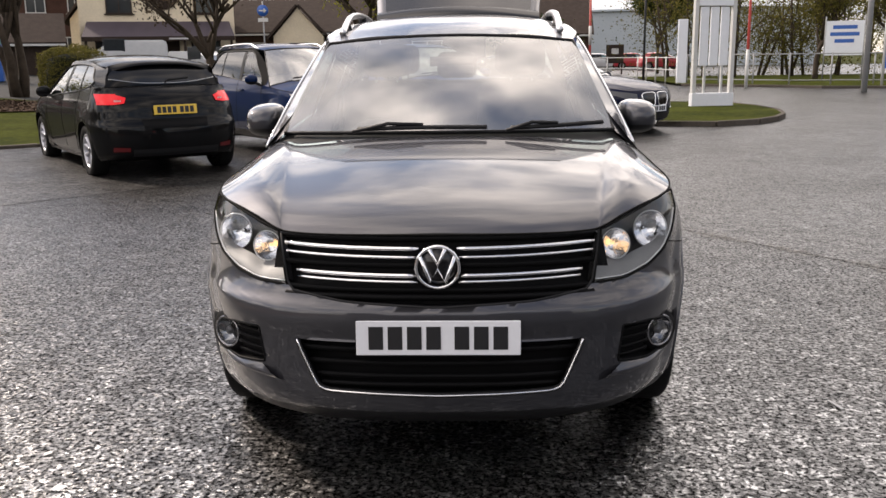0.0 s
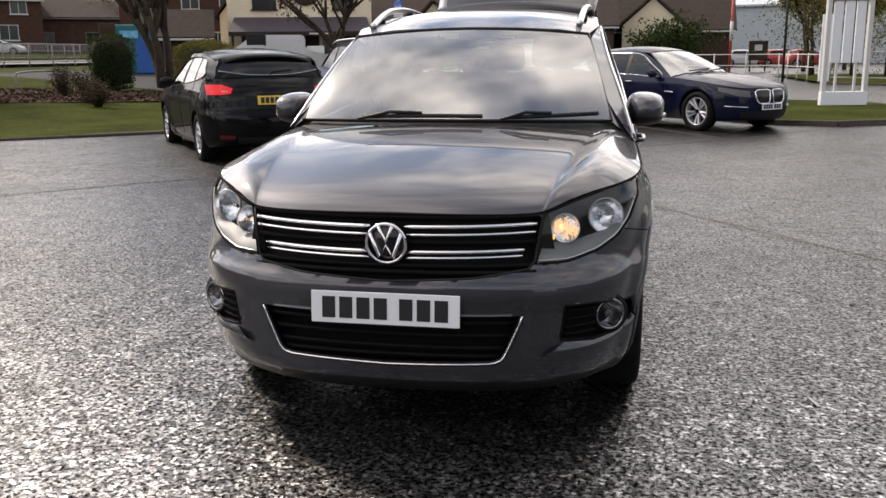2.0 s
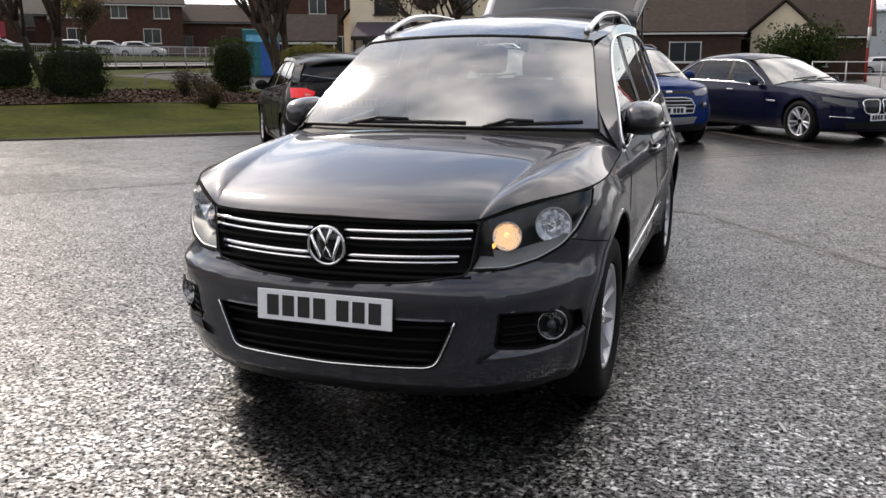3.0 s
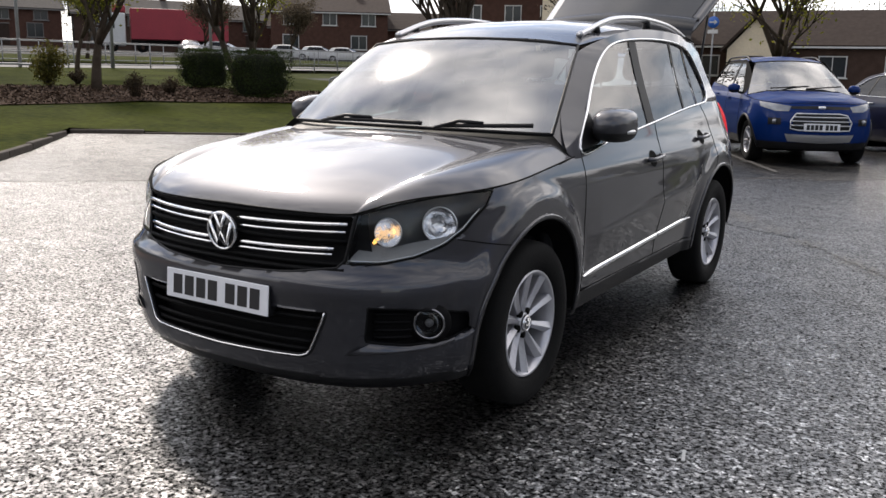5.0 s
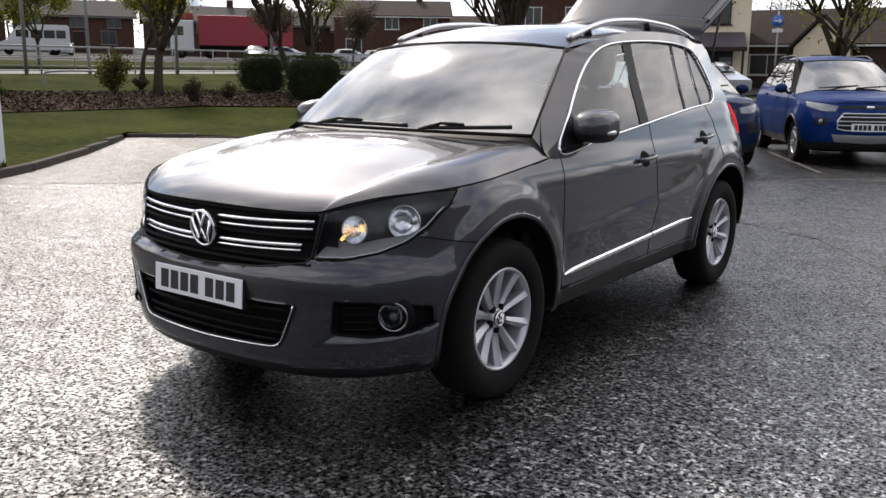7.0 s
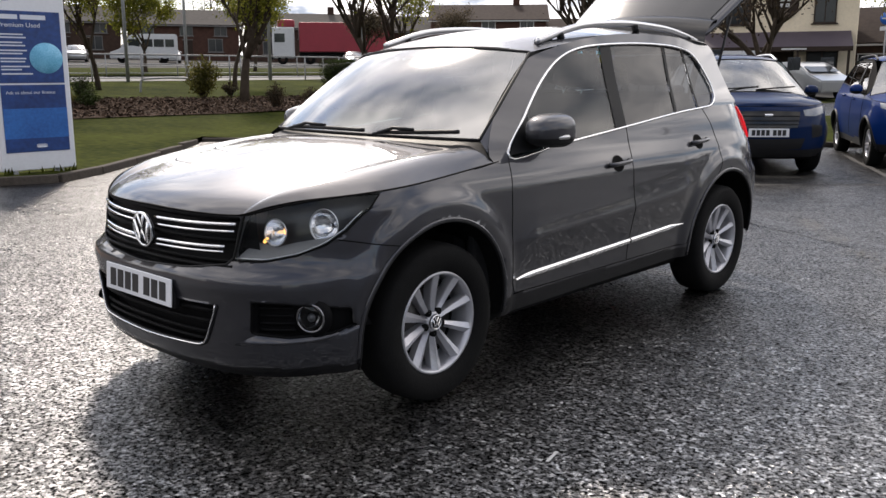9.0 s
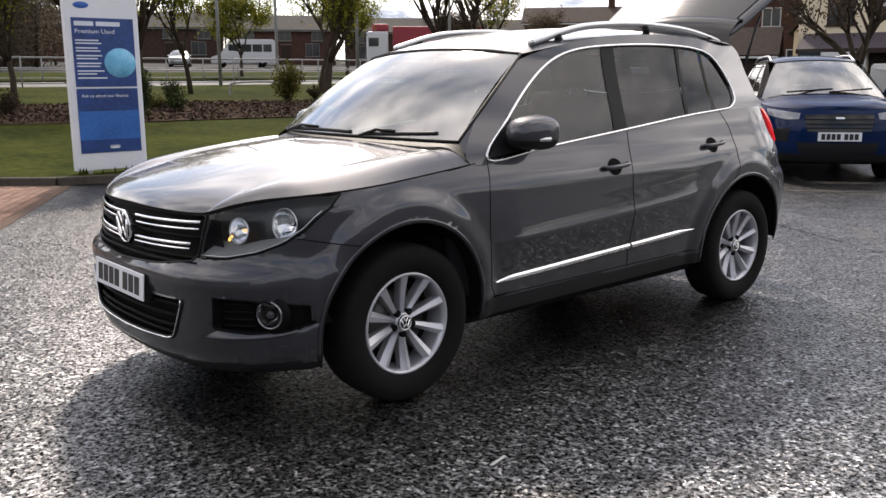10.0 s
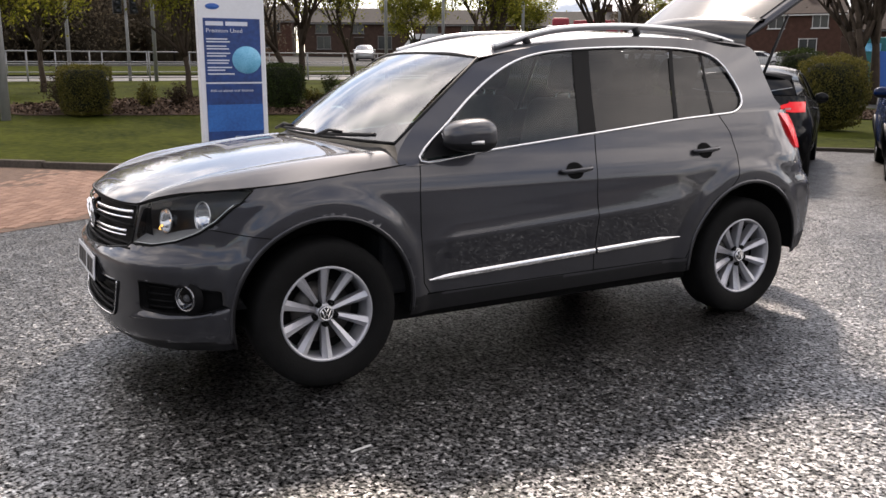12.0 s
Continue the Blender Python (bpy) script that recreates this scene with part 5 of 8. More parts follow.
    outer = [foot(af - 0.10), base[-1].lerp(head[-1], 0.5), te(hy + hs + 0.12), te(m1), te(m2), tail_head[-1], tail_head[-1].lerp(rear_foot[-1], 0.5), rear_foot[-1], foot(rf - 0.1), foot(q2), foot(q1)]
    glasshouse(car, s, p.get("frame_paint", paint), dlo, outer, p["splits"], PANE, p.get("rear_pane", PANE), p.get("chrome", False))
    made("scuttle_corner", [foot(p["cowl"] - 0.04), foot(af - 0.10), base[-1].lerp(head[-1], 0.5), base[-1], Vector(cowl[-1])], [(0, 1, 2, 3, 4)], paint, car)
    made("scuttle_corner", *flip([foot(p["cowl"] - 0.04), foot(af - 0.10), base[-1].lerp(head[-1], 0.5), base[-1], Vector(cowl[-1])], [(0, 1, 2, 3, 4)]), paint, car)
    made("quarter_panel", [foot(rf), foot(p["boot"]), rear_foot[-1]], [(0, 1, 2)], paint, car)
    made("quarter_panel", *flip([foot(rf), foot(p["boot"]), rear_foot[-1]], [(0, 1, 2)]), paint, car)
    for nm, view, tp, lw, mat, off, lab in p.get("patches", ()):
        proj = {"front": s.front, "side": s.side, "rear": s.rear}[view]
        v, f = patch(resample(tp, 14), resample(lw, 14), 8, proj, off)
        made(nm, v, f, mat, car, lab)
        if not (view != "side" and min(q[0] for q in tp) < 0):
            made(nm, *flip(v, f), mat, car, lab)
    for nm, view, ln, rad, mat, lab in p.get("bars", ()):
        proj = {"front": s.front, "side": s.side, "rear": s.rear}[view]
        pts = [proj(a, c, 0.006) for a, c in resample(ln, 18)]
        made(nm, *tube(pts, rad, 6), mat, car, lab)
        if not (view != "side" and min(q[0] for q in ln) < 0):
            made(nm, *tube(mirrored(pts), rad, 6), mat, car, lab)
    seams(car, p.get("seams", ()), s.side, 0.004)
    if "handles" in p:
        for y, z in p["handles"]:
            pts = [s.side(y + d, z, o) for d, o in ((-0.09, 0.003), (-0.07, 0.028), (0.07, 0.028), (0.09, 0.003))]
            made("door_handle", *tube(pts, 0.012, 6), p.get("handle_mat", paint), car)
            made("door_handle", *tube(mirrored(pts), 0.012, 6), p.get("handle_mat", paint), car)
    if "rails" in p:
        y0, y1 = p["rails"]
        for sign in (1, -1):
            pts = []
            for k in range(13):
                u = k / 12
                y = y0 + (y1 - y0) * u
                pts.append((sign * (s.side(y, ze(y)).x - 0.05), y, ze(y) + 0.055 * min(1, 6 * u, 6 * (1 - u))))
            made("roof_rail", *tube(smooth_line(pts, 2), 0.016, 6), p.get("rail_mat", BLACK_PLASTIC), car)
    mx, my, mz = p["mirror"]
    mirror_parts(car, (mx, my, mz), (0.095, 0.075, 0.075), p.get("mirror_paint", paint), signal=False)
    if p.get("cabin", True):
        cabin(car, 0.3, p["cowl"] + 0.1, p["boot"] - 0.2, 0.66, p["cowl"] + 0.35, s.top(p["cowl"]) - 0.02, hy + 0.35, hy + 1.15, 0.55, -1)
    made("roof_lining", [(-0.5, hy + 0.1, hz - 0.05), (0.5, hy + 0.1, hz - 0.05), (0.5, ry - 0.1, zc(ry) - 0.06), (-0.5, ry - 0.1, zc(ry) - 0.06)], [(0, 1, 2, 3)], CABIN, car)
    if "wipers" in p:
        for x0, x1 in p["wipers"]:
            q0, q1 = base[0].lerp(base[-1], 0.5 + x0 / 1.5), base[0].lerp(base[-1], 0.5 + x1 / 1.5)
            made("wiper_blade", *tube([Vector((x0, base[n // 2].y + 0.02, base[n // 2].z + 0.03)), Vector((x1, base[n // 2].y + 0.09, base[n // 2].z + 0.07))], 0.011, 5), BLACK_PLASTIC, car)
    for at, turn, yellow in p.get("plates", ()):
        number_plate(car, at, turn, yellow)
    track, width, spokes, pairs = p["wheels"]
    for a in s.axles:
        for sign in (1, -1):
            wheel_parts(car, (sign * track, a, p["tyre"]), sign, p["tyre"], p["rim"], width, spokes, pairs, detail=False, finish=p.get("rim_mat"))
    return car, s


HATCH = dict(
    W=[(0.15, 0.80), (0.28, 0.85), (0.45, 0.875), (0.65, 0.892), (0.78, 0.888), (0.90, 0.862), (1.0, 0.825), (1.1, 0.785), (1.25, 0.715), (1.38, 0.64), (1.46, 0.58)],
    Yf=[(0.15, 0.18), (0.28, 0.05), (0.5, 0.02), (0.62, 0.05), (0.72, 0.12), (0.85, 0.25)],
    Yr=[(0.2, 4.22), (0.32, 4.33), (0.5, 4.36), (0.62, 4.35), (0.70, 4.30), (0.85, 4.27), (0.98, 4.22), (1.1, 4.10), (1.3, 3.92), (1.46, 3.75)],
    top=[(0.0, 0.70), (0.3, 0.76), (0.7, 0.85), (1.2, 0.915), (1.7, 0.945), (2.5, 0.985), (3.3, 1.04), (3.9, 1.08), (4.3, 1.06)],
    bottom=[(0, 0.20), (0.6, 0.19), (3.8, 0.2), (4.36, 0.26)], axles=(0.9, 3.548), tyre=0.318, rim=0.208, flare=0.022,
    cowl=1.18, hood=[(0, 0.70), (0.12, 0.745), (0.4, 0.84), (0.8, 0.93), (1.2, 0.985)], head=(1.98, 1.40, 0.52, 0.08),
    roof=[(1.95, 1.405), (2.3, 1.455), (2.7, 1.47), (3.3, 1.445), (3.85, 1.385)], roof_edge=[(1.95, 1.345), (2.3, 1.385), (2.7, 1.40), (3.3, 1.375), (3.85, 1.315)], roof_end=3.82,
    boot=4.02, boot_z=[(3.9, 1.10), (4.4, 1.065)], dlo=(1.42, 2.12, 3.26, 3.46), splits=[(2.33, 2.40, 0.05), (3.10, 3.08, 0.02)], rear_pane=PANE_DARK,
    mirror=(0.93, 1.52, 0.99), wheels=(0.79, 0.2, 10, False), Dr=0.55)
FOCUS = dict(HATCH, boot=3.93, dark=0.24, Dr_top=0.16, cell=0.028, levels=34, spoiler=(0.13, 0.03), lens=True, tip=0.06, dlo=(1.42, 2.12, 3.46, 3.72), frame_paint=PAINT_BLACK,
    patches=[("tail_lamp", "rear", [(0.53, 0.965), (0.66, 1.01), (0.81, 1.01)], [(0.56, 0.90), (0.67, 0.885), (0.82, 0.885)], TAIL_RED, 0.014, "red tail lamp"),
             ("tail_lamp_core", "rear", [(0.585, 0.936), (0.66, 0.940)], [(0.59, 0.918), (0.66, 0.917)], TAIL_CORE, 0.018, "pale core of the tail lamp"),
             ("tail_lamp", "side", [(3.93, 1.0), (4.07, 1.01)], [(3.98, 0.955), (4.10, 0.885)], TAIL_RED, 0.014, "red tail lamp"),
             ("rear_reflector", "rear", [(0.55, 0.38), (0.72, 0.39)], [(0.55, 0.335), (0.72, 0.335)], REAR_REFLECT, 0.006, "red reflector"),
             ("rear_diffuser", "rear", [(-0.52, 0.36), (0.52, 0.36)], [(-0.52, 0.27), (0.52, 0.27)], BLACK_PLASTIC, 0.008, ""),
             ("tailgate_recess", "rear", [(-0.40, 0.71), (0.40, 0.71)], [(-0.38, 0.60), (0.38, 0.60)], BLACK_SLAT, 0.004, ""),
             ("headlamp", "front", [(0.50, 0.70), (0.70, 0.78), (0.80, 0.80)], [(0.48, 0.62), (0.66, 0.65), (0.80, 0.72)], LAMP_STRIP, 0.006, "clear headlamp")],
    seams=[[(1.42, 0.94), (1.40, 0.7), (1.46, 0.32)], [(2.36, 0.97), (2.34, 0.7), (2.37, 0.3)], [(3.2, 1.02), (3.18, 0.85), (3.02, 0.5), (2.98, 0.3)]], handles=((2.2, 0.86), (3.02, 0.90)),
    plates=((pose(0, 4.318, 0.815, 6), 180, True),))
MINI_SUV = dict(frame_paint=SEAM,
    W=[(0.18, 0.78), (0.32, 0.84), (0.5, 0.872), (0.7, 0.882), (0.88, 0.872), (1.0, 0.845), (1.1, 0.80), (1.2, 0.765), (1.4, 0.69), (1.55, 0.61), (1.64, 0.55)],
    Yf=[(0.18, 0.16), (0.30, 0.06), (0.45, 0.02), (0.62, 0.015), (0.75, 0.04), (0.88, 0.09), (0.98, 0.2)],
    Yr=[(0.25, 3.95), (0.4, 4.02), (0.6, 4.04), (0.9, 4.02), (1.1, 3.98), (1.3, 3.9), (1.6, 3.8)],
    top=[(0.0, 0.90), (0.3, 0.925), (0.6, 0.955), (1.0, 0.995), (1.4, 1.03), (2.2, 1.08), (3.0, 1.14), (3.6, 1.17), (4.0, 1.17)],
    bottom=[(0, 0.24), (0.6, 0.24), (3.5, 0.27), (4.0, 0.33)], axles=(0.79, 3.31), tyre=0.33, rim=0.205, flare=0.024, dark=0.36, lips=True,
    cowl=1.08, hood=[(0, 0.905), (0.12, 0.955), (0.35, 1.005), (0.7, 1.05), (1.1, 1.085)], crown=3.2, ridge=0.010, head=(1.72, 1.545, 0.53, 0.08),
    roof=[(1.7, 1.55), (2.0, 1.60), (2.5, 1.625), (3.2, 1.605), (3.7, 1.56)], roof_edge=[(1.7, 1.50), (2.0, 1.54), (2.5, 1.56), (3.2, 1.54), (3.7, 1.50)], roof_end=3.68,
    boot=3.86, boot_z=[(3.7, 1.18), (4.05, 1.175)], dlo=(1.32, 1.92, 3.15, 3.45), splits=[(2.15, 2.22, 0.05), (2.92, 2.96, 0.02)], rear_pane=PANE_DARK,
    mirror=(0.95, 1.42, 1.10), wheels=(0.76, 0.19, 10, True), rails=(1.95, 3.5), wipers=((-0.5, 0.1), (0.05, 0.6)), Dr=0.5, Df=0.62,
    seams=[[(1.30, 1.02), (1.27, 0.8), (1.33, 0.4)], [(2.18, 1.07), (2.16, 0.8), (2.19, 0.4)]], handles=((2.0, 0.94), (2.85, 0.98)))
ECO_A = dict(MINI_SUV,
    patches=[("headlamp", "front", [(0.42, 0.875), (0.62, 0.905), (0.80, 0.93)], [(0.46, 0.80), (0.64, 0.80), (0.80, 0.86)], LAMP_FAR, 0.006, "clear swept headlamp"),
             ("upper_grille", "front", [(-0.44, 0.875), (0, 0.885), (0.44, 0.875)], [(-0.42, 0.835), (0, 0.838), (0.42, 0.835)], GLOSS_BLACK, 0.004, "slim upper grille"),
             ("main_grille", "front", [(-0.36, 0.765), (0, 0.78), (0.36, 0.765)], [(-0.44, 0.53), (0, 0.52), (0.44, 0.53)], BLACK_PLASTIC, 0.005, "trapezoid grille"),
             ("bumper_guard", "front", [(-0.50, 0.47), (0, 0.46), (0.50, 0.47)], [(-0.45, 0.36), (0, 0.34), (0.45, 0.36)], SATIN, 0.012, "silver bumper guard"),
             ("fog_surround", "front", [(0.56, 0.70), (0.72, 0.70)], [(0.56, 0.60), (0.72, 0.60)], BLACK_PLASTIC, 0.004, "")],
    bars=[("grille_bar", "front", [(-0.40, 0.72), (0.40, 0.72)], 0.012, SATIN, "silver grille bar"), ("grille_bar", "front", [(-0.42, 0.66), (0.42, 0.66)], 0.010, SATIN, "silver grille bar"),
          ("grille_bar", "front", [(-0.43, 0.60), (0.43, 0.60)], 0.010, SATIN, "silver grille bar"), ("grille_frame", "front", [(-0.36, 0.77), (-0.45, 0.64), (-0.43, 0.53), (0, 0.52), (0.43, 0.53), (0.45, 0.64), (0.36, 0.77), (-0.36, 0.77)], 0.012, SATIN, ""),
          ("fog_lamp", "front", [(0.62, 0.65), (0.66, 0.65)], 0.04, LAMP_FAR, "round fog lamp"), ("grille_badge", "front", [(-0.05, 0.858), (0.05, 0.858)], 0.025, CHROME, "oval badge")],
    plates=((pose(0, -0.012, 0.575), 0, False),))
ECO_B = dict(MINI_SUV, rails=(1.95, 3.5), rail_mat=SATIN,
    patches=[("headlamp", "front", [(0.46, 0.865), (0.64, 0.89), (0.82, 0.915)], [(0.48, 0.79), (0.64, 0.785), (0.82, 0.83)], LAMP_FAR, 0.006, "clear swept headlamp"),
             ("main_grille", "front", [(-0.42, 0.845), (0, 0.86), (0.42, 0.845)], [(-0.38, 0.64), (0, 0.625), (0.38, 0.64)], GLOSS_BLACK, 0.005, "wide black grille"),
             ("lower_intake", "front", [(-0.50, 0.50), (0, 0.49), (0.50, 0.50)], [(-0.45, 0.36), (0, 0.34), (0.45, 0.36)], BLACK_PLASTIC, 0.006, ""),
             ("fog_surround", "front", [(0.58, 0.68), (0.76, 0.66)], [(0.60, 0.50), (0.78, 0.52)], BLACK_PLASTIC, 0.004, "")],
    bars=[("grille_slat", "front", [(-0.41, 0.79), (0.41, 0.79)], 0.010, BLACK_PLASTIC, ""), ("grille_slat", "front", [(-0.40, 0.73), (0.40, 0.73)], 0.010, BLACK_PLASTIC, ""), ("grille_slat", "front", [(-0.39, 0.68), (0.39, 0.68)], 0.010, BLACK_PLASTIC, ""),
          ("grille_badge", "front", [(-0.05, 0.80), (0.05, 0.80)], 0.022, CHROME, "oval badge")],
    plates=((pose(0, -0.008, 0.575), 0, False),))
SALOON = dict(
    W=[(0.15, 0.80), (0.28, 0.87), (0.45, 0.90), (0.65, 0.912), (0.78, 0.90), (0.88, 0.868), (0.96, 0.83), (1.05, 0.79), (1.2, 0.715), (1.35, 0.63), (1.45, 0.56)],
    Yf=[(0.15, 0.16), (0.25, 0.05), (0.45, 0.01), (0.60, 0.02), (0.72, 0.05), (0.80, 0.12), (0.9, 0.3)],
    Yr=[(0.2, 4.95), (0.35, 5.05), (0.55, 5.07), (0.75, 5.02), (0.95, 4.95), (1.05, 4.9), (1.45, 4.5)],
    top=[(0.0, 0.72), (0.25, 0.76), (0.6, 0.82), (1.1, 0.88), (1.7, 0.92), (2.6, 0.95), (3.6, 0.97), (4.4, 0.985), (5.0, 0.99)],
    bottom=[(0, 0.20), (0.6, 0.19), (4.4, 0.2), (5.0, 0.28)], axles=(0.865, 3.935), tyre=0.345, rim=0.24, flare=0.018, dark=0.22,
    cowl=1.55, hood=[(0, 0.72), (0.15, 0.79), (0.5, 0.88), (1.0, 0.95), (1.6, 0.995)], crown=3.0, ridge=0.008, head=(2.32, 1.385, 0.53, 0.08),
    roof=[(2.3, 1.39), (2.7, 1.455), (3.1, 1.475), (3.6, 1.45), (4.0, 1.38)], roof_edge=[(2.3, 1.335), (2.7, 1.385), (3.1, 1.40), (3.6, 1.38), (4.0, 1.31)], roof_end=3.9,
    boot=4.45, boot_z=[(4.3, 1.035), (5.0, 1.03)], bow_r=0.12, dlo=(1.78, 2.48, 3.75, 4.25), splits=[(2.72, 2.78, 0.04), (3.68, 3.62, 0.02)], rear_pane=PANE_DARK, chrome=True,
    mirror=(0.96, 1.92, 0.98), mirror_paint=PAINT_NAVY, wheels=(0.81, 0.22, 10, True), wipers=((-0.5, 0.1), (0.05, 0.6)), Df=0.75, Dr=0.6,
    patches=[("headlamp", "front", [(0.46, 0.70), (0.66, 0.735), (0.84, 0.765)], [(0.46, 0.60), (0.66, 0.62), (0.85, 0.70)], LAMP_DARK, 0.006, "clear headlamp"),
             ("twin_grille", "front", [(0.03, 0.71), (0.20, 0.725), (0.36, 0.70)], [(0.05, 0.50), (0.20, 0.485), (0.32, 0.51)], GLOSS_BLACK, 0.01, "dark upright grille"),
             ("lower_intake", "front", [(-0.62, 0.36), (0, 0.36), (0.62, 0.36)], [(-0.58, 0.25), (0, 0.24), (0.58, 0.25)], BLACK_PLASTIC, 0.006, "")],
    bars=[("grille_frame", "front", [(0.03, 0.70), (0.05, 0.50), (0.10, 0.485), (0.30, 0.49), (0.35, 0.55), (0.37, 0.69), (0.30, 0.72), (0.08, 0.72), (0.03, 0.70)], 0.012, CHROME, "chrome grille surround"),
          ("bumper_strip", "front", [(0.50, 0.43), (0.80, 0.45)], 0.010, CHROME, "chrome strip"), ("side_vent", "side", [(1.42, 0.66), (1.62, 0.67)], 0.016, CHROME, "chrome side vent")],
    seams=[[(1.72, 0.91), (1.66, 0.7), (1.72, 0.32)], [(2.76, 0.94), (2.74, 0.7), (2.78, 0.3)], [(3.74, 0.96), (3.70, 0.8), (3.5, 0.5), (3.44, 0.3)]], handles=((2.58, 0.83), (3.5, 0.86)), handle_mat=CHROME,
    plates=((pose(0, -0.01, 0.435), 0, False),))


def parked(builder, m):
    ob, _ = builder
    ob.matrix_basis = m
    return ob


def heading(front_axle, a, face):
    """The pose of a car whose front axle's centre stands at front_axle and whose nose points along face (x, y); a: axle's place behind the nose."""
    fx, fy = face
    ln = math.hypot(fx, fy)
    fx, fy = fx / ln, fy / ln
    z = front_axle[2] if len(front_axle) > 2 else 0.0
    return pose(front_axle[0] + fx * a, front_axle[1] + fy * a, z, 0, 0, math.degrees(math.atan2(fx, -fy)))


parked(build_car("hatchback", "black five-door hatchback parked nose-in at the lawn kerb", PAINT_BLACK, FOCUS), heading((-5.52, 10.70), 0.9, (-1.58, 2.12)))
parked(build_car("mini_suv", "bright blue small off-road car with silver grille bars", PAINT_BLUE, ECO_A), heading((-0.25, 12.50), 0.79, (0.48, -0.88)))
parked(build_car("mini_suv", "deep blue small off-road car with wide black grille", PAINT_DEEPBLUE, ECO_B), heading((-2.0, 10.4), 0.79, (0.616, -0.788)))
parked(build_car("saloon_car", "navy blue executive saloon with chrome window line", PAINT_NAVY, SALOON), heading((2.76, 14.05), 0.865, (0.68, -0.73)))


# ---- ground ----
def rise(x, y):
    """The height of the land: level car park, a lawn that climbs west to the road, and gentle slopes behind it."""
    d = -10 - x
    if d <= 0:
        return 0.0
    if d <= 19:
        return 0.05 * d
    if d <= 28:
        return 0.95 + 0.015 * (d - 19)
    return 1.085 + 0.035 * min(d - 28, 90)


LAWN = pbr("damp_spring_lawn", (0.021, 0.031, 0.005), 0.95, vary=0.45, scale=0.7, bump=0.8, bump_scale=55, col2=(0.058, 0.066, 0.010), spec=0.08)
MULCH = pbr("bark_mulch", (0.018, 0.012, 0.009), 0.95, vary=0.6, scale=3.5, bump=1.0, bump_scale=22, col2=(0.10, 0.068, 0.05), spec=0.1)
KERB = pbr("weathered_kerb_stone", (0.075, 0.064, 0.054), 0.85, vary=0.35, scale=2.5, bump=0.4, bump_scale=60)
PAVING = pbr("pale_paving", (0.15, 0.147, 0.14), 0.8, vary=0.15, scale=1.5, bump=0.2, bump_scale=30)
ROAD = pbr("pale_wet_road", (0.075, 0.075, 0.073), 0.75, vary=0.2, scale=0.6, bump=0.3, bump_scale=60)
LINE_PAINT = pbr("worn_line_paint", (0.012, 0.0115, 0.011), 0.7, vary=0.6, scale=7, col2=(0.075, 0.072, 0.068))
LINE_FLECK = pbr("old_line_flecks", (0.16, 0.155, 0.145), 0.6, vary=0.4, scale=30, col2=(0.28, 0.27, 0.25))
FAR_ROAD = pbr("grey_far_road", (0.045, 0.045, 0.044), 0.8, vary=0.3, scale=0.4, spec=0.2)
GREY_TRIM = pbr("grey_trim", (0.13, 0.125, 0.12), 0.6, vary=0.1)
FIELD = pbr("rough_field_grass", (0.03, 0.045, 0.012), 0.95, vary=0.5, scale=0.15, bump=0.6, bump_scale=6, col2=(0.07, 0.075, 0.025), spec=0.1)
BARK = pbr("dark_bark", (0.05, 0.038, 0.028), 0.9, vary=0.4, scale=6, bump=0.8, bump_scale=35)
LEAF_SPRING = leafy("young_leaves", (0.10, 0.12, 0.012), (0.24, 0.23, 0.035), 0.55)
LEAF_DARK = leafy("hedge_leaves", (0.014, 0.026, 0.006), (0.045, 0.065, 0.014), 0.3)
LEAF_GOLD = leafy("golden_hedge_leaves", (0.055, 0.06, 0.012), (0.15, 0.13, 0.03), 0.4)
LEAF_BROWN = leafy("brown_twigs_and_buds", (0.030, 0.022, 0.015), (0.085, 0.060, 0.036), 0.3)
LEAF_TWIG = leafy("bare_twigs_and_buds", (0.060, 0.048, 0.034), (0.15, 0.12, 0.08), 0.35)
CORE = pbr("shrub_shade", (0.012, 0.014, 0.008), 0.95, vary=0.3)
BRICK_RED = pbr("red_brick", (0.068, 0.036, 0.027), 0.85, vary=0.3, scale=2.5, bump=0.3, bump_scale=40)
BRICK_BROWN = pbr("brown_brick", (0.055, 0.035, 0.027), 0.85, vary=0.3, scale=2.5, bump=0.3, bump_scale=40)
RENDER_CREAM = pbr("cream_render", (0.68, 0.59, 0.44), 0.8, vary=0.1, scale=0.8)
ROOF_TILE = pbr("brown_roof_tiles", (0.045, 0.034, 0.029), 0.9, vary=0.3, scale=3, bump=0.5, bump_scale=9)
ROOF_SLATE = pbr("grey_slates", (0.065, 0.06, 0.056), 0.9, vary=0.25, scale=3, bump=0.4, bump_scale=9)
AWNING = pbr("plum_awning", (0.055, 0.042, 0.055), 0.7, vary=0.15, scale=2)
TIMBER = pbr("dark_timber", (0.035, 0.025, 0.02), 0.8, vary=0.3, scale=6)
WINDOW_DARK = pbr("dark_window", (0.02, 0.024, 0.028), 0.12, vary=0.2)
WHITE_TRIM = pbr("white_trim", (0.50, 0.50, 0.49), 0.5, vary=0.06)
GALV = pbr("galvanised_steel", (0.25, 0.255, 0.26), 0.6, 0.2, vary=0.12, scale=8)
WHITE_PANEL = pbr("white_sign_panel", (0.70, 0.72, 0.76), 0.4, vary=0.05, scale=2)
DARK_CLAD = pbr("dark_wall_cladding", (0.035, 0.036, 0.04), 0.6, vary=0.2, scale=0.7)
SHOW_WALL = pbr("unseen_wall_cladding", (0.13, 0.14, 0.155), 0.55, vary=0.12, scale=0.6)
CLADDING = pbr("grey_blue_cladding", (0.34, 0.38, 0.42), 0.5, vary=0.06, scale=0.5)
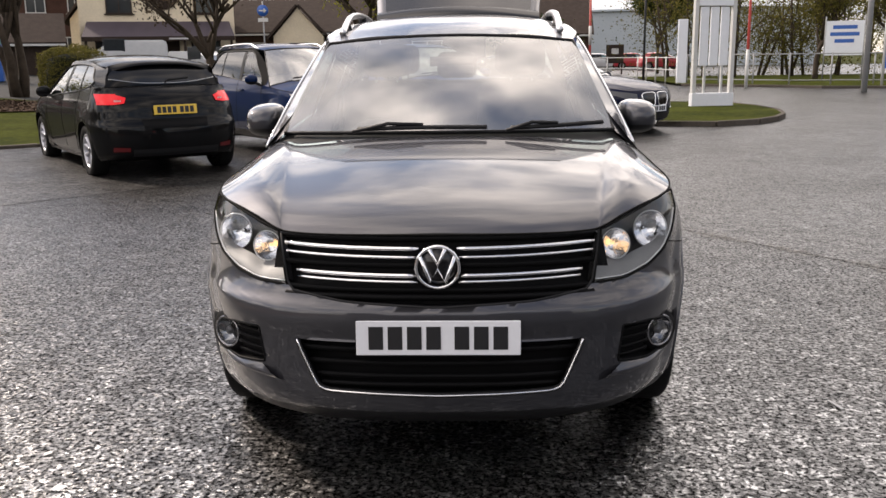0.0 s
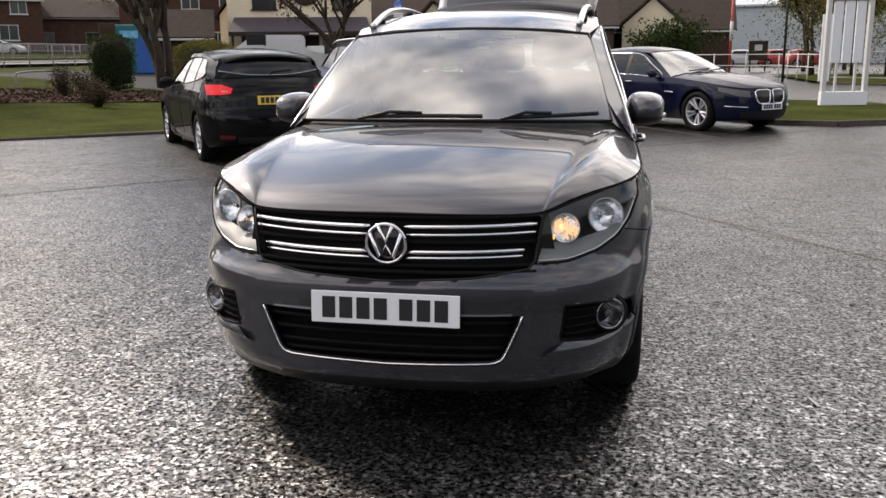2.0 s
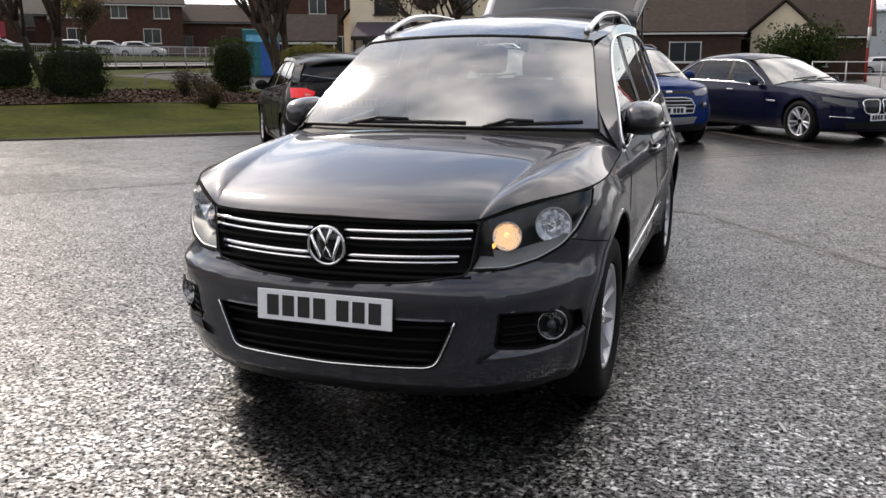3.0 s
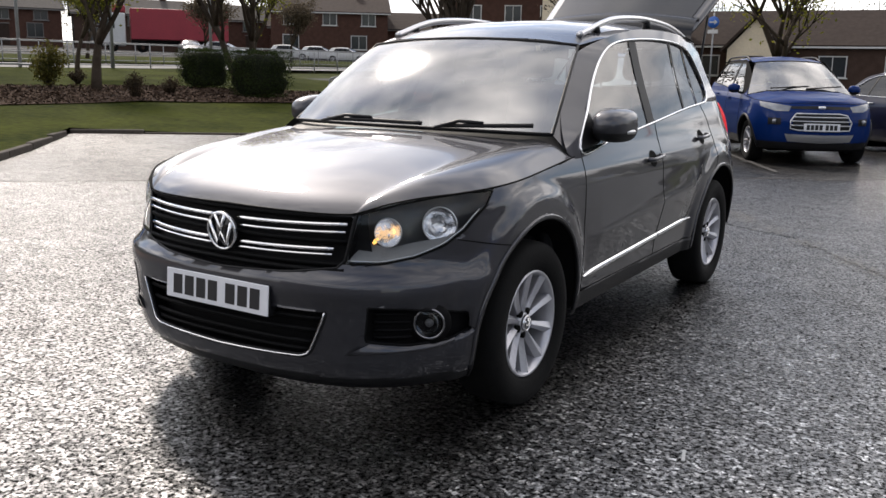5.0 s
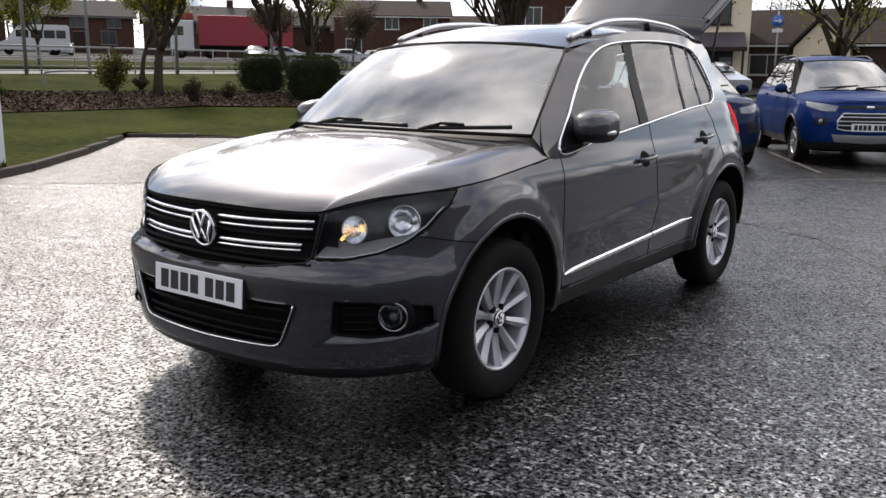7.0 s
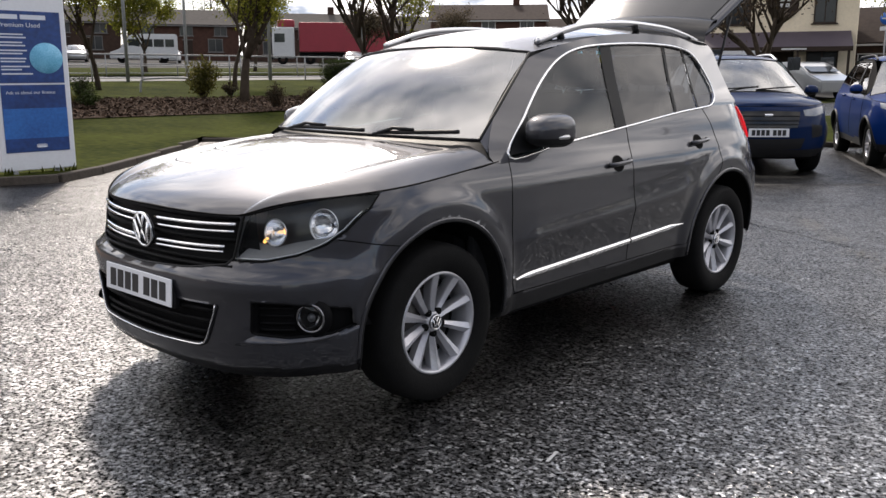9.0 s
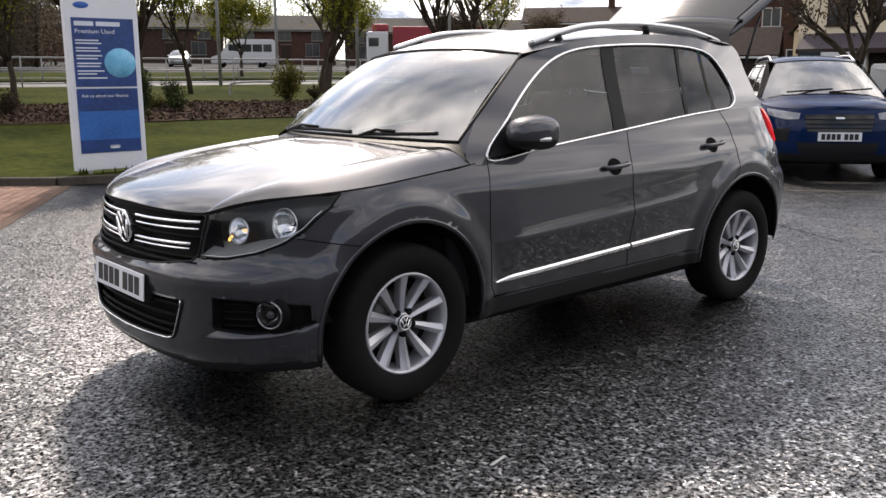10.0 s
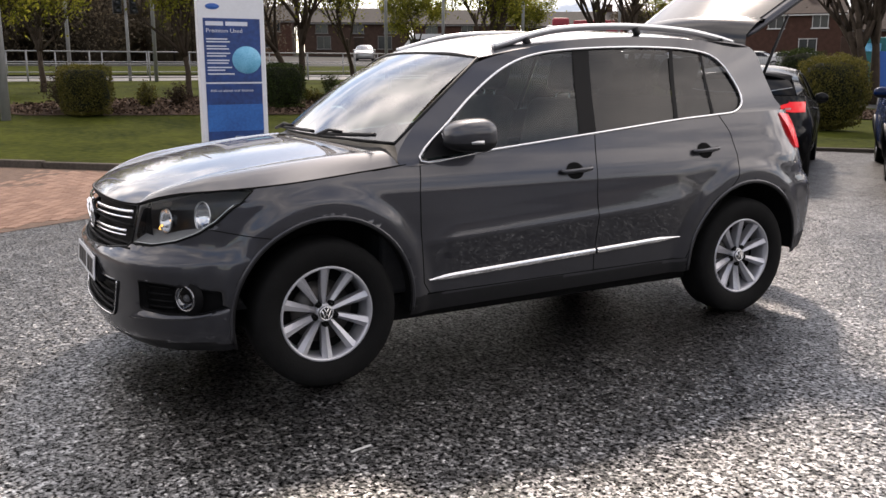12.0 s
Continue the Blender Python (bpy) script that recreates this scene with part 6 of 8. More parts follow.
BLUE_DEEP = pbr("deep_blue_print", (0.010, 0.030, 0.13), 0.35, vary=0.15, scale=1.2, col2=(0.02, 0.07, 0.26))
BLUE_MID = pbr("mid_blue_print", (0.02, 0.10, 0.36), 0.35, vary=0.25, scale=2.0, col2=(0.03, 0.16, 0.50))
BLUE_LIGHT = pbr("sky_blue_print", (0.08, 0.42, 0.72), 0.35, vary=0.3, scale=5.0, col2=(0.25, 0.62, 0.85))
PRINT_WHITE = pbr("white_print", (0.62, 0.66, 0.74), 0.45, vary=0.05)
TEAL = pbr("teal_panel", (0.01, 0.13, 0.14), 0.5, vary=0.2)
RED_SHEET = pbr("red_lorry_sheet", (0.26, 0.02, 0.035), 0.5, vary=0.15, scale=0.8)
SIGN_BLUE = pbr("road_sign_blue", (0.02, 0.10, 0.38), 0.4)
POLE_RED = pbr("red_pole", (0.40, 0.05, 0.04), 0.5, vary=0.1)


BLOCKS = pbr("red_paving_block", (0.18, 0.102, 0.072), 0.8, vary=0.2, scale=5, bump=0.3, bump_scale=60, col2=(0.25, 0.155, 0.115), per_object=0.5, island=0.0)
BLOCKS_FAR = pbr("red_paving_block_far", (0.18, 0.102, 0.072), 0.8, vary=0.2, scale=5, bump=0.3, bump_scale=60, col2=(0.25, 0.155, 0.115), island=0.5)
JOINT = pbr("sand_joint", (0.11, 0.075, 0.058), 0.95, vary=0.3, scale=8, bump=0.3, bump_scale=80)


def field(name, poly, z, material, label, cat, step=1.0, crown=0.0, kind="structure", lumps=0.0):
    """A sheet over the outline poly that follows the land, z above it."""
    bm = bmesh.new()
    face = bm.faces.new([bm.verts.new((x, y, 0)) for x, y in poly])
    if step:
        xs, ys = [p[0] for p in poly], [p[1] for p in poly]
        for axis, lo, hi in ((0, min(xs), max(xs)), (1, min(ys), max(ys))):
            k = lo + step
            while k < hi:
                co = (k, 0, 0) if axis == 0 else (0, k, 0)
                no = (1, 0, 0) if axis == 0 else (0, 1, 0)
                bmesh.ops.bisect_plane(bm, geom=bm.verts[:] + bm.edges[:] + bm.faces[:], plane_co=co, plane_no=no)
                k += step
    for v in bm.verts:
        v.co.z = rise(v.co.x, v.co.y) + z + (lumps * noise.noise(Vector((v.co.x * 0.45, v.co.y * 0.45, 0.3))) if lumps else 0)
    bmesh.ops.triangulate(bm, faces=[f for f in bm.faces if len(f.verts) > 4])
    ob = part(name, bm, material, None, "", step > 0)
    for p in ob.data.polygons:
        if p.normal.z < 0:
            p.flip()
    return tagged(ob, label, cat, kind=kind)


# the one sheet of land, out to the horizon
nx = [-900, -500, -300, -200, -150] + list(range(-120, -9, 4)) + [-10, 0, 20, 60, 120, 250, 500, 900]
ny = [-900, -400, -200, -100, -50, -20, 0, 20, 40, 60, 80, 100, 130, 200, 400, 900]
tagged(made("ground", [(x, y, rise(x, y) - 0.06) for y in ny for x in nx], grid_faces(len(ny), len(nx)), FIELD), "rough grassland round the car park", "ground", kind="structure")
tagged(made("car_park", [(x, y, 0) for y in range(-48, 97, 6) for x in range(-12, 61, 6)], grid_faces(25, 13), ASPHALT, smooth=False), "wet coarse asphalt with worn chippings", "car park", kind="structure")
field("car_park", [(-24, 24), (-12.2, 18), (-12.2, 60), (-24, 60)], 0.03, FAR_ROAD, "wet asphalt by the inn", "car park", 3.0)

TIP = [(-8.05, 3.55), (-7.85, 3.05), (-8.0, 2.55), (-8.45, 1.95)]
CORNER = (-11.5, 7.55)
LAWN_A = [(-29.0, -19.5)] + [(-29.0, 27.0), (-21, 27.0), (-13.5, 24.0), (-9.0, 24.5), (-4.0, 25.5), (-1.0, 24.5), (4.6, 22.6), (6.6, 21.6), (7.15, 20.0), (7.05, 18.0), (6.6, 16.5), (5.9, 15.4), (5.0, 14.75), (3.9, 14.75), (3.0, 15.6), (1.6, 17.3), (-0.5, 16.6)] \
    + [(-1.9, 15.4), (-4.6, 13.25), (-6.95, 11.45), (-9.3, 9.45), CORNER, (-9.95, 5.75)] + TIP + [(-10.2, 0.1), (-16.0, -5.9)]
field("lawn", LAWN_A, 0.10, LAWN, "damp mown lawn behind a low kerb", "lawn", 1.0, lumps=0.02)
field("mulch_bed", [(-16.9, 1.0), (-15.6, 6.5), (-15.3, 12.2), (-13.6, 16.6), (-11.8, 18.6), (-9.6, 21.0), (-9.2, 23.2), (-13.5, 23.0), (-16.4, 21.0), (-19.6, 16.4), (-20.9, 9.0), (-20.6, 3.0), (-19.0, -0.6)], 0.122, MULCH, "brown bark mulch bed with shrubs", "flower bed", 0.8, lumps=0.05)
field("path", [(-29.2, -30), (-29.2, 75), (-31.0, 75), (-31.0, -30)], 0.12, PAVING, "pale pavement along the road", "pavement", 3.0)
field("road", [(-31.0, -60), (-31.0, 120), (-39.5, 120), (-39.5, -60)], 0.03, ROAD, "wide wet road", "road", 4.0)
field("road", [(-52, -60), (-52, 120), (-100, 120), (-100, -60)], 0.02, FAR_ROAD, "wet side road and yards behind the verge", "road", 6.0)
field("verge", [(-39.5, -60), (-39.5, 120), (-52, 120), (-52, -60)], 0.10, LAWN, "grass verge between the roads", "verge", 4.0)
field("block_paving", [(-4.05, -0.35), (-4.6, 0.62), (-7.9, 2.45), (-8.45, 1.92), (-10.2, 0.08), (-16.0, -5.9), (-16, -30), (-3, -30)], 0.004, JOINT, "red block paving", "paving", 0)


def in_ring(ring, x, y):
    hit = False
    for (x1, y1), (x2, y2) in zip(ring, ring[1:] + ring[:1]):
        if (y1 > y) != (y2 > y) and x < (x2 - x1) * (y - y1) / (y2 - y1) + x1:
            hit = not hit
    return hit


def kerb_run(points, closed=False, h=0.105, w=0.11, length=0.9):
    """Kerb stones end to end along the points."""
    pts = smooth_line([(x, y, 0) for x, y in points], 4, closed)
    run = [pts[0]]
    acc = 0.0
    for a, b in zip(pts, pts[1:]):
        acc += (b - a).length
        if acc >= length:
            run.append(b)
            acc = 0.0
    run.append(pts[-1])
    root = tagged(new("kerb"), "low weathered stone kerb round the lawn", "kerb", kind="structure")
    for a, b in zip(run, run[1:]):
        ln = (b - a).length
        if ln < 0.05:
            continue
        mid = (a + b) / 2
        st = part("kerb_stone", box_bm(ln - 0.012, w, h + 0.05, 0.018, (0, 0, -0.05), 2), KERB, root)
        st.matrix_basis = pose(mid.x, mid.y, rise(mid.x, mid.y) + random.uniform(-0.004, 0.004), 0, 0, math.degrees(math.atan2(b.y - a.y, b.x - a.x)))


kerb_run([(-16.0, -5.9), (-13.0, -2.8), (-10.2, 0.1)] + TIP[::-1] + [(-8.6, 4.2), (-9.95, 5.75), (-11.25, 7.25)])
kerb_run([CORNER, (-9.3, 9.45), (-6.95, 11.45), (-4.6, 13.25), (-1.9, 15.4), (-0.5, 16.6)])
kerb_run([(3.0, 15.6), (3.9, 14.75), (5.0, 14.75), (5.9, 15.4), (6.6, 16.5), (7.05, 18.0), (7.15, 20.0), (6.6, 21.6), (4.6, 22.6)])


def marking(a, b, w=0.1, name="bay_line", label="worn white parking bay line"):
    a, b = Vector((*a, 0)), Vector((*b, 0))
    side = (b - a).cross(Vector((0, 0, 1))).normalized() * w / 2
    n = 12
    v = []
    for k in range(n + 1):
        p = a.lerp(b, k / n)
        v += [p - side * random.uniform(0.7, 1.1) + Vector((0, 0, 0.008)), p + side * random.uniform(0.7, 1.1) + Vector((0, 0, 0.008))]
    tagged(made(name, v, grid_faces(n + 1, 2), LINE_PAINT, smooth=False), label, "road marking", kind="structure")


for a, b in (((-6.9, 10.5), (-4.3, 7.4)), ((-9.0, 8.75), (-6.5, 5.8)), ((-4.4, 12.6), (-1.9, 9.6)), ((-2.2, 14.3), (-0.2, 10.6)), ((0.3, 15.8), (2.4, 12.0)), ((0.4, 9.95), (3.4, 12.6))):
    marking(a, b)
BAY = asphalt_material(True)
field("bay_surface", [(-8.1, 2.45), (-7.3, 3.15), (-5.6, 4.78), (-4.3, 6.15), (-2.9, 7.55), (-0.6, 9.4), (2.0, 11.6), (4.6, 13.9), (4.6, 15.6), (-0.4, 16.9), (-11.7, 7.7), (-10.0, 5.6), (-8.7, 4.2), (-7.9, 3.0)], 0.004, BAY, "smoother worn asphalt of the parking bays", "car park", 0)
marking((-1.5, 8.5), (1.2, 10.9), 0.07)
field("old_surface", [(1.0, 5.5), (2.78, 3.03), (5.4, -0.6), (16.0, -0.6), (30.0, 4.0), (30.0, 20.0), (8.0, 17.0), (4.6, 13.9), (2.0, 11.6), (-0.6, 9.4), (-2.9, 7.55)], 0.003, asphalt_material(dull=True), "older duller asphalt beyond the worn line", "car park", 0)


def worn_line(a, b, w, count, seed):
    """Flecks of white paint left in the chippings along an old line."""
    rng = random.Random(seed)
    a, b = Vector((*a, 0)), Vector((*b, 0))
    along = (b - a).normalized()
    side = along.cross(Vector((0, 0, 1)))
    v, f = [], []
    for k in range(count):
        u = rng.random()
        if noise.noise(Vector((u * 9, seed, 0))) < -0.25 + 0.2 * rng.random():
            continue
        c = a.lerp(b, u) + side * rng.gauss(0, w * 0.36) + Vector((0, 0, 0.0065))
        th, r = rng.uniform(0, 6.28), rng.uniform(0.004, 0.013)
        ring = [c + Vector((math.cos(th + q) * r * rng.uniform(0.6, 1.2), math.sin(th + q) * r * rng.uniform(0.6, 1.2), 0)) for q in (0, 1.3, 2.5, 3.7, 5.0)]
        f.append(tuple(range(len(v), len(v) + 5)))
        v += ring
    tagged(made("bay_line", v, f, LINE_FLECK, smooth=False), "broken flecks of an old white line", "road marking", kind="structure")


worn_line((0.2, 6.6), (2.95, 2.78), 0.17, 1700, 5)
chip = part("paper_scrap", box_bm(0.012, 0.095, 0.004, 0.001, (0, 0, 0)), WHITE_TRIM)
chip.matrix_basis = pose(1.556, 0.739, 0.002, 0, 0, 14)
tagged(chip, "thin white scrap lying on the asphalt", "litter")


# ---- planting ----
def leaves_mesh(name, centres, size, rng, flat=0.0):
    """Small folded leaves at the centres, turned at random."""
    n = len(centres)
    c = np.asarray(centres, float)
    a = rng.normal(size=(n, 3))
    a[:, 2] *= 1 - flat
    a /= np.linalg.norm(a, axis=1)[:, None]
    b = np.cross(a, rng.normal(size=(n, 3)))
    b /= np.linalg.norm(b, axis=1)[:, None]
    s = size * rng.uniform(0.6, 1.3, (n, 1))
    v = np.stack([c - a * s, c + b * s * 0.5, c + a * s, c - b * s * 0.5], 1).reshape(-1, 3)
    return mesh_of(name, v, [(4 * i, 4 * i + 1, 4 * i + 2, 4 * i + 3) for i in range(n)], False)


def shrub(name, label, at, size, material, seed, boxy=0.0, leaf=0.026, count=3500, loose=0.10, twigs=True):
    """A clipped hedge (boxy) with a dark core that stands for its inner shade and a dense uneven skin of leaves, or an
    open shrub of arching stems with leaves along them. size: width, depth, height.
    """
    rng = np.random.default_rng(seed)
    root = tagged(new(name), label, "hedge" if boxy else "shrub")
    root.matrix_basis = pose(at[0], at[1], rise(at[0], at[1]) + 0.10, 0, 0, rng.uniform(0, 90) if not boxy else rng.uniform(-12, 12))
    half = np.array([size[0] / 2, size[1] / 2, size[2] / 2])
    vs, fs = [], []
    if boxy:
        d = rng.normal(size=(count, 3))
        d /= np.linalg.norm(d, axis=1)[:, None]
        m = np.abs(d).max(1)[:, None]
        d = d * (1 - boxy) + d / m * boxy
        r = 1 - np.abs(rng.normal(0, loose, (count, 1))) + 0.05 * (rng.random((count, 1)) > 0.93)
        lump = np.array([0.93 + 0.10 * noise.noise(Vector(q) * 2.1 + Vector((seed, 0, 0))) + 0.06 * noise.noise(Vector(q) * 6.0 + Vector((seed, 4, 0))) for q in d])[:, None]
        pts = d * r * lump * half * 1.08
        taper = 1.0 + 0.07 * pts[:, 2:3] / half[2]
        pts = np.c_[pts[:, :2] * taper, pts[:, 2:] + size[2] / 2]
        # near-black lump: the shade between the leaves, put into colour
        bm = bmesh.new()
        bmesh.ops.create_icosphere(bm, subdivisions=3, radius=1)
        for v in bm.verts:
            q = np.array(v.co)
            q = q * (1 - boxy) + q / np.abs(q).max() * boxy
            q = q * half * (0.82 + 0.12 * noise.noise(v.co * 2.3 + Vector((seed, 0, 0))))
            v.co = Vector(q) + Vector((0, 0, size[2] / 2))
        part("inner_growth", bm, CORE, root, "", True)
        ends = [Vector((half[0] * 0.5 * math.cos(k), half[1] * 0.5 * math.sin(k), size[2] * 0.5)) for k in range(9)]
    else:
        ends, along = [], []
        stems = 34
        for k in range(stems):
            th, lean = rng.uniform(0, 6.28), rng.uniform(0.0, 1.0) ** 0.6
            top = size[2] * rng.uniform(0.62, 1.05) * (1.0 - 0.42 * lean * lean)
            ends.append(Vector((half[0] * lean * math.cos(th), half[1] * lean * math.sin(th), top)))
        for k in range(count):
            e = ends[rng.integers(0, stems)]
            u = rng.uniform(0.25, 1.04)
            bow = Vector((e.x * u ** 0.8, e.y * u ** 0.8, e.z * (1 - max(0.0, 1 - u) ** 1.3)))
            g = rng.normal(0, 0.06 + 0.10 * loose, 3) * size[2]
            along.append((bow.x + g[0], bow.y + g[1], bow.z + g[2] * 0.7))
        pts = np.array(along)
    pts = pts[pts[:, 2] > 0.03]
    put("foliage", leaves_mesh("foliage", pts, leaf, rng), material, root)
    if twigs:
        for tip in ends:
            v, f = tube([(tip.x * 0.08, tip.y * 0.08, -0.05), (tip.x * 0.55, tip.y * 0.55, tip.z * 0.58), tip], [0.012, 0.008, 0.003], 4)
            fs += [tuple(i + len(vs) for i in q) for q in f]
            vs += v
        made("stem", vs, fs, BARK, root)
    return root


def tree(label, at, height, spread, seed, leaf_mat=None, leaf_count=6000, stems=1, trunk=0.13, leaf=0.055, levels=4, fork=0.225, base=None):
    """A tapered trunk, forking limbs and twigs, and a crown of small leaves with gaps."""
    rng = random.Random(seed)
    root = tagged(new("tree"), label, "tree")
    root.matrix_basis = pose(at[0], at[1], (rise(at[0], at[1]) + 0.08) if base is None else base)
    vs, fs, tips = [], [], []

    def limb(p, d, length, r, level):
        pts, rad = [p], [r]
        q, dd = Vector(p), Vector(d)
        n = 4
        for i in range(n):
            dd = (dd + Vector((rng.uniform(-1, 1), rng.uniform(-1, 1), rng.uniform(-0.35, 0.75))) * 0.16).normalized()
            q = q + dd * length / n
            pts.append(q.copy())
            rad.append(r * (1 - 0.5 * (i + 1) / n))
        v, f = tube(pts, rad, 7 if level == 0 else (5 if level < 3 else 3))
        fs.extend(tuple(i + len(vs) for i in g) for g in f)
        vs.extend(v)
        if level >= levels:
            tips.extend(pts[1:])
            return
        if level >= levels - 2:
            tips.extend(pts[2:])
        kids = rng.randint(3, 4) if level else rng.randint(4, 6)
        for k in range(kids):
            u = rng.uniform(0.45, 1.0) if level else rng.uniform(0.7, 1.0)
            o = pts[min(n, max(1, round(u * n)))]
            th = rng.uniform(0, 2 * math.pi)
            out = Vector((math.cos(th), math.sin(th), 0))
            nd = (dd * rng.uniform(0.5, 0.9) + out * rng.uniform(0.45, 0.9) * spread + Vector((0, 0, 0.25))).normalized()
            limb(o, nd, length * rng.uniform(0.66, 0.92), r * rng.uniform(0.42, 0.6), level + 1)

    for s in range(stems):
        th = 2 * math.pi * s / max(1, stems) + rng.uniform(0, 1)
        lean = 0.0 if stems == 1 else 0.28
        limb(Vector((0.12 * math.cos(th) * (stems > 1), 0.12 * math.sin(th) * (stems > 1), -0.1)), Vector((lean * math.cos(th) + rng.uniform(-0.06, 0.06), lean * math.sin(th), 1)).normalized(), height * fork * (1.25 if stems == 1 else 1.5), trunk, 0)
    made("trunk", vs, fs, BARK, root, "dark bare trunk and limbs")
    if leaf_mat and leaf_count:
        g = np.random.default_rng(seed)
        t = np.array([tuple(p) for p in tips])
        leaf_count = int(leaf_count * 1.5)
        c = t[g.integers(0, len(t), leaf_count)] + g.normal(0, 0.20, (leaf_count, 3)) + np.array([0, 0, -0.14])
        put("crown", leaves_mesh("crown", c, leaf, g), leaf_mat, root, "sparse young spring leaves")
    return root


def chips(label, box, count, size, material, seed, inside):
    """Loose chips lying over a bed."""
    rng = np.random.default_rng(seed)
    x = rng.uniform(box[0], box[1], count)
    y = rng.uniform(box[2], box[3], count)
    keep = [(a, b, rise(a, b) + 0.135 + 0.03 * rng.random()) for a, b in zip(x, y) if inside(a, b)]
    ob = put("bark_chips", leaves_mesh("bark_chips", keep, size, rng, 0.6), material)
    tagged(ob, label, "mulch", kind="stuff")


CHIP = pbr("bark_chip", (0.022, 0.014, 0.010), 0.9, vary=0.5, scale=3, col2=(0.15, 0.105, 0.078), island=0.7, spec=0.1)


BED = [(-16.9, 1.0), (-15.6, 6.5), (-15.3, 12.2), (-13.6, 16.6), (-11.8, 18.6), (-9.6, 21.0), (-9.2, 23.2), (-13.5, 23.0), (-16.4, 21.0), (-19.6, 16.4), (-20.9, 9.0), (-20.6, 3.0), (-19.0, -0.6)]
chips("brown bark chips and clods on the bed", (-21, -9, -1, 24), 30000, 0.055, CHIP, 70, lambda x, y: in_ring(BED, x, y))
shrub("clipped_hedge", "clipped box-shaped dark green hedge in the bed", (-18.9, 17.6), (1.25, 1.2, 1.2), LEAF_DARK, 11, 0.95, count=16000, leaf=0.02, loose=0.05)
shrub("clipped_hedge", "clipped box-shaped dark green hedge at the lawn's edge", (-15.7, 16.7), (1.45, 1.3, 1.3), LEAF_DARK, 12, 0.95, count=18000, leaf=0.02, loose=0.05)
shrub("clipped_hedge", "clipped golden-green rounded hedge by the road", (-16.6, 2.2), (1.05, 1.0, 1.10), LEAF_GOLD, 13, 0.7, count=14000, leaf=0.02, loose=0.05)
shrub("clipped_hedge", "clipped dark green hedge behind the sign", (-17.2, 6.9), (1.0, 0.9, 1.12), LEAF_DARK, 14, 0.75, count=13000, leaf=0.02, loose=0.05)
shrub("clipped_hedge", "large dome of clipped green hedge behind the hatchback", (-8.35, 16.1), (1.36, 1.36, 1.62), LEAF_GOLD, 15, 0.35, count=20000, leaf=0.022, loose=0.05)
shrub("clipped_hedge", "clipped upright green hedge by the recycling bank", (-14.6, 22.6), (1.2, 1.15, 1.7), LEAF_DARK, 16, 0.6, count=12000, leaf=0.024, loose=0.06)
shrub("shrub", "loose leafy shrub with dark stems", (-20.0, 13.0), (1.1, 1.0, 1.15), LEAF_GOLD, 21, loose=0.30, count=2600, leaf=0.045)
shrub("shrub", "small round brown-green shrub", (-16.2, 12.8), (0.62, 0.6, 0.68), LEAF_BROWN, 22, count=1600)
shrub("shrub", "low brown shrub in the mulch", (-21.0, 14.6), (0.55, 0.5, 0.45), LEAF_BROWN, 23, count=1200)
shrub("shrub", "brown twiggy shrub in the mulch bed", (-12.6, 18.0), (0.95, 0.9, 0.85), LEAF_BROWN, 24, loose=0.25, count=2200)
shrub("shrub", "brown twiggy shrub in the mulch bed", (-14.3, 19.6), (0.9, 0.9, 0.85), LEAF_BROWN, 25, loose=0.25, count=2200)
shrub("shrub", "reddish open shrub by the hedge", (-18.0, 1.9), (0.95, 0.9, 1.05), LEAF_BROWN, 26, loose=0.3, count=2300)
shrub("shrub", "small green-brown shrub in the bed", (-18.2, 3.8), (0.55, 0.5, 0.62), LEAF_GOLD, 27, loose=0.2, count=1500)
shrub("shrub", "small brown shrub in the mulch bed", (-18.5, 4.6), (0.6, 0.5, 0.62), LEAF_BROWN, 28, loose=0.25, count=1500)
shrub("shrub", "low dark green shrub", (-18.4, 8.7), (1.0, 0.6, 0.42), LEAF_DARK, 29, loose=0.2, count=1800)
shrub("shrub", "low dark green shrub", (-20.2, 9.4), (0.7, 0.6, 0.75), LEAF_DARK, 30, loose=0.2, count=1800)
shrub("shrub", "low green shrub at a tree's foot", (-19.0, 8.3), (0.7, 0.6, 0.42), LEAF_GOLD, 31, loose=0.2, count=1400)
shrub("shrub", "brown-green shrub under the trees", (-21.8, 7.5), (0.8, 0.7, 0.9), LEAF_BROWN, 32, loose=0.25, count=1800)
shrub("shrub", "brown tangled shrub at the bed's end", (-11.6, 16.9), (0.9, 0.9, 0.65), LEAF_BROWN, 33, loose=0.25, count=1800)
shrub("shrub", "dark green shrub at the hedge's foot", (-17.0, 14.6), (0.6, 0.6, 0.5), LEAF_BROWN, 34, loose=0.2, count=1300)

tree("dark slender tree with a few young leaves", (-18.8, 13.6), 6.4, 0.62, 41, LEAF_SPRING, 3600, 1, 0.16)
tree("slender tree with yellow-green young leaves", (-20.5, 5.4), 6.0, 0.6, 42, LEAF_SPRING, 5200, 1, 0.10)
tree("forked tree with yellow-green young leaves", (-20.7, 8.6), 6.2, 0.65, 43, LEAF_SPRING, 4200, 2, 0.13)
tree("twin-stemmed dark tree, nearly bare", (-18.6, 19.0), 6.6, 0.6, 44, LEAF_SPRING, 2600, 2, 0.15)
tree("dark many-stemmed bare tree", (-14.9, 26.4), 7.5, 0.6, 45, LEAF_BROWN, 1200, 3, 0.19)
tree("broad bare tree with upswept limbs", (-7.7, 23.8), 6.8, 0.75, 46, LEAF_BROWN, 1500, 1, 0.20)
tree("broad bare tree with upswept limbs and a few leaves", (-2.8, 23.3), 6.6, 0.8, 47, LEAF_SPRING, 1600, 1, 0.19)
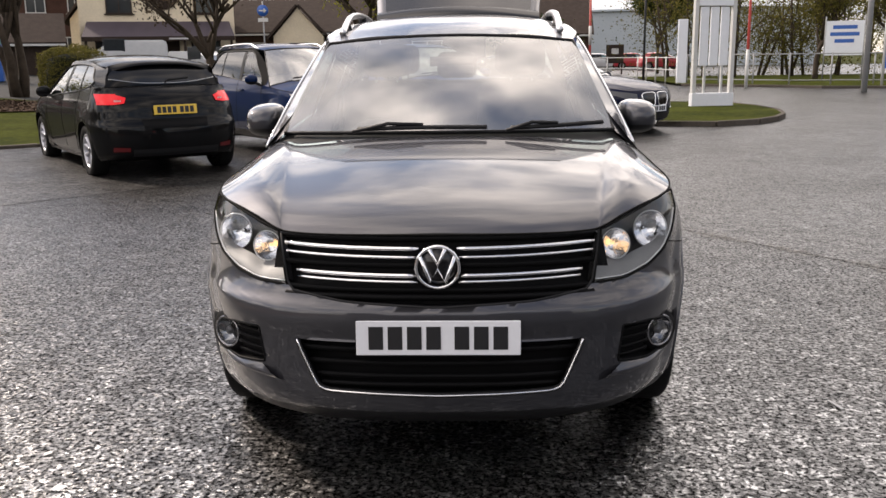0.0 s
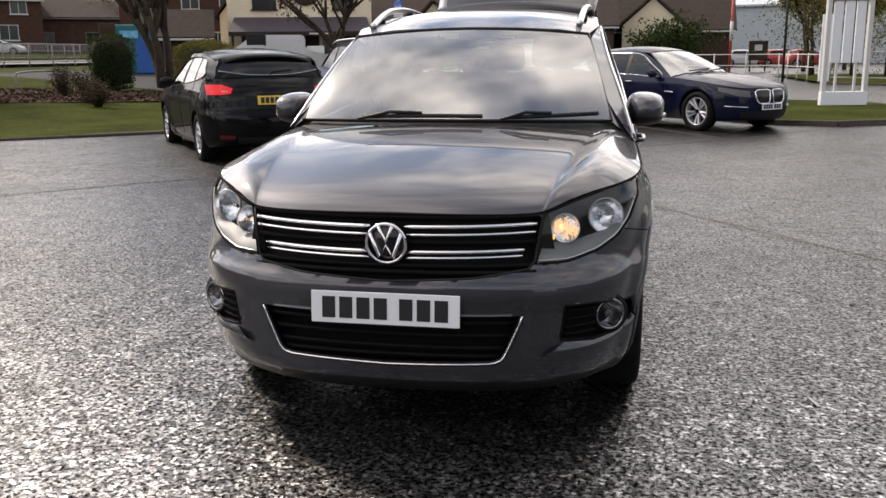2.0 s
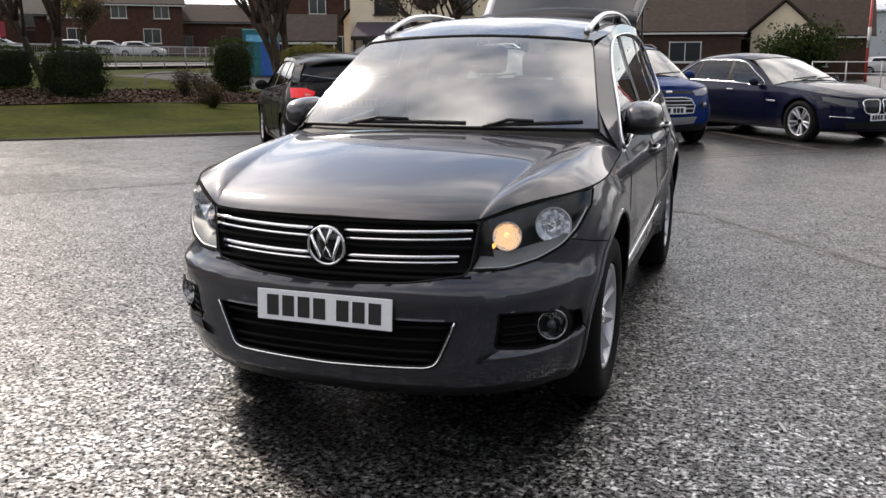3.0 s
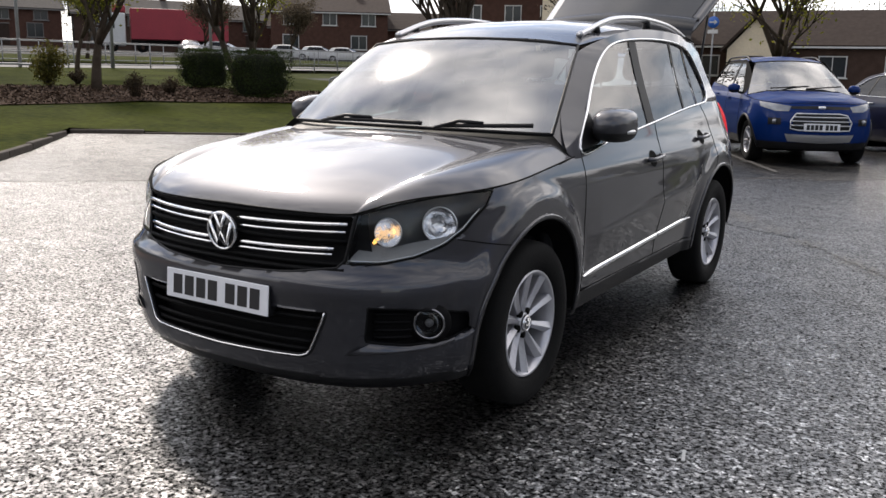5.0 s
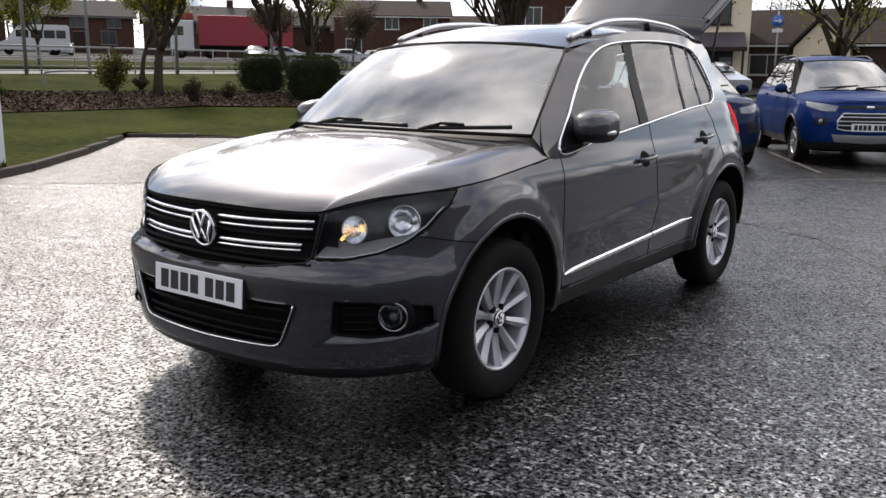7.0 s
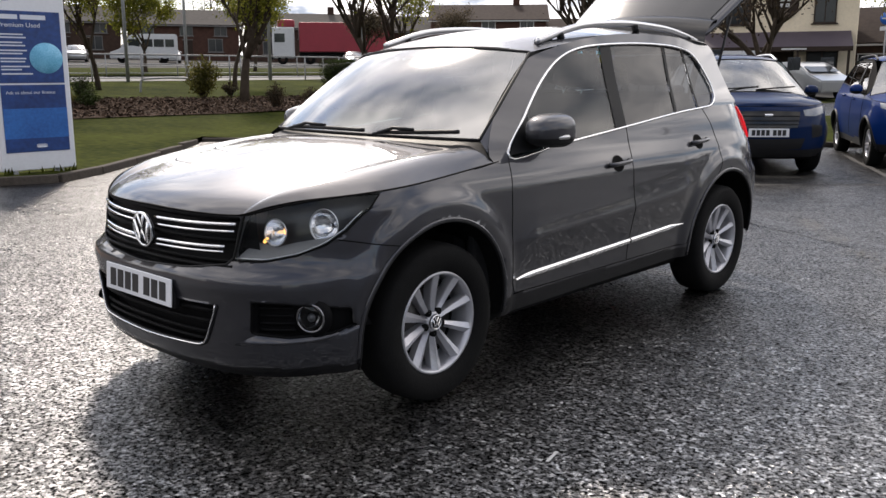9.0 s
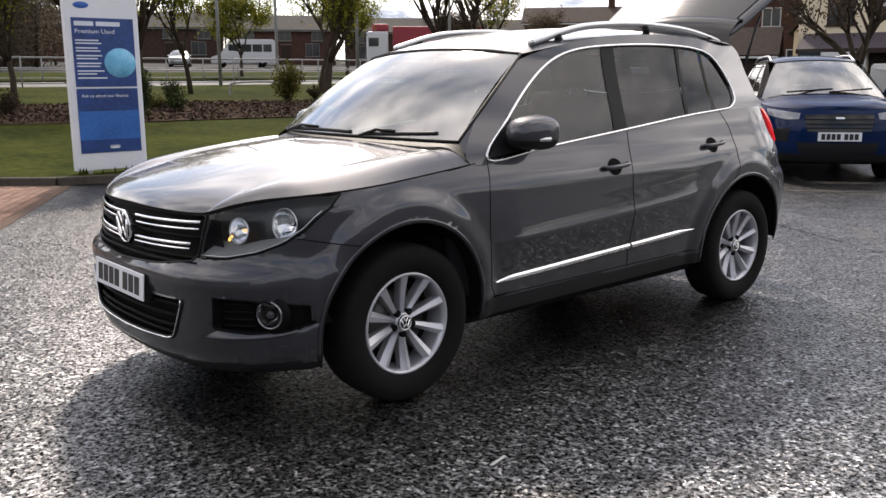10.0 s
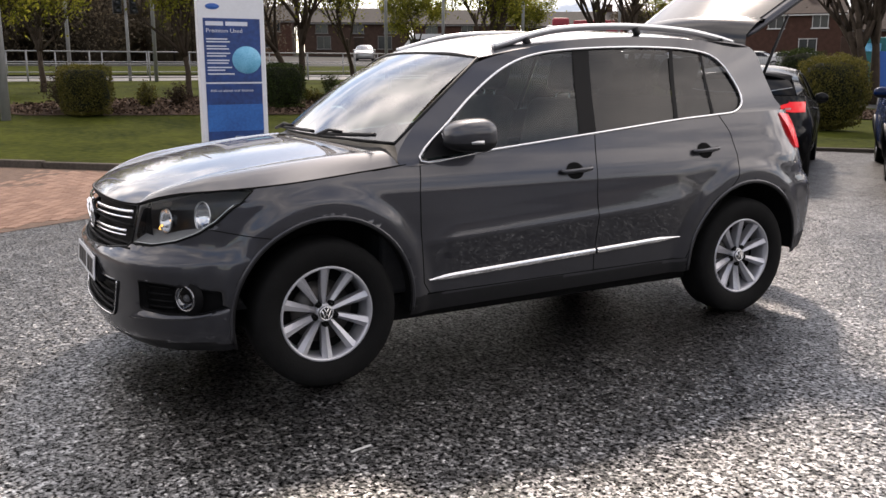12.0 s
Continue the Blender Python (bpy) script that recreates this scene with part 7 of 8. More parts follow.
tree("young tree with yellow-green leaves by the road", (-17.4, 0.4), 5.6, 0.6, 48, LEAF_SPRING, 5000, 1, 0.09)
tree("young tree with yellow-green leaves by the road", (-24.0, 2.0), 6.0, 0.65, 49, LEAF_SPRING, 5200, 1, 0.10)
tree("thin tree at the roadside with young leaves", (-24.5, 12.0), 6.5, 0.6, 50, LEAF_SPRING, 3600, 1, 0.10)
tree("thin tree at the roadside with young leaves", (-25.0, 17.5), 6.5, 0.6, 51, LEAF_SPRING, 3200, 1, 0.10)
tree("thin bare tree at the roadside", (-24.0, 25.0), 7.0, 0.6, 52, LEAF_SPRING, 2200, 1, 0.12)
tree("street tree with yellow-green young leaves on the verge", (-44.0, 24.5), 6.2, 0.8, 57, LEAF_SPRING, 4200, 1, 0.12, leaf=0.08)
tree("street tree with yellow-green young leaves on the verge", (-45.5, 33.0), 6.6, 0.8, 58, LEAF_SPRING, 4200, 1, 0.13, leaf=0.08)
tree("street tree with brown buds on the verge", (-44.5, 41.5), 6.4, 0.8, 59, LEAF_TWIG, 3600, 1, 0.13, leaf=0.08)
tree("street tree with brown buds on the verge", (-46.0, 52.0), 6.8, 0.8, 61, LEAF_TWIG, 3600, 1, 0.13, leaf=0.08)
tree("yellow-green tree behind the fence", (16.5, 41.5), 7.0, 0.8, 53, LEAF_GOLD, 6500, 1, 0.15, leaf=0.06)
tree("yellow-green tree behind the fence", (21.0, 43.0), 7.5, 0.8, 54, LEAF_GOLD, 6500, 1, 0.16, leaf=0.06)
tree("dark green leafy tree by the warehouse", (13.0, 62.0), 8.0, 0.7, 55, LEAF_DARK, 9000, 1, 0.16, leaf=0.10)
tree("dark green leafy tree by the warehouse", (16.5, 66.0), 8.5, 0.7, 56, LEAF_DARK, 9000, 1, 0.16, leaf=0.10)
shrub("shrub", "wide dark evergreen shrub mass behind the cars", (4.0, 58.0), (6.5, 4.0, 3.6), LEAF_DARK, 60, loose=0.2, count=6000, leaf=0.12)


# ---- signs, posts and fences ----
def lettering(text, size, at, material, parent, rx=90, rz=0.0):
    """A line of print, each word a part of its own."""
    def typed(words):
        c = bpy.data.curves.new("lettering", "FONT")
        c.body, c.size, c.extrude = " ".join(words), size, 0.002
        c.materials.append(material)
        tmp = bpy.data.objects.new("lettering", c)
        me = bpy.data.meshes.new_from_object(tmp)
        bpy.data.objects.remove(tmp)
        return me, max(v.co.x for v in me.vertices)
    words = text.split()
    for k in range(len(words)):
        end = typed(words[:k + 1])[1]
        me, own = typed(words[k:k + 1])
        put("printed_word", me, material, parent).matrix_basis = pose(*at, rx, 0, rz) @ Matrix.Translation((end - own, 0, 0))


def sales_totem():
    """The tall double-sided sales board on the lawn's tip: white slab, two blue printed panels."""
    t = tagged(new("sales_board"), "tall white sales board with blue printed panels standing on the lawn", "sign")
    t.matrix_basis = pose(-8.37, 3.14, 0.09, 0, 0, 90) @ Matrix.Diagonal((0.83, 0.83, 0.755, 1))
    w, h = 1.16, 3.25
    part("slab", box_bm(w, 0.16, h - 0.06, 0.02, (0, 0, 0.06), 2), WHITE_PANEL, t, "white slab")
    for x in (-0.38, 0.32):
        part("foot_bracket", box_bm(0.08, 0.20, 0.07, 0.01, (x, 0, 0)), GALV, t)
    part("printed_panel", box_bm(0.98, 0.012, 1.17, 0.003, (0.0, -0.084, 1.52)), BLUE_DEEP, t, "deep blue printed panel")
    part("printed_panel", box_bm(0.98, 0.012, 1.12, 0.003, (0.0, -0.084, 0.37)), BLUE_DEEP, t, "blue printed panel with finance note")
    part("panel_band", box_bm(0.98, 0.003, 0.50, 0.0, (0.0, -0.092, 0.60)), BLUE_MID, t, "paler blue band")
    disc = made("printed_disc", *revolve([(0, 0.255), (-0.003, 0.253), (-0.003, 0.001)], 40, "y"), BLUE_LIGHT, t, "pale blue disc")
    disc.matrix_basis = pose(0.235, -0.0915, 1.93)
    # the maker's words are plain bars
    for x, wd in ((-0.30, 0.30), (0.08, 0.38)):
        part("print_bar", box_bm(wd, 0.004, 0.075, 0.0, (x, -0.092, 2.555)), PRINT_WHITE, t)
    lettering("Premium Used", 0.105, (-0.45, -0.092, 2.43), PRINT_WHITE, t)
    for k, (z, wd) in enumerate(((2.30, 0.36), (2.25, 0.40), (2.17, 0.34), (2.12, 0.38), (2.04, 0.40), (1.99, 0.33), (1.91, 0.38), (1.86, 0.36), (1.78, 0.42), (1.73, 0.30), (1.66, 0.46))):
        part("print_bar", box_bm(wd, 0.003, 0.022, 0.0, (-0.45 + wd / 2, -0.092, z)), PRINT_WHITE, t)
    lettering("Ask us about our finance", 0.074, (-0.42, -0.092, 1.34), PRINT_WHITE, t)
    for z, wd in ((0.44, 0.16),):
        part("print_bar", box_bm(wd, 0.003, 0.06, 0.02, (0.05, -0.092, z)), PRINT_WHITE, t)
    ov = made("maker_oval", *revolve([(0, 0.055), (-0.004, 0.05), (-0.004, 0.001)], 28, "y"), SIGN_BLUE, t)
    ov.matrix_basis = pose(-0.32, -0.082, 2.90) @ Matrix.Diagonal((2.2, 1, 1, 1))
    for k in range(14):
        gx = random.uniform(-0.55, 0.55)
        g = random.uniform(0.06, 0.16)
        made("grass_tuft", [(gx - 0.03, -0.10, -0.02), (gx + 0.03, -0.10, -0.02), (gx + random.uniform(-0.05, 0.05), -0.12, g)], [(0, 1, 2)], LAWN, t)
    return t


sales_totem()


def price_totem():
    """The pale lit-panel totem on the grass island: two posts, head panel, three hanging strips, plinth."""
    t = tagged(new("totem_sign"), "white totem sign with grey strips on the grass island", "sign")
    t.matrix_basis = pose(5.95, 19.8, 0.10, 0, 0, 14)
    for x in (-0.50, 0.50):
        part("post", box_bm(0.10, 0.12, 2.85, 0.01, (x, 0, 0)), WHITE_TRIM, t, "white post")
    part("plinth", box_bm(1.12, 0.16, 0.32, 0.01, (0, 0, 0.0)), WHITE_PANEL, t)
    part("head_panel", box_bm(0.90, 0.14, 0.42, 0.01, (0, 0, 2.40)), WHITE_PANEL, t)
    part("print_bar", box_bm(0.20, 0.004, 0.06, 0, (-0.28, -0.073, 2.60)), SIGN_BLUE, t)
    for x in (-0.27, 0.0, 0.27):
        part("hanging_strip", box_bm(0.22, 0.05, 1.40, 0.01, (x, 0, 0.98)), WHITE_PANEL, t, "pale grey strip")
    for x in (-0.22, 0.24):
        part("post", box_bm(0.05, 0.05, 0.66, 0.0, (x, 0, 0.32)), WHITE_TRIM, t)


price_totem()


def post(name, label, cat, at, h, r, material, base=None, extra=None):
    ob = tagged(new(name), label, cat)
    z = (rise(*at) + 0.08) if base is None else base
    ob.matrix_basis = pose(at[0], at[1], z)
    made("pole", *tube([(0, 0, -0.1), (0, 0, h * 0.5), (0, 0, h)], [r, r * 0.9, r * 0.8], 10), material, ob)
    if extra:
        extra(ob, h)
    return ob


def control_box(ob, h):
    part("control_box", box_bm(0.26, 0.22, 1.1, 0.02, (0, -0.16, 1.15)), GALV, ob)
    part("cabinet_strap", box_bm(0.34, 0.28, 0.06, 0.01, (0, -0.08, 2.2)), GALV, ob)
    part("sign_plate", box_bm(0.5, 0.03, 0.3, 0.01, (0, -0.1, 2.4)), GALV, ob)


post("signal_post", "grey steel post with control boxes in the bed", "post", (-16.1, 0.55), 4.6, 0.10, GALV, extra=control_box)


def signal_heads(ob, h):
    for y in (-0.28, 0.28):
        hd = part("signal_head", box_bm(0.22, 0.30, 0.85, 0.04, (0.0, y, 2.35)), BLACK_PLASTIC, ob, "black three-light head")
        for k in range(3):
            v, f = revolve([(0, 0.10), (0.10, 0.105), (0.10, 0.095), (0.02, 0.09), (0.02, 0.001)], 14, "x")
            made("signal_lens", [(a + 0.10, b + y, c + 2.50 + 0.27 * k) for a, b, c in v], f, WINDOW_DARK, hd)


post("traffic_light", "traffic light with two black heads at the roadside", "traffic light", (-29.5, 5.4), 3.4, 0.06, GALV, extra=signal_heads)
for x, y, h in ((-28.4, 6.1, 7.5), (-28.6, 15.2, 7.0), (-31.2, 3.6, 7.5), (-28.9, 22.0, 7.5), (-29.0, 27.5, 7.0), (-30.0, 18.6, 6.5)):
    post("lamp_post", "slim pale steel lamp post at the roadside", "lamp post", (x, y), h, 0.07, GALV)
post("lamp_post", "tall grey lamp post by the fence", "lamp post", (13.4, 28.6), 8.0, 0.10, GALV, 0.0)
post("lamp_post", "slim dark lamp post", "lamp post", (7.9, 39.5), 5.0, 0.06, BLACK_PLASTIC, 0.0)
post("flag_pole", "red and white painted pole", "pole", (11.0, 34.0), 6.0, 0.06, POLE_RED, 0.0, lambda ob, h: made("pole_sleeve", *tube([(0, 0, 0), (0, 0, 1.5)], 0.068, 8), WHITE_TRIM, ob, "white lower sleeve"))
post("flag_pole", "red and white painted pole", "pole", (7.6, 57.0), 5.5, 0.09, POLE_RED, 0.0, lambda ob, h: made("pole_sleeve", *tube([(0, 0, 2.0), (0, 0, 3.2)], 0.1, 8), WHITE_TRIM, ob, "white sleeve"))
post("flag_pole", "leaning white pole by the banners", "pole", (15.4, 31.8), 5.0, 0.05, WHITE_TRIM, 0.0)


def arrow_sign(ob, h):
    v, f = revolve([(0.0, 0.31), (-0.02, 0.31), (-0.02, 0.001)], 28, "y")
    d = made("sign_disc", v, f, SIGN_BLUE, ob, "round blue sign")
    d.matrix_basis = pose(0, -0.06, h - 0.5)
    part("sign_arrow", box_bm(0.30, 0.01, 0.07, 0.0, (-0.05, -0.10, h - 0.535)), WHITE_TRIM, ob, "white arrow")
    made("sign_arrow", [(0.06, -0.105, h - 0.36), (0.22, -0.105, h - 0.5), (0.06, -0.105, h - 0.64)], [(0, 2, 1)], WHITE_TRIM, ob)
    part("sign_plate", box_bm(0.56, 0.02, 0.2, 0.01, (0, -0.07, h - 1.10)), WHITE_TRIM, ob, "white plate")


post("road_sign", "round blue one-way sign with white arrow", "road sign", (-11.6, 47.5), 4.5, 0.05, GALV, 0.0, arrow_sign)
ds = tagged(new("notice_sign"), "dark framed notice board on posts", "sign")
ds.matrix_basis = pose(10.0, 62.0, 0)
part("board", box_bm(1.25, 0.08, 1.3, 0.03, (0, 0, 0.75)), TIMBER, ds)
part("print_bar", box_bm(0.5, 0.01, 0.4, 0.05, (0, -0.045, 1.4)), WHITE_TRIM, ds)
for x in (-0.5, 0.5):
    part("post", box_bm(0.1, 0.08, 0.8, 0.0, (x, 0, 0)), TIMBER, ds)
wp = tagged(new("sign_panel"), "tall narrow white panel behind the totem", "sign")
wp.matrix_basis = pose(9.3, 38.0, 0)
part("panel", box_bm(0.42, 0.12, 2.8, 0.02, (0, 0, 0.05)), WHITE_PANEL, wp)
for x, y, w, mat, lab in ((16.6, 38.6, 1.6, WHITE_PANEL, "white and blue banner with printed lines"), (18.6, 38.0, 0.9, SIGN_BLUE, "tall blue upright banner on posts")):
    bn = tagged(new("banner"), lab, "banner")
    bn.matrix_basis = pose(x, y, 0, 0, 0, -20)
    part("banner_sheet", box_bm(w, 0.03, 1.5 if w > 1 else 2.6, 0.0, (0, 0, 1.2 if w > 1 else 0.6)), mat, bn)
    if w > 1:
        for z, bw in ((2.35, 1.0), (2.05, 1.2), (1.75, 0.8)):
            part("print_bar", box_bm(bw, 0.004, 0.16, 0.0, (0, -0.018, z)), SIGN_BLUE, bn)
    for sx in (-w / 2, w / 2):
        made("post", *tube([(sx, 0, 0), (sx, 0, 2.9)], 0.03, 6), GALV, bn)


def rail_fence(name, label, pts, h, gap, material, rails, bars=0.0, base=None):
    """Posts and rails along the points; bars: spacing of thin uprights, if any."""
    root = tagged(new(name), label, "fence")
    line = [Vector((x, y, (rise(x, y) + 0.06) if base is None else base)) for x, y in pts]
    dense = []
    for a, b in zip(line, line[1:]):
        n = max(1, round((b - a).length / gap))
        for k in range(n):
            p = a.lerp(b, k / n)
            p.z = (rise(p.x, p.y) + 0.06) if base is None else base
            dense.append(p)
    dense.append(line[-1])
    me = mesh_of("post", *tube([(0, 0, -0.1), (0, 0, h)], 0.03, 6))
    for p in dense:
        put("post", me, material, root).matrix_basis = Matrix.Translation(p)
    for z in rails:
        made("rail", *tube([p + Vector((0, 0, z)) for p in dense], 0.022, 6), material, root)
    if bars:
        vs, fs = [], []
        for a, b in zip(dense, dense[1:]):
            n = int((b - a).length / bars)
            for k in range(1, n):
                p = a.lerp(b, k / n)
                v, f = tube([p + Vector((0, 0, rails[-1])), p + Vector((0, 0, rails[0]))], 0.009, 4)
                fs += [tuple(i + len(vs) for i in q) for q in f]
                vs += v
        tagged(made("bar_infill", vs, fs, material, root), kind="stuff")


rail_fence("guard_rail", "grey steel pedestrian guard rail along the road", [(-29.0, -16), (-29.0, 26)], 1.08, 2.0, GALV, (1.05, 0.62, 0.16))
rail_fence("guard_rail", "grey steel guard rail with upright bars", [(-29.0, 27), (-28.6, 46)], 1.08, 2.0, GALV, (1.05, 0.14), 0.12)
rail_fence("guard_rail", "grey steel guard rail on the road's far side", [(-39.8, -16), (-39.8, 60)], 1.08, 2.0, GALV, (1.05, 0.6, 0.14))
rail_fence("post_fence", "white post and rail fence beside the drive", [(4.0, 46.0), (8.6, 45.0), (9.2, 38.5)], 1.25, 1.6, WHITE_TRIM, (1.2, 0.65), 0, 0.0)
rail_fence("post_fence", "pale steel fence along the drive", [(9.6, 38.2), (12.9, 34.6), (19.0, 33.0), (32, 31)], 1.35, 1.8, GALV, (1.3, 0.25), 0, 0.0)
for x, y in ((-22.8, 13.6), (-17.5, 23.4)):
    hp = tagged(new("hoop_barrier"), "low bent steel hoop barrier on the grass", "barrier")
    hp.matrix_basis = pose(x, y, rise(x, y) + 0.1, 0, 0, 60)
    made("hoop", *tube(smooth_line([(-0.95, 0, -0.1), (-0.93, 0, 0.28), (-0.8, 0, 0.42), (0, 0, 0.46), (0.8, 0, 0.42), (0.93, 0, 0.28), (0.95, 0, -0.1)], 5), 0.032, 8), GALV, hp)
field("verge", [(9.0, 36.6), (12.6, 33.4), (16, 31.3), (34, 29.8), (34, 50), (9.0, 50)], 0.09, LAWN, "grass verge behind the drive's kerb", "verge", 2.0)
kerb_run([(9.0, 36.6), (12.6, 33.4), (16, 31.3), (34, 29.8)])



# ---- buildings ----
def house(name, label, at, turn, w, d, eave, ridge, wall_mat, roof_mat, windows=(), doors=(), base=None, gable_front=False, chimney=None, trim=WHITE_TRIM):
    """A building with walls, pitched roof, and openings with frames and sills on the front, which faces -y before the turn."""
    h = tagged(new(name), label, "building")
    z = rise(*at) if base is None else base
    h.matrix_basis = pose(at[0], at[1], z, 0, 0, turn)
    t = 0.3
    for nm, bx in (("wall", (w, t, eave, 0, -d / 2 + t / 2)), ("wall", (w, t, eave, 0, d / 2 - t / 2)), ("wall", (t, d - 2 * t, eave, -w / 2 + t / 2, 0)), ("wall", (t, d - 2 * t, eave, w / 2 - t / 2, 0))):
        part(nm, box_bm(bx[0], bx[1], bx[2] + 0.4, 0.0, (bx[3], bx[4], -0.4)), wall_mat, h)
    o = 0.35
    if gable_front:
        v = [(-w / 2 - o, -d / 2 - o, eave - 0.2), (0, -d / 2 - o, ridge), (w / 2 + o, -d / 2 - o, eave - 0.2), (-w / 2 - o, d / 2 + o, eave - 0.2), (0, d / 2 + o, ridge), (w / 2 + o, d / 2 + o, eave - 0.2)]
        sl = [(0, 1, 4, 3), (1, 2, 5, 4)]
        gab = [[(-w / 2, s, eave), (w / 2, s, eave), (0, s, ridge - 0.12)] for s in (-d / 2, d / 2)]
    else:
        v = [(-w / 2 - o, -d / 2 - o, eave - 0.2), (-w / 2 - o, 0, ridge), (-w / 2 - o, d / 2 + o, eave - 0.2), (w / 2 + o, -d / 2 - o, eave - 0.2), (w / 2 + o, 0, ridge), (w / 2 + o, d / 2 + o, eave - 0.2)]
        sl = [(0, 3, 4, 1), (1, 4, 5, 2)]
        gab = [[(s, -d / 2, eave), (s, d / 2, eave), (s, 0, ridge - 0.12)] for s in (-w / 2, w / 2)]
    for q in sl:
        pts = [Vector(v[i]) for i in q]
        up = (pts[1] - pts[0]).cross(pts[3] - pts[0]).normalized()
        up = up if up.z > 0 else -up
        vv = pts + [p + up * 0.14 for p in pts]
        made("roof", vv, [(3, 2, 1, 0), (4, 5, 6, 7), (0, 1, 5, 4), (1, 2, 6, 5), (2, 3, 7, 6), (3, 0, 4, 7)], roof_mat, h, "", False)
    for g in gab:
        made("gable", g, [(0, 1, 2)], wall_mat, h, "", False)
    part("gutter", box_bm(w + 0.6, 0.12, 0.12, 0.02, (0, -d / 2 - o, eave - 0.28)), trim, h) if not gable_front else None
    for x, zz, ww, hh in windows:
        wn_ = part("window", box_bm(ww, 0.06, hh, 0.0, (x, -d / 2 - 0.012, zz)), WINDOW_DARK, h, "dark glazed window")
        for bx in ((ww + 0.12, 0.08, 0.07, x, zz - 0.07), (ww + 0.12, 0.08, 0.07, x, zz + hh), (0.07, 0.08, hh, x - ww / 2, zz), (0.07, 0.08, hh, x + ww / 2, zz), (0.05, 0.08, hh, x, zz)):
            part("window_frame", box_bm(bx[0], bx[1], bx[2], 0.0, (bx[3], -d / 2 - 0.03, bx[4])), trim, wn_)
        part("sill", box_bm(ww + 0.3, 0.16, 0.06, 0.0, (x, -d / 2 - 0.06, zz - 0.13)), trim, wn_)
    for x, ww, hh in doors:
        dr = part("door", box_bm(ww, 0.08, hh, 0.01, (x, -d / 2 - 0.015, 0)), TIMBER, h)
        part("door_frame", box_bm(ww + 0.16, 0.06, 0.08, 0.0, (x, -d / 2 - 0.03, hh)), trim, dr)
    if chimney:
        part("chimney", box_bm(0.7, 0.6, 1.2, 0.02, (chimney, 0, ridge - 0.3)), wall_mat, h)
    return h


def inn():
    h = house("inn", "cream rendered inn with plum awning and dark roofs", (-19.5, 53.5), 18, 8.6, 8.0, 5.9, 8.6, RENDER_CREAM, ROOF_TILE,
              windows=((-2.1, 3.75, 1.35, 1.35), (2.6, 3.75, 1.1, 1.35), (-2.8, 0.8, 1.4, 1.3), (2.6, 0.8, 1.6, 1.3)), doors=((0.3, 1.6, 2.2),), base=0.35, trim=TIMBER)
    v = [(-3.9, -4.0, 3.25), (4.0, -4.0, 3.25), (4.2, -5.6, 2.35), (-4.1, -5.6, 2.35)]
    made("awning", v + [(a, b, c - 0.12) for a, b, c in v], [(3, 2, 1, 0), (4, 5, 6, 7), (0, 1, 5, 4), (1, 2, 6, 5), (2, 3, 7, 6), (3, 0, 4, 7)], AWNING, h, "long plum sloping canopy", False)
    part("canopy_fascia", box_bm(8.3, 0.06, 0.25, 0.0, (0.05, -5.62, 2.12)), TIMBER, h)
    part("print_bar", box_bm(1.3, 0.02, 0.09, 0.0, (1.2, -5.66, 2.2)), WHITE_TRIM, h)
    for x in (-3.9, -1.4, 1.4, 4.0):
        part("canopy_post", box_bm(0.14, 0.14, 2.3, 0.0, (x, -5.5, 0)), TIMBER, h)
    d = made("round_sign", *revolve([(0.0, 0.85), (-0.08, 0.85), (-0.10, 0.78), (-0.10, 0.001)], 32, "y"), TIMBER, h, "round dark inn sign")
    d.matrix_basis = pose(0.35, -4.02, 4.75)
    for x, z, ww in ((0.0, 0.18, 0.9), (0.0, -0.14, 0.7)):
        part("print_bar", box_bm(ww, 0.02, 0.2, 0.02, (x, -0.115, z)), WHITE_TRIM, d)


inn()
house("cottage", "low cream gabled wing with dark timber verge", (-23.6, 55.6), 22, 4.4, 6.0, 3.3, 6.2, RENDER_CREAM, ROOF_TILE, windows=((0.9, 1.0, 0.9, 1.1),), base=0.6, gable_front=True, trim=TIMBER)
house("brick_house", "tall red brick house with brown tiled roof", (-31.8, 62.0), 25, 9.0, 8.0, 6.4, 9.2, BRICK_RED, ROOF_TILE, windows=((-2.6, 3.9, 1.2, 1.2), (0.4, 3.9, 1.2, 1.2), (2.9, 3.9, 0.9, 1.2), (-2.6, 0.9, 1.3, 1.3), (2.2, 0.9, 1.3, 1.3)), base=0.8)
house("long_shed", "long low shed with dark sloping roof", (-24.6, 46.5), 25, 3.4, 4.0, 2.2, 3.6, TIMBER, ROOF_TILE, base=0.3)
house("brick_range", "long low brick range with brown roof", (-9.0, 62.0), 6, 18.0, 7.0, 2.9, 5.05, BRICK_BROWN, ROOF_TILE, windows=((-6.5, 0.9, 2.2, 1.2), (-3.0, 0.9, 1.6, 1.2), (1.5, 0.9, 1.6, 1.2), (5.5, 0.9, 2.0, 1.2)), base=0.3)
house("gabled_porch", "small cream gable of the brick range", (-11.5, 57.2), 8, 3.2, 3.0, 2.5, 4.4, RENDER_CREAM, ROOF_TILE, doors=((0, 1.0, 2.0),), base=0.3, gable_front=True, trim=TIMBER)
house("brick_house", "brown brick house with wide gable", (2.2, 70.0), -2, 13.0, 9.0, 3.0, 6.6, BRICK_BROWN, ROOF_TILE, windows=((-4, 0.9, 1.8, 1.2), (3, 0.9, 1.8, 1.2)), base=0.0)
house("gabled_porch", "pale gable of the brown brick house", (3.0, 64.6), -2, 4.2, 2.5, 3.2, 5.2, RENDER_CREAM, ROOF_TILE, base=0.0, gable_front=True)
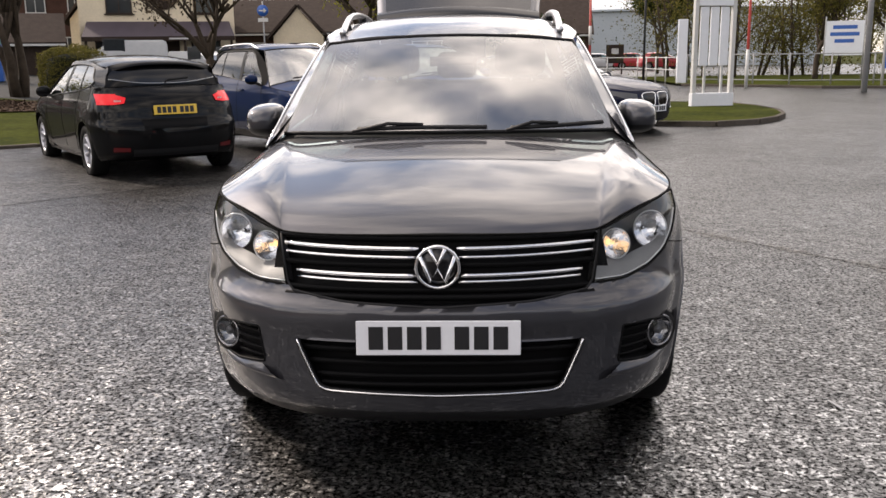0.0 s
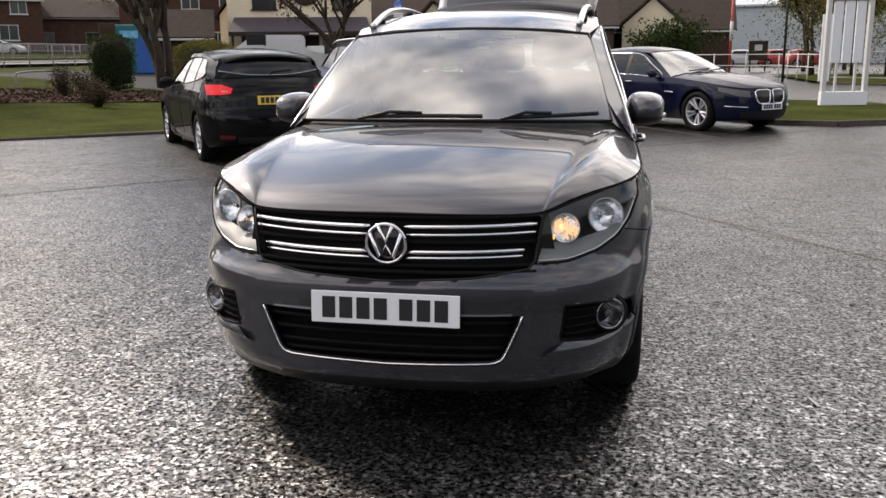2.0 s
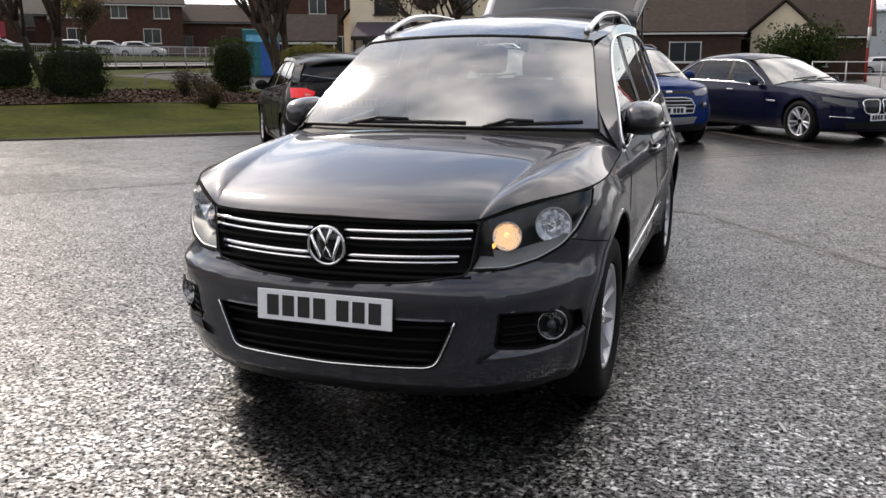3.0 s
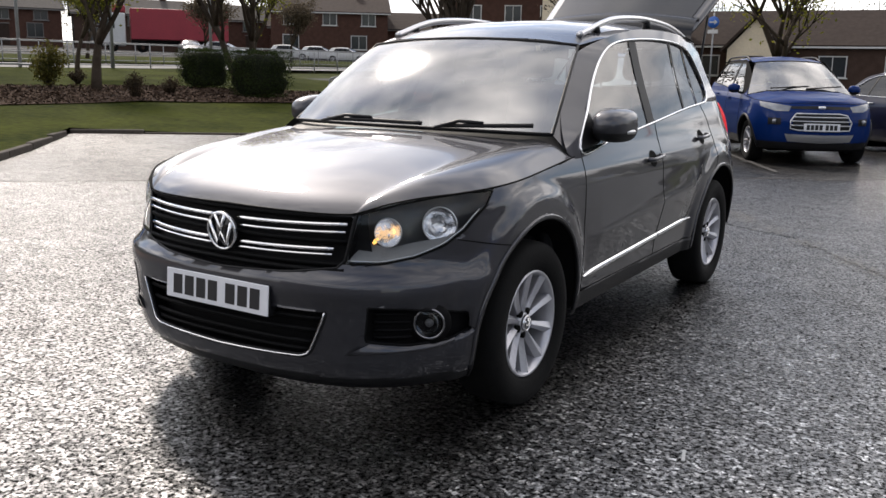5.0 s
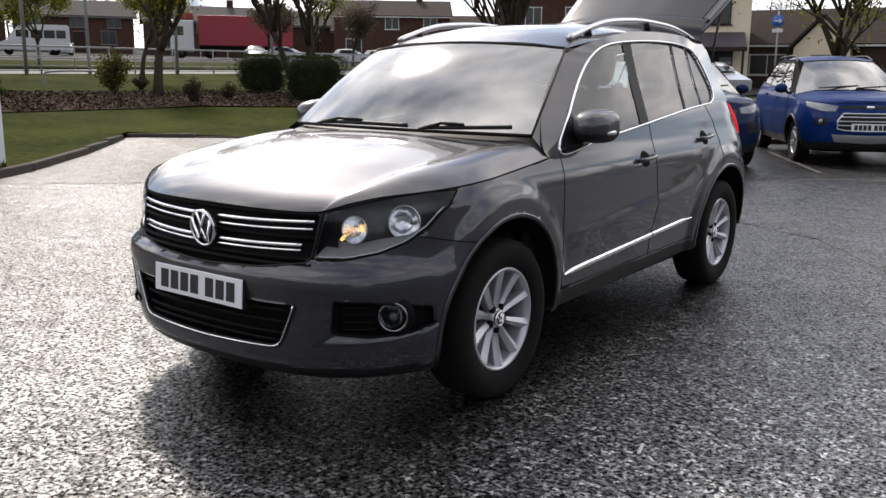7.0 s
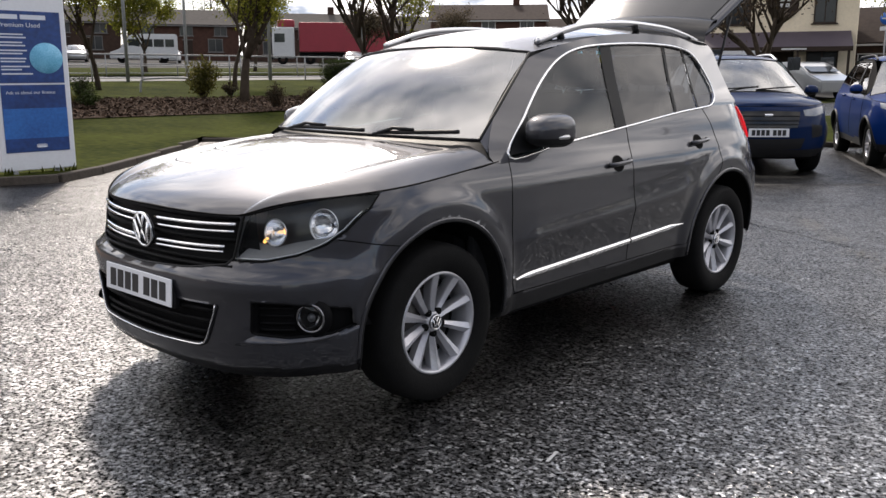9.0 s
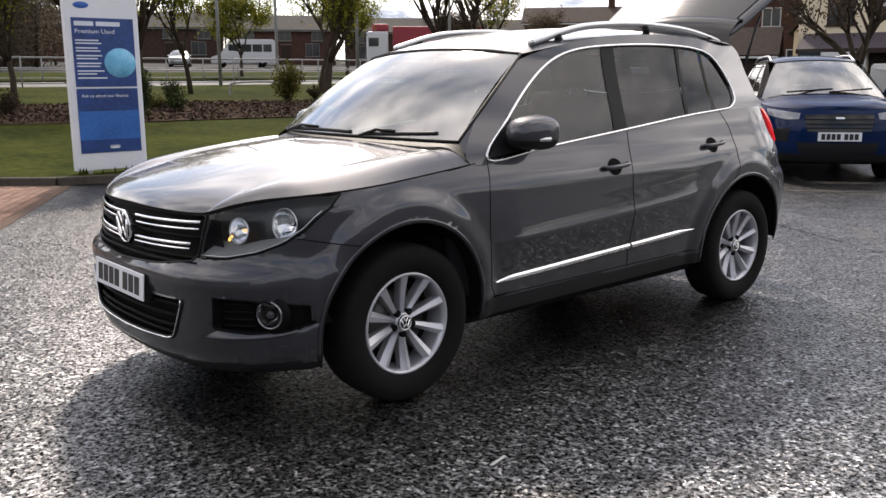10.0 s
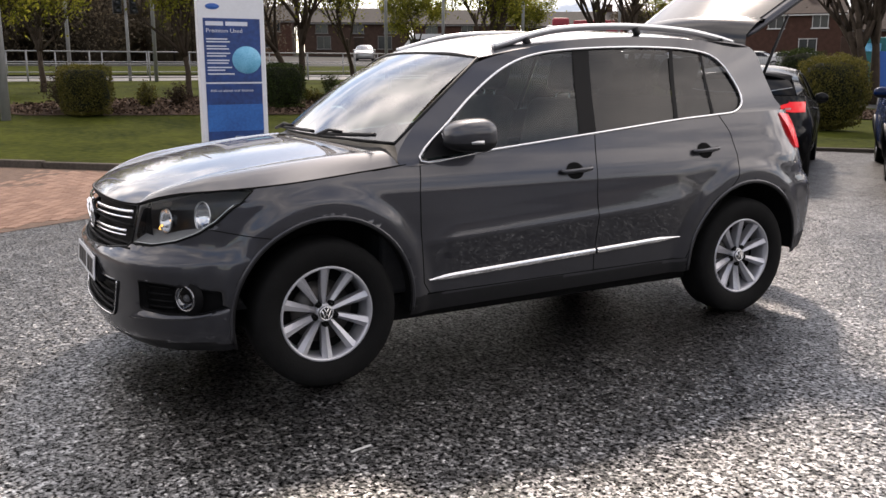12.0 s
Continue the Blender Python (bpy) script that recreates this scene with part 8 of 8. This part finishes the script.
house("warehouse", "large grey-blue clad warehouse", (24.0, 112.0), -12, 34.0, 14.0, 6.6, 7.4, CLADDING, CLADDING, base=0.0, trim=CLADDING)
house("brick_block", "long low brown brick block beyond the lawn", (-56.0, 83.0), 37, 30.0, 9.0, 3.6, 5.4, BRICK_RED, ROOF_TILE, windows=tuple((-11 + 4.4 * k, 0.9, 1.4, 1.1) for k in range(6)), trim=GREY_TRIM)
house("terrace_house", "red brick terrace with slate roof across the road", (-60.5, 74.5), 40, 12.0, 8.0, 4.6, 6.2, BRICK_RED, ROOF_TILE, windows=((-4, 3.2, 1.4, 1.2), (0, 3.2, 1.4, 1.2), (4, 3.2, 1.4, 1.2), (-4, 0.8, 1.6, 1.3), (3, 0.8, 1.6, 1.3)), base=2.2, chimney=3.0)
TERR = [(-98.0, 30.0, 68), (-93.0, 42.0, 66), (-87.0, 53.0, 62), (-80.0, 64.0, 56), (-71.5, 73.0, 48)]
for k, (x, y, turn) in enumerate(TERR):
    house("terrace_house", "dark brick terrace house with grey roof in the distance", (x, y), turn, 11.5, 8.0, 3.7, 5.3, BRICK_BROWN if k % 2 else BRICK_RED, ROOF_SLATE, trim=GREY_TRIM,
          windows=((-3.8, 2.5, 1.3, 0.95), (0.2, 2.5, 1.3, 0.95), (3.8, 2.5, 1.3, 0.95), (-3.6, 0.8, 1.5, 1.3), (3.2, 0.8, 1.5, 1.3)), doors=((0.3, 1.0, 2.0),), chimney=3.6 if k % 2 else -3.0)

bank = tagged(new("recycling_bank"), "teal and blue recycling bank beside the hedge", "container")
bank.matrix_basis = pose(-21.7, 35.9, rise(-21.7, 35.9), 0, 0, 25)
part("container", box_bm(2.3, 1.5, 2.2, 0.05, (0, 0, 0)), TEAL, bank)
part("container_side", box_bm(0.8, 1.52, 1.6, 0.04, (0.76, -0.02, 0.0)), SIGN_BLUE, bank, "blue lower panel")
part("container_end", box_bm(0.7, 1.54, 2.25, 0.03, (-0.82, -0.02, 0)), BRICK_BROWN, bank, "brown end")
part("print_bar", box_bm(0.8, 0.02, 0.35, 0.05, (0.1, -0.765, 1.6)), BLUE_LIGHT, bank)


# ---- far vehicles ----
def lorry(label, at, turn, sheet, cab_mat, cab=True, length=11.0):
    t = tagged(new("lorry"), label, "lorry")
    t.matrix_basis = pose(at[0], at[1], rise(*at), 0, 0, turn)
    part("trailer", box_bm(length, 2.5, 2.75, 0.06, (length / 2 + 2.6, 0, 1.15)), sheet, t)
    part("chassis", box_bm(length, 1.8, 0.35, 0.0, (length / 2 + 2.6, 0, 0.75)), WELL, t)
    if cab:
        bm = box_bm(2.1, 2.45, 2.9, 0.16, (1.1, 0, 0.55), 3)
        part("cab", bm, cab_mat, t)
        part("cab_window", box_bm(0.04, 2.1, 0.95, 0.0, (0.03, 0, 2.05)), WINDOW_DARK, t)
        for sy in (-1.235, 1.235):
            part("cab_window", box_bm(0.95, 0.03, 0.8, 0.0, (0.75, sy, 2.05)), WINDOW_DARK, t)
        part("roof_deflector", box_bm(1.6, 2.3, 0.75, 0.2, (1.4, 0, 3.4), 3), sheet, t, "red roof deflector")
        part("bumper", box_bm(0.2, 2.4, 0.5, 0.05, (0.05, 0, 0.4)), GLOSS_BLACK, t)
    prof = [(-0.15, 0.2), (-0.15, 0.48), (0.15, 0.48), (0.15, 0.2)]
    for x in ([1.0, 3.6] if cab else []) + [length - 0.6, length + 0.7, length + 2.0]:
        for sy in (-1.05, 1.05):
            v, f = revolve(prof, 20, "y")
            made("wheel", [(a + x, b + sy, c + 0.48) for a, b, c in v], f, RUBBER, t)
    return t


lorry("articulated lorry with red sheeted trailer and white cab", (-67.6, 50.8), 53, RED_SHEET, PAINT_WHITE, length=8.6)
FAR_CAR = dict(HATCH, cell=0.11, levels=12, cabin=False, patches=[("headlamp", "front", [(0.50, 0.70), (0.70, 0.78), (0.80, 0.80)], [(0.48, 0.62), (0.66, 0.65), (0.80, 0.72)], LAMP_STRIP, 0.01, "")])
FAR_CAR.pop("wipers", None)


def far_cars(paint, label, places):
    ob, _ = build_car("parked_car", label, paint, FAR_CAR)
    x, y, turn = places[0]
    ob["group"] = "cars parked in the distance"
    ob.matrix_basis = pose(x, y, rise(x, y) + 0.03, 0, 0, turn)
    for x, y, turn in places[1:]:
        copy_thing(ob, pose(x, y, rise(x, y) + 0.03, 0, 0, turn))


far_cars(PAINT_WHITE, "small white car parked in the distance", [(-55.6, 66.0, 120), (-53.0, 67.5, 118), (-50.5, 68.5, 115), (-68.6, 40.6, 62), (14.0, 81.0, 80), (-58.5, 60.0, 130)])
far_cars(PAINT_SILVER, "silver car parked in the distance", [(-57.5, 52.5, 55), (-69.6, 32.4, 62), (11.5, 83.0, 80)])
far_cars(PAINT_RED, "red car parked in the distance", [(17.0, 80.5, 85), (18.5, 77.0, 95)])


def van(label, at, turn, paint, length=5.4, high=2.35, panes=True, nose=1.1):
    t = tagged(new("van"), label, "van")
    t.matrix_basis = pose(at[0], at[1], rise(*at) + 0.03, 0, 0, turn)
    prof = [(0.0, 0.35), (0.0, 0.85), (nose * 0.75, 1.15), (nose * 1.55, high - 0.08), (nose * 1.9, high), (length - 0.1, high), (length, high - 0.15), (length, 0.35)]
    vs = [(x, s * (0.98 - 0.10 * max(0, (z - 1.1) / 1.3)), z) for s in (-1, 1) for x, z in prof]
    n = len(prof)
    fs = [tuple(range(n)), tuple(range(2 * n - 1, n - 1, -1))] + [(k, n + k, n + (k + 1) % n, (k + 1) % n) for k in range(n)]
    bm = bmesh.new()
    bv = [bm.verts.new(v) for v in vs]
    for f in fs:
        bm.faces.new([bv[i] for i in f])
    bmesh.ops.recalc_face_normals(bm, faces=bm.faces[:])
    bmesh.ops.bevel(bm, geom=bm.edges[:], offset=0.06, segments=2, affect="EDGES")
    part("body", bm, paint, t)
    xs = [(nose * 1.35, nose * 1.35 + 0.9)] + ([(2.55, 3.4), (3.5, 4.3), (4.4, 5.1)] if panes else [])
    for a, b in xs:
        for s in (-1, 1):
            part("side_window", box_bm(b - a, 0.03, 0.62, 0.01, ((a + b) / 2, s * 0.945, 1.30)), WINDOW_DARK, t)
    made("windscreen", [(nose * 0.85, -0.82, 1.24), (nose * 0.85, 0.82, 1.24), (nose * 1.48, 0.76, high - 0.2), (nose * 1.48, -0.76, high - 0.2)], [(0, 1, 2, 3)], WINDOW_DARK, t).location = (-0.06, 0, 0.03)
    for x in (0.9, length - 1.1):
        for s in (-0.85, 0.85):
            v, f = revolve([(-0.1, 0.15), (-0.1, 0.33), (0.1, 0.33), (0.1, 0.15), (0.08, 0.01)], 18, "y")
            made("wheel", [(p[0] + x, p[1] + s, p[2] + 0.33) for p in v], f, RUBBER, t)
    return t


van("white minibus with a row of side windows", (-67.9, 34.6), 61, PAINT_WHITE)
van("white people carrier parked in front of the inn", (-18.3, 37.6), 24, PAINT_WHITE, 4.3, 1.86, False, 1.15)
van("silver people carrier parked in front of the inn", (-11.3, 40.6), 150, PAINT_SILVER, 4.0, 1.72, False, 1.15)


# ---- woodland behind the road ----
def woodland(name, label, spots, seed, h, mat, count, fill=True, leaf=0.12):
    rng = np.random.default_rng(seed)
    vs, fs, cs = [], [], []
    for x, y in spots:
        z0 = rise(x, y)
        for k in range(5):
            bx, by = x + rng.normal(0, 1.6), y + rng.normal(0, 1.6)
            th, hh = rng.uniform(0, 6.28), h * rng.uniform(0.7, 1.15)
            top = Vector((bx + rng.normal(0, 0.7), by + rng.normal(0, 0.7), z0 + hh))
            for (p, q, r) in [((bx, by, z0 - 0.2), top, 0.11)] + [((bx, by, z0 + hh * u), top + Vector((rng.normal(0, 1.3), rng.normal(0, 1.3), -hh * rng.uniform(0, 0.35))), 0.04) for u in rng.uniform(0.2, 0.7, 5)]:
                v, f = tube([p, q], [r, r * 0.3], 4)
                fs += [tuple(i + len(vs) for i in g) for g in f]
                vs += v
            cs.append(rng.normal(0, 1, (count, 3)) * np.array([1.5, 1.5, hh * 0.26]) + np.array([bx, by, z0 + hh * 0.58]))
    root = tagged(new(name), label, "trees", kind="stuff")
    if fill:
        bm = bmesh.new()
        for x, y in spots:
            m = Matrix.Translation((x - 2.5, y, rise(x, y) + h * 0.28)) @ Matrix.Diagonal((2.4, 2.6, h * 0.36, 1))
            for v in bmesh.ops.create_icosphere(bm, subdivisions=3, radius=1)["verts"]:
                v.co = m @ (v.co * (1 + 0.35 * noise.noise(v.co * 2.2 + Vector((x, y, 0)))))
        part("undergrowth", bm, LEAF_TWIG, root, "", True)
    made("trunk", vs, fs, BARK, root)
    put("crown", leaves_mesh("crown", np.concatenate(cs), leaf, rng), mat, root)


woodland("woodland", "bare brown woodland on the far side of the road", [(-60 - 4.5 * (k % 3) - 0.15 * k, -26 + 2.3 * k) for k in range(21)], 71, 9.5, LEAF_TWIG, 1700)
woodland("woodland", "distant trees with young leaves behind the houses", [(-104 + 1.1 * k, 26 + 4.4 * k) for k in range(10)], 72, 10.5, LEAF_TWIG, 420, False)
woodland("woodland", "trees behind the drive and fence", [(14 + 3.2 * k, 48 + 1.5 * (k % 3)) for k in range(8)], 73, 6.0, LEAF_GOLD, 1500, False, 0.07)
woodland("woodland", "distant trees behind the inn", [(-50 + 7 * k, 84 + 3 * (k % 2)) for k in range(9)], 74, 7.5, LEAF_TWIG, 300, False)


# ---- out of view, behind and beside the camera: walls and trees added to shape the light ----
# assumed wall, never in view: holds back low sky, mirrored in the paint
show = tagged(new("showroom"), "long dark glazed wall out of view, added to block and reflect light", "building", kind="structure")
show.matrix_basis = pose(36.0, -14.0, 0, 0, 0, -68)
part("wall", box_bm(46.0, 8.0, 4.8, 0.05, (0, 4.2, -0.1)), SHOW_WALL, show)
for k in range(11):
    part("window", box_bm(3.4, 0.06, 3.0, 0.0, (-19.0 + 3.8 * k, 0.19, 0.3)), WINDOW_DARK, show, "dark glazing of the unseen long wall")
part("fascia_board", box_bm(46.4, 0.3, 0.9, 0.03, (0, 0.1, 3.7)), BLUE_DEEP, show)
# assumed wing, never in view: darkens the sky behind the camera
wing = tagged(new("showroom"), "dark clad wing out of view, added to block sky light", "building", kind="structure")
wing.matrix_basis = pose(4.0, -26.0, 0, 0, 0, 180)
part("wall", box_bm(32.0, 8.0, 5.6, 0.05, (0, 4.2, -0.1)), DARK_CLAD, wing)
for k in range(7):
    part("window", box_bm(3.6, 0.06, 3.2, 0.0, (-13.2 + 4.4 * k, 0.19, 0.2)), WINDOW_DARK, wing, "dark glazing of the unseen wing")
# invented trees, never in view: a dark horizon for side glass and doors to mirror
woodland("tree_belt", "belt of trees out of view, added for the cars' reflections", [(44 + 1.4 * (k % 3), 12 + 3.4 * k) for k in range(9)], 75, 6.0, LEAF_DARK, 700)


# ---- paving blocks, laid in stretcher bond; the stretch by the drive's corner block by block ----
def paving_blocks():
    ring = [(-4.15, -0.35), (-4.66, 0.54), (-7.85, 2.30), (-8.40, 1.80), (-10.1, -0.02), (-14.2, -4.2), (-11.0, -5.2)]
    paving = [o for o in bpy.data.objects if o.name.startswith("block_paving")][0]
    rng = random.Random(9)
    way = math.atan2(-1.9, 3.3)
    ca, sa = math.cos(way), math.sin(way)
    spots = []
    for r in range(-90, 60):
        for c in range(-70, 40):
            u, v = (c + 0.5 * (r % 2)) * 0.205, r * 0.105
            x, y = -6.0 + u * ca - v * sa, -0.5 + u * sa + v * ca
            if all(in_ring(ring, x + du * ca - dv * sa, y + du * sa + dv * ca) for du in (-0.1, 0.1) for dv in (-0.05, 0.05)):
                spots.append((x, y, 0.010 + rng.uniform(-0.0015, 0.0015)))
    spots.sort(key=lambda p: (p[0] + 4.2) ** 2 + (p[1] - 0.3) ** 2)
    shape = box_bm(0.197, 0.097, 0.03, 0.004, (0, 0, -0.03), 1)
    me = bpy.data.meshes.new("block")
    shape.to_mesh(me)
    turn = math.degrees(way)
    for x, y, z in spots[:300]:
        ob = put("block", me, BLOCKS, paving)
        ob.matrix_basis = pose(x, y, z, 0, 0, turn)
    base = [Vector(v.co) for v in me.vertices]
    polys = [tuple(p.vertices) for p in me.polygons]
    vs, fs = [], []
    for x, y, z in spots[300:]:
        k = len(vs)
        vs += [(x + v.x * ca - v.y * sa, y + v.x * sa + v.y * ca, z + v.z) for v in base]
        fs += [tuple(i + k for i in q) for q in polys]
    tagged(put("blocks", mesh_of("blocks", vs, fs, False), BLOCKS_FAR, paving), kind="stuff")
    shape.free()


paving_blocks()
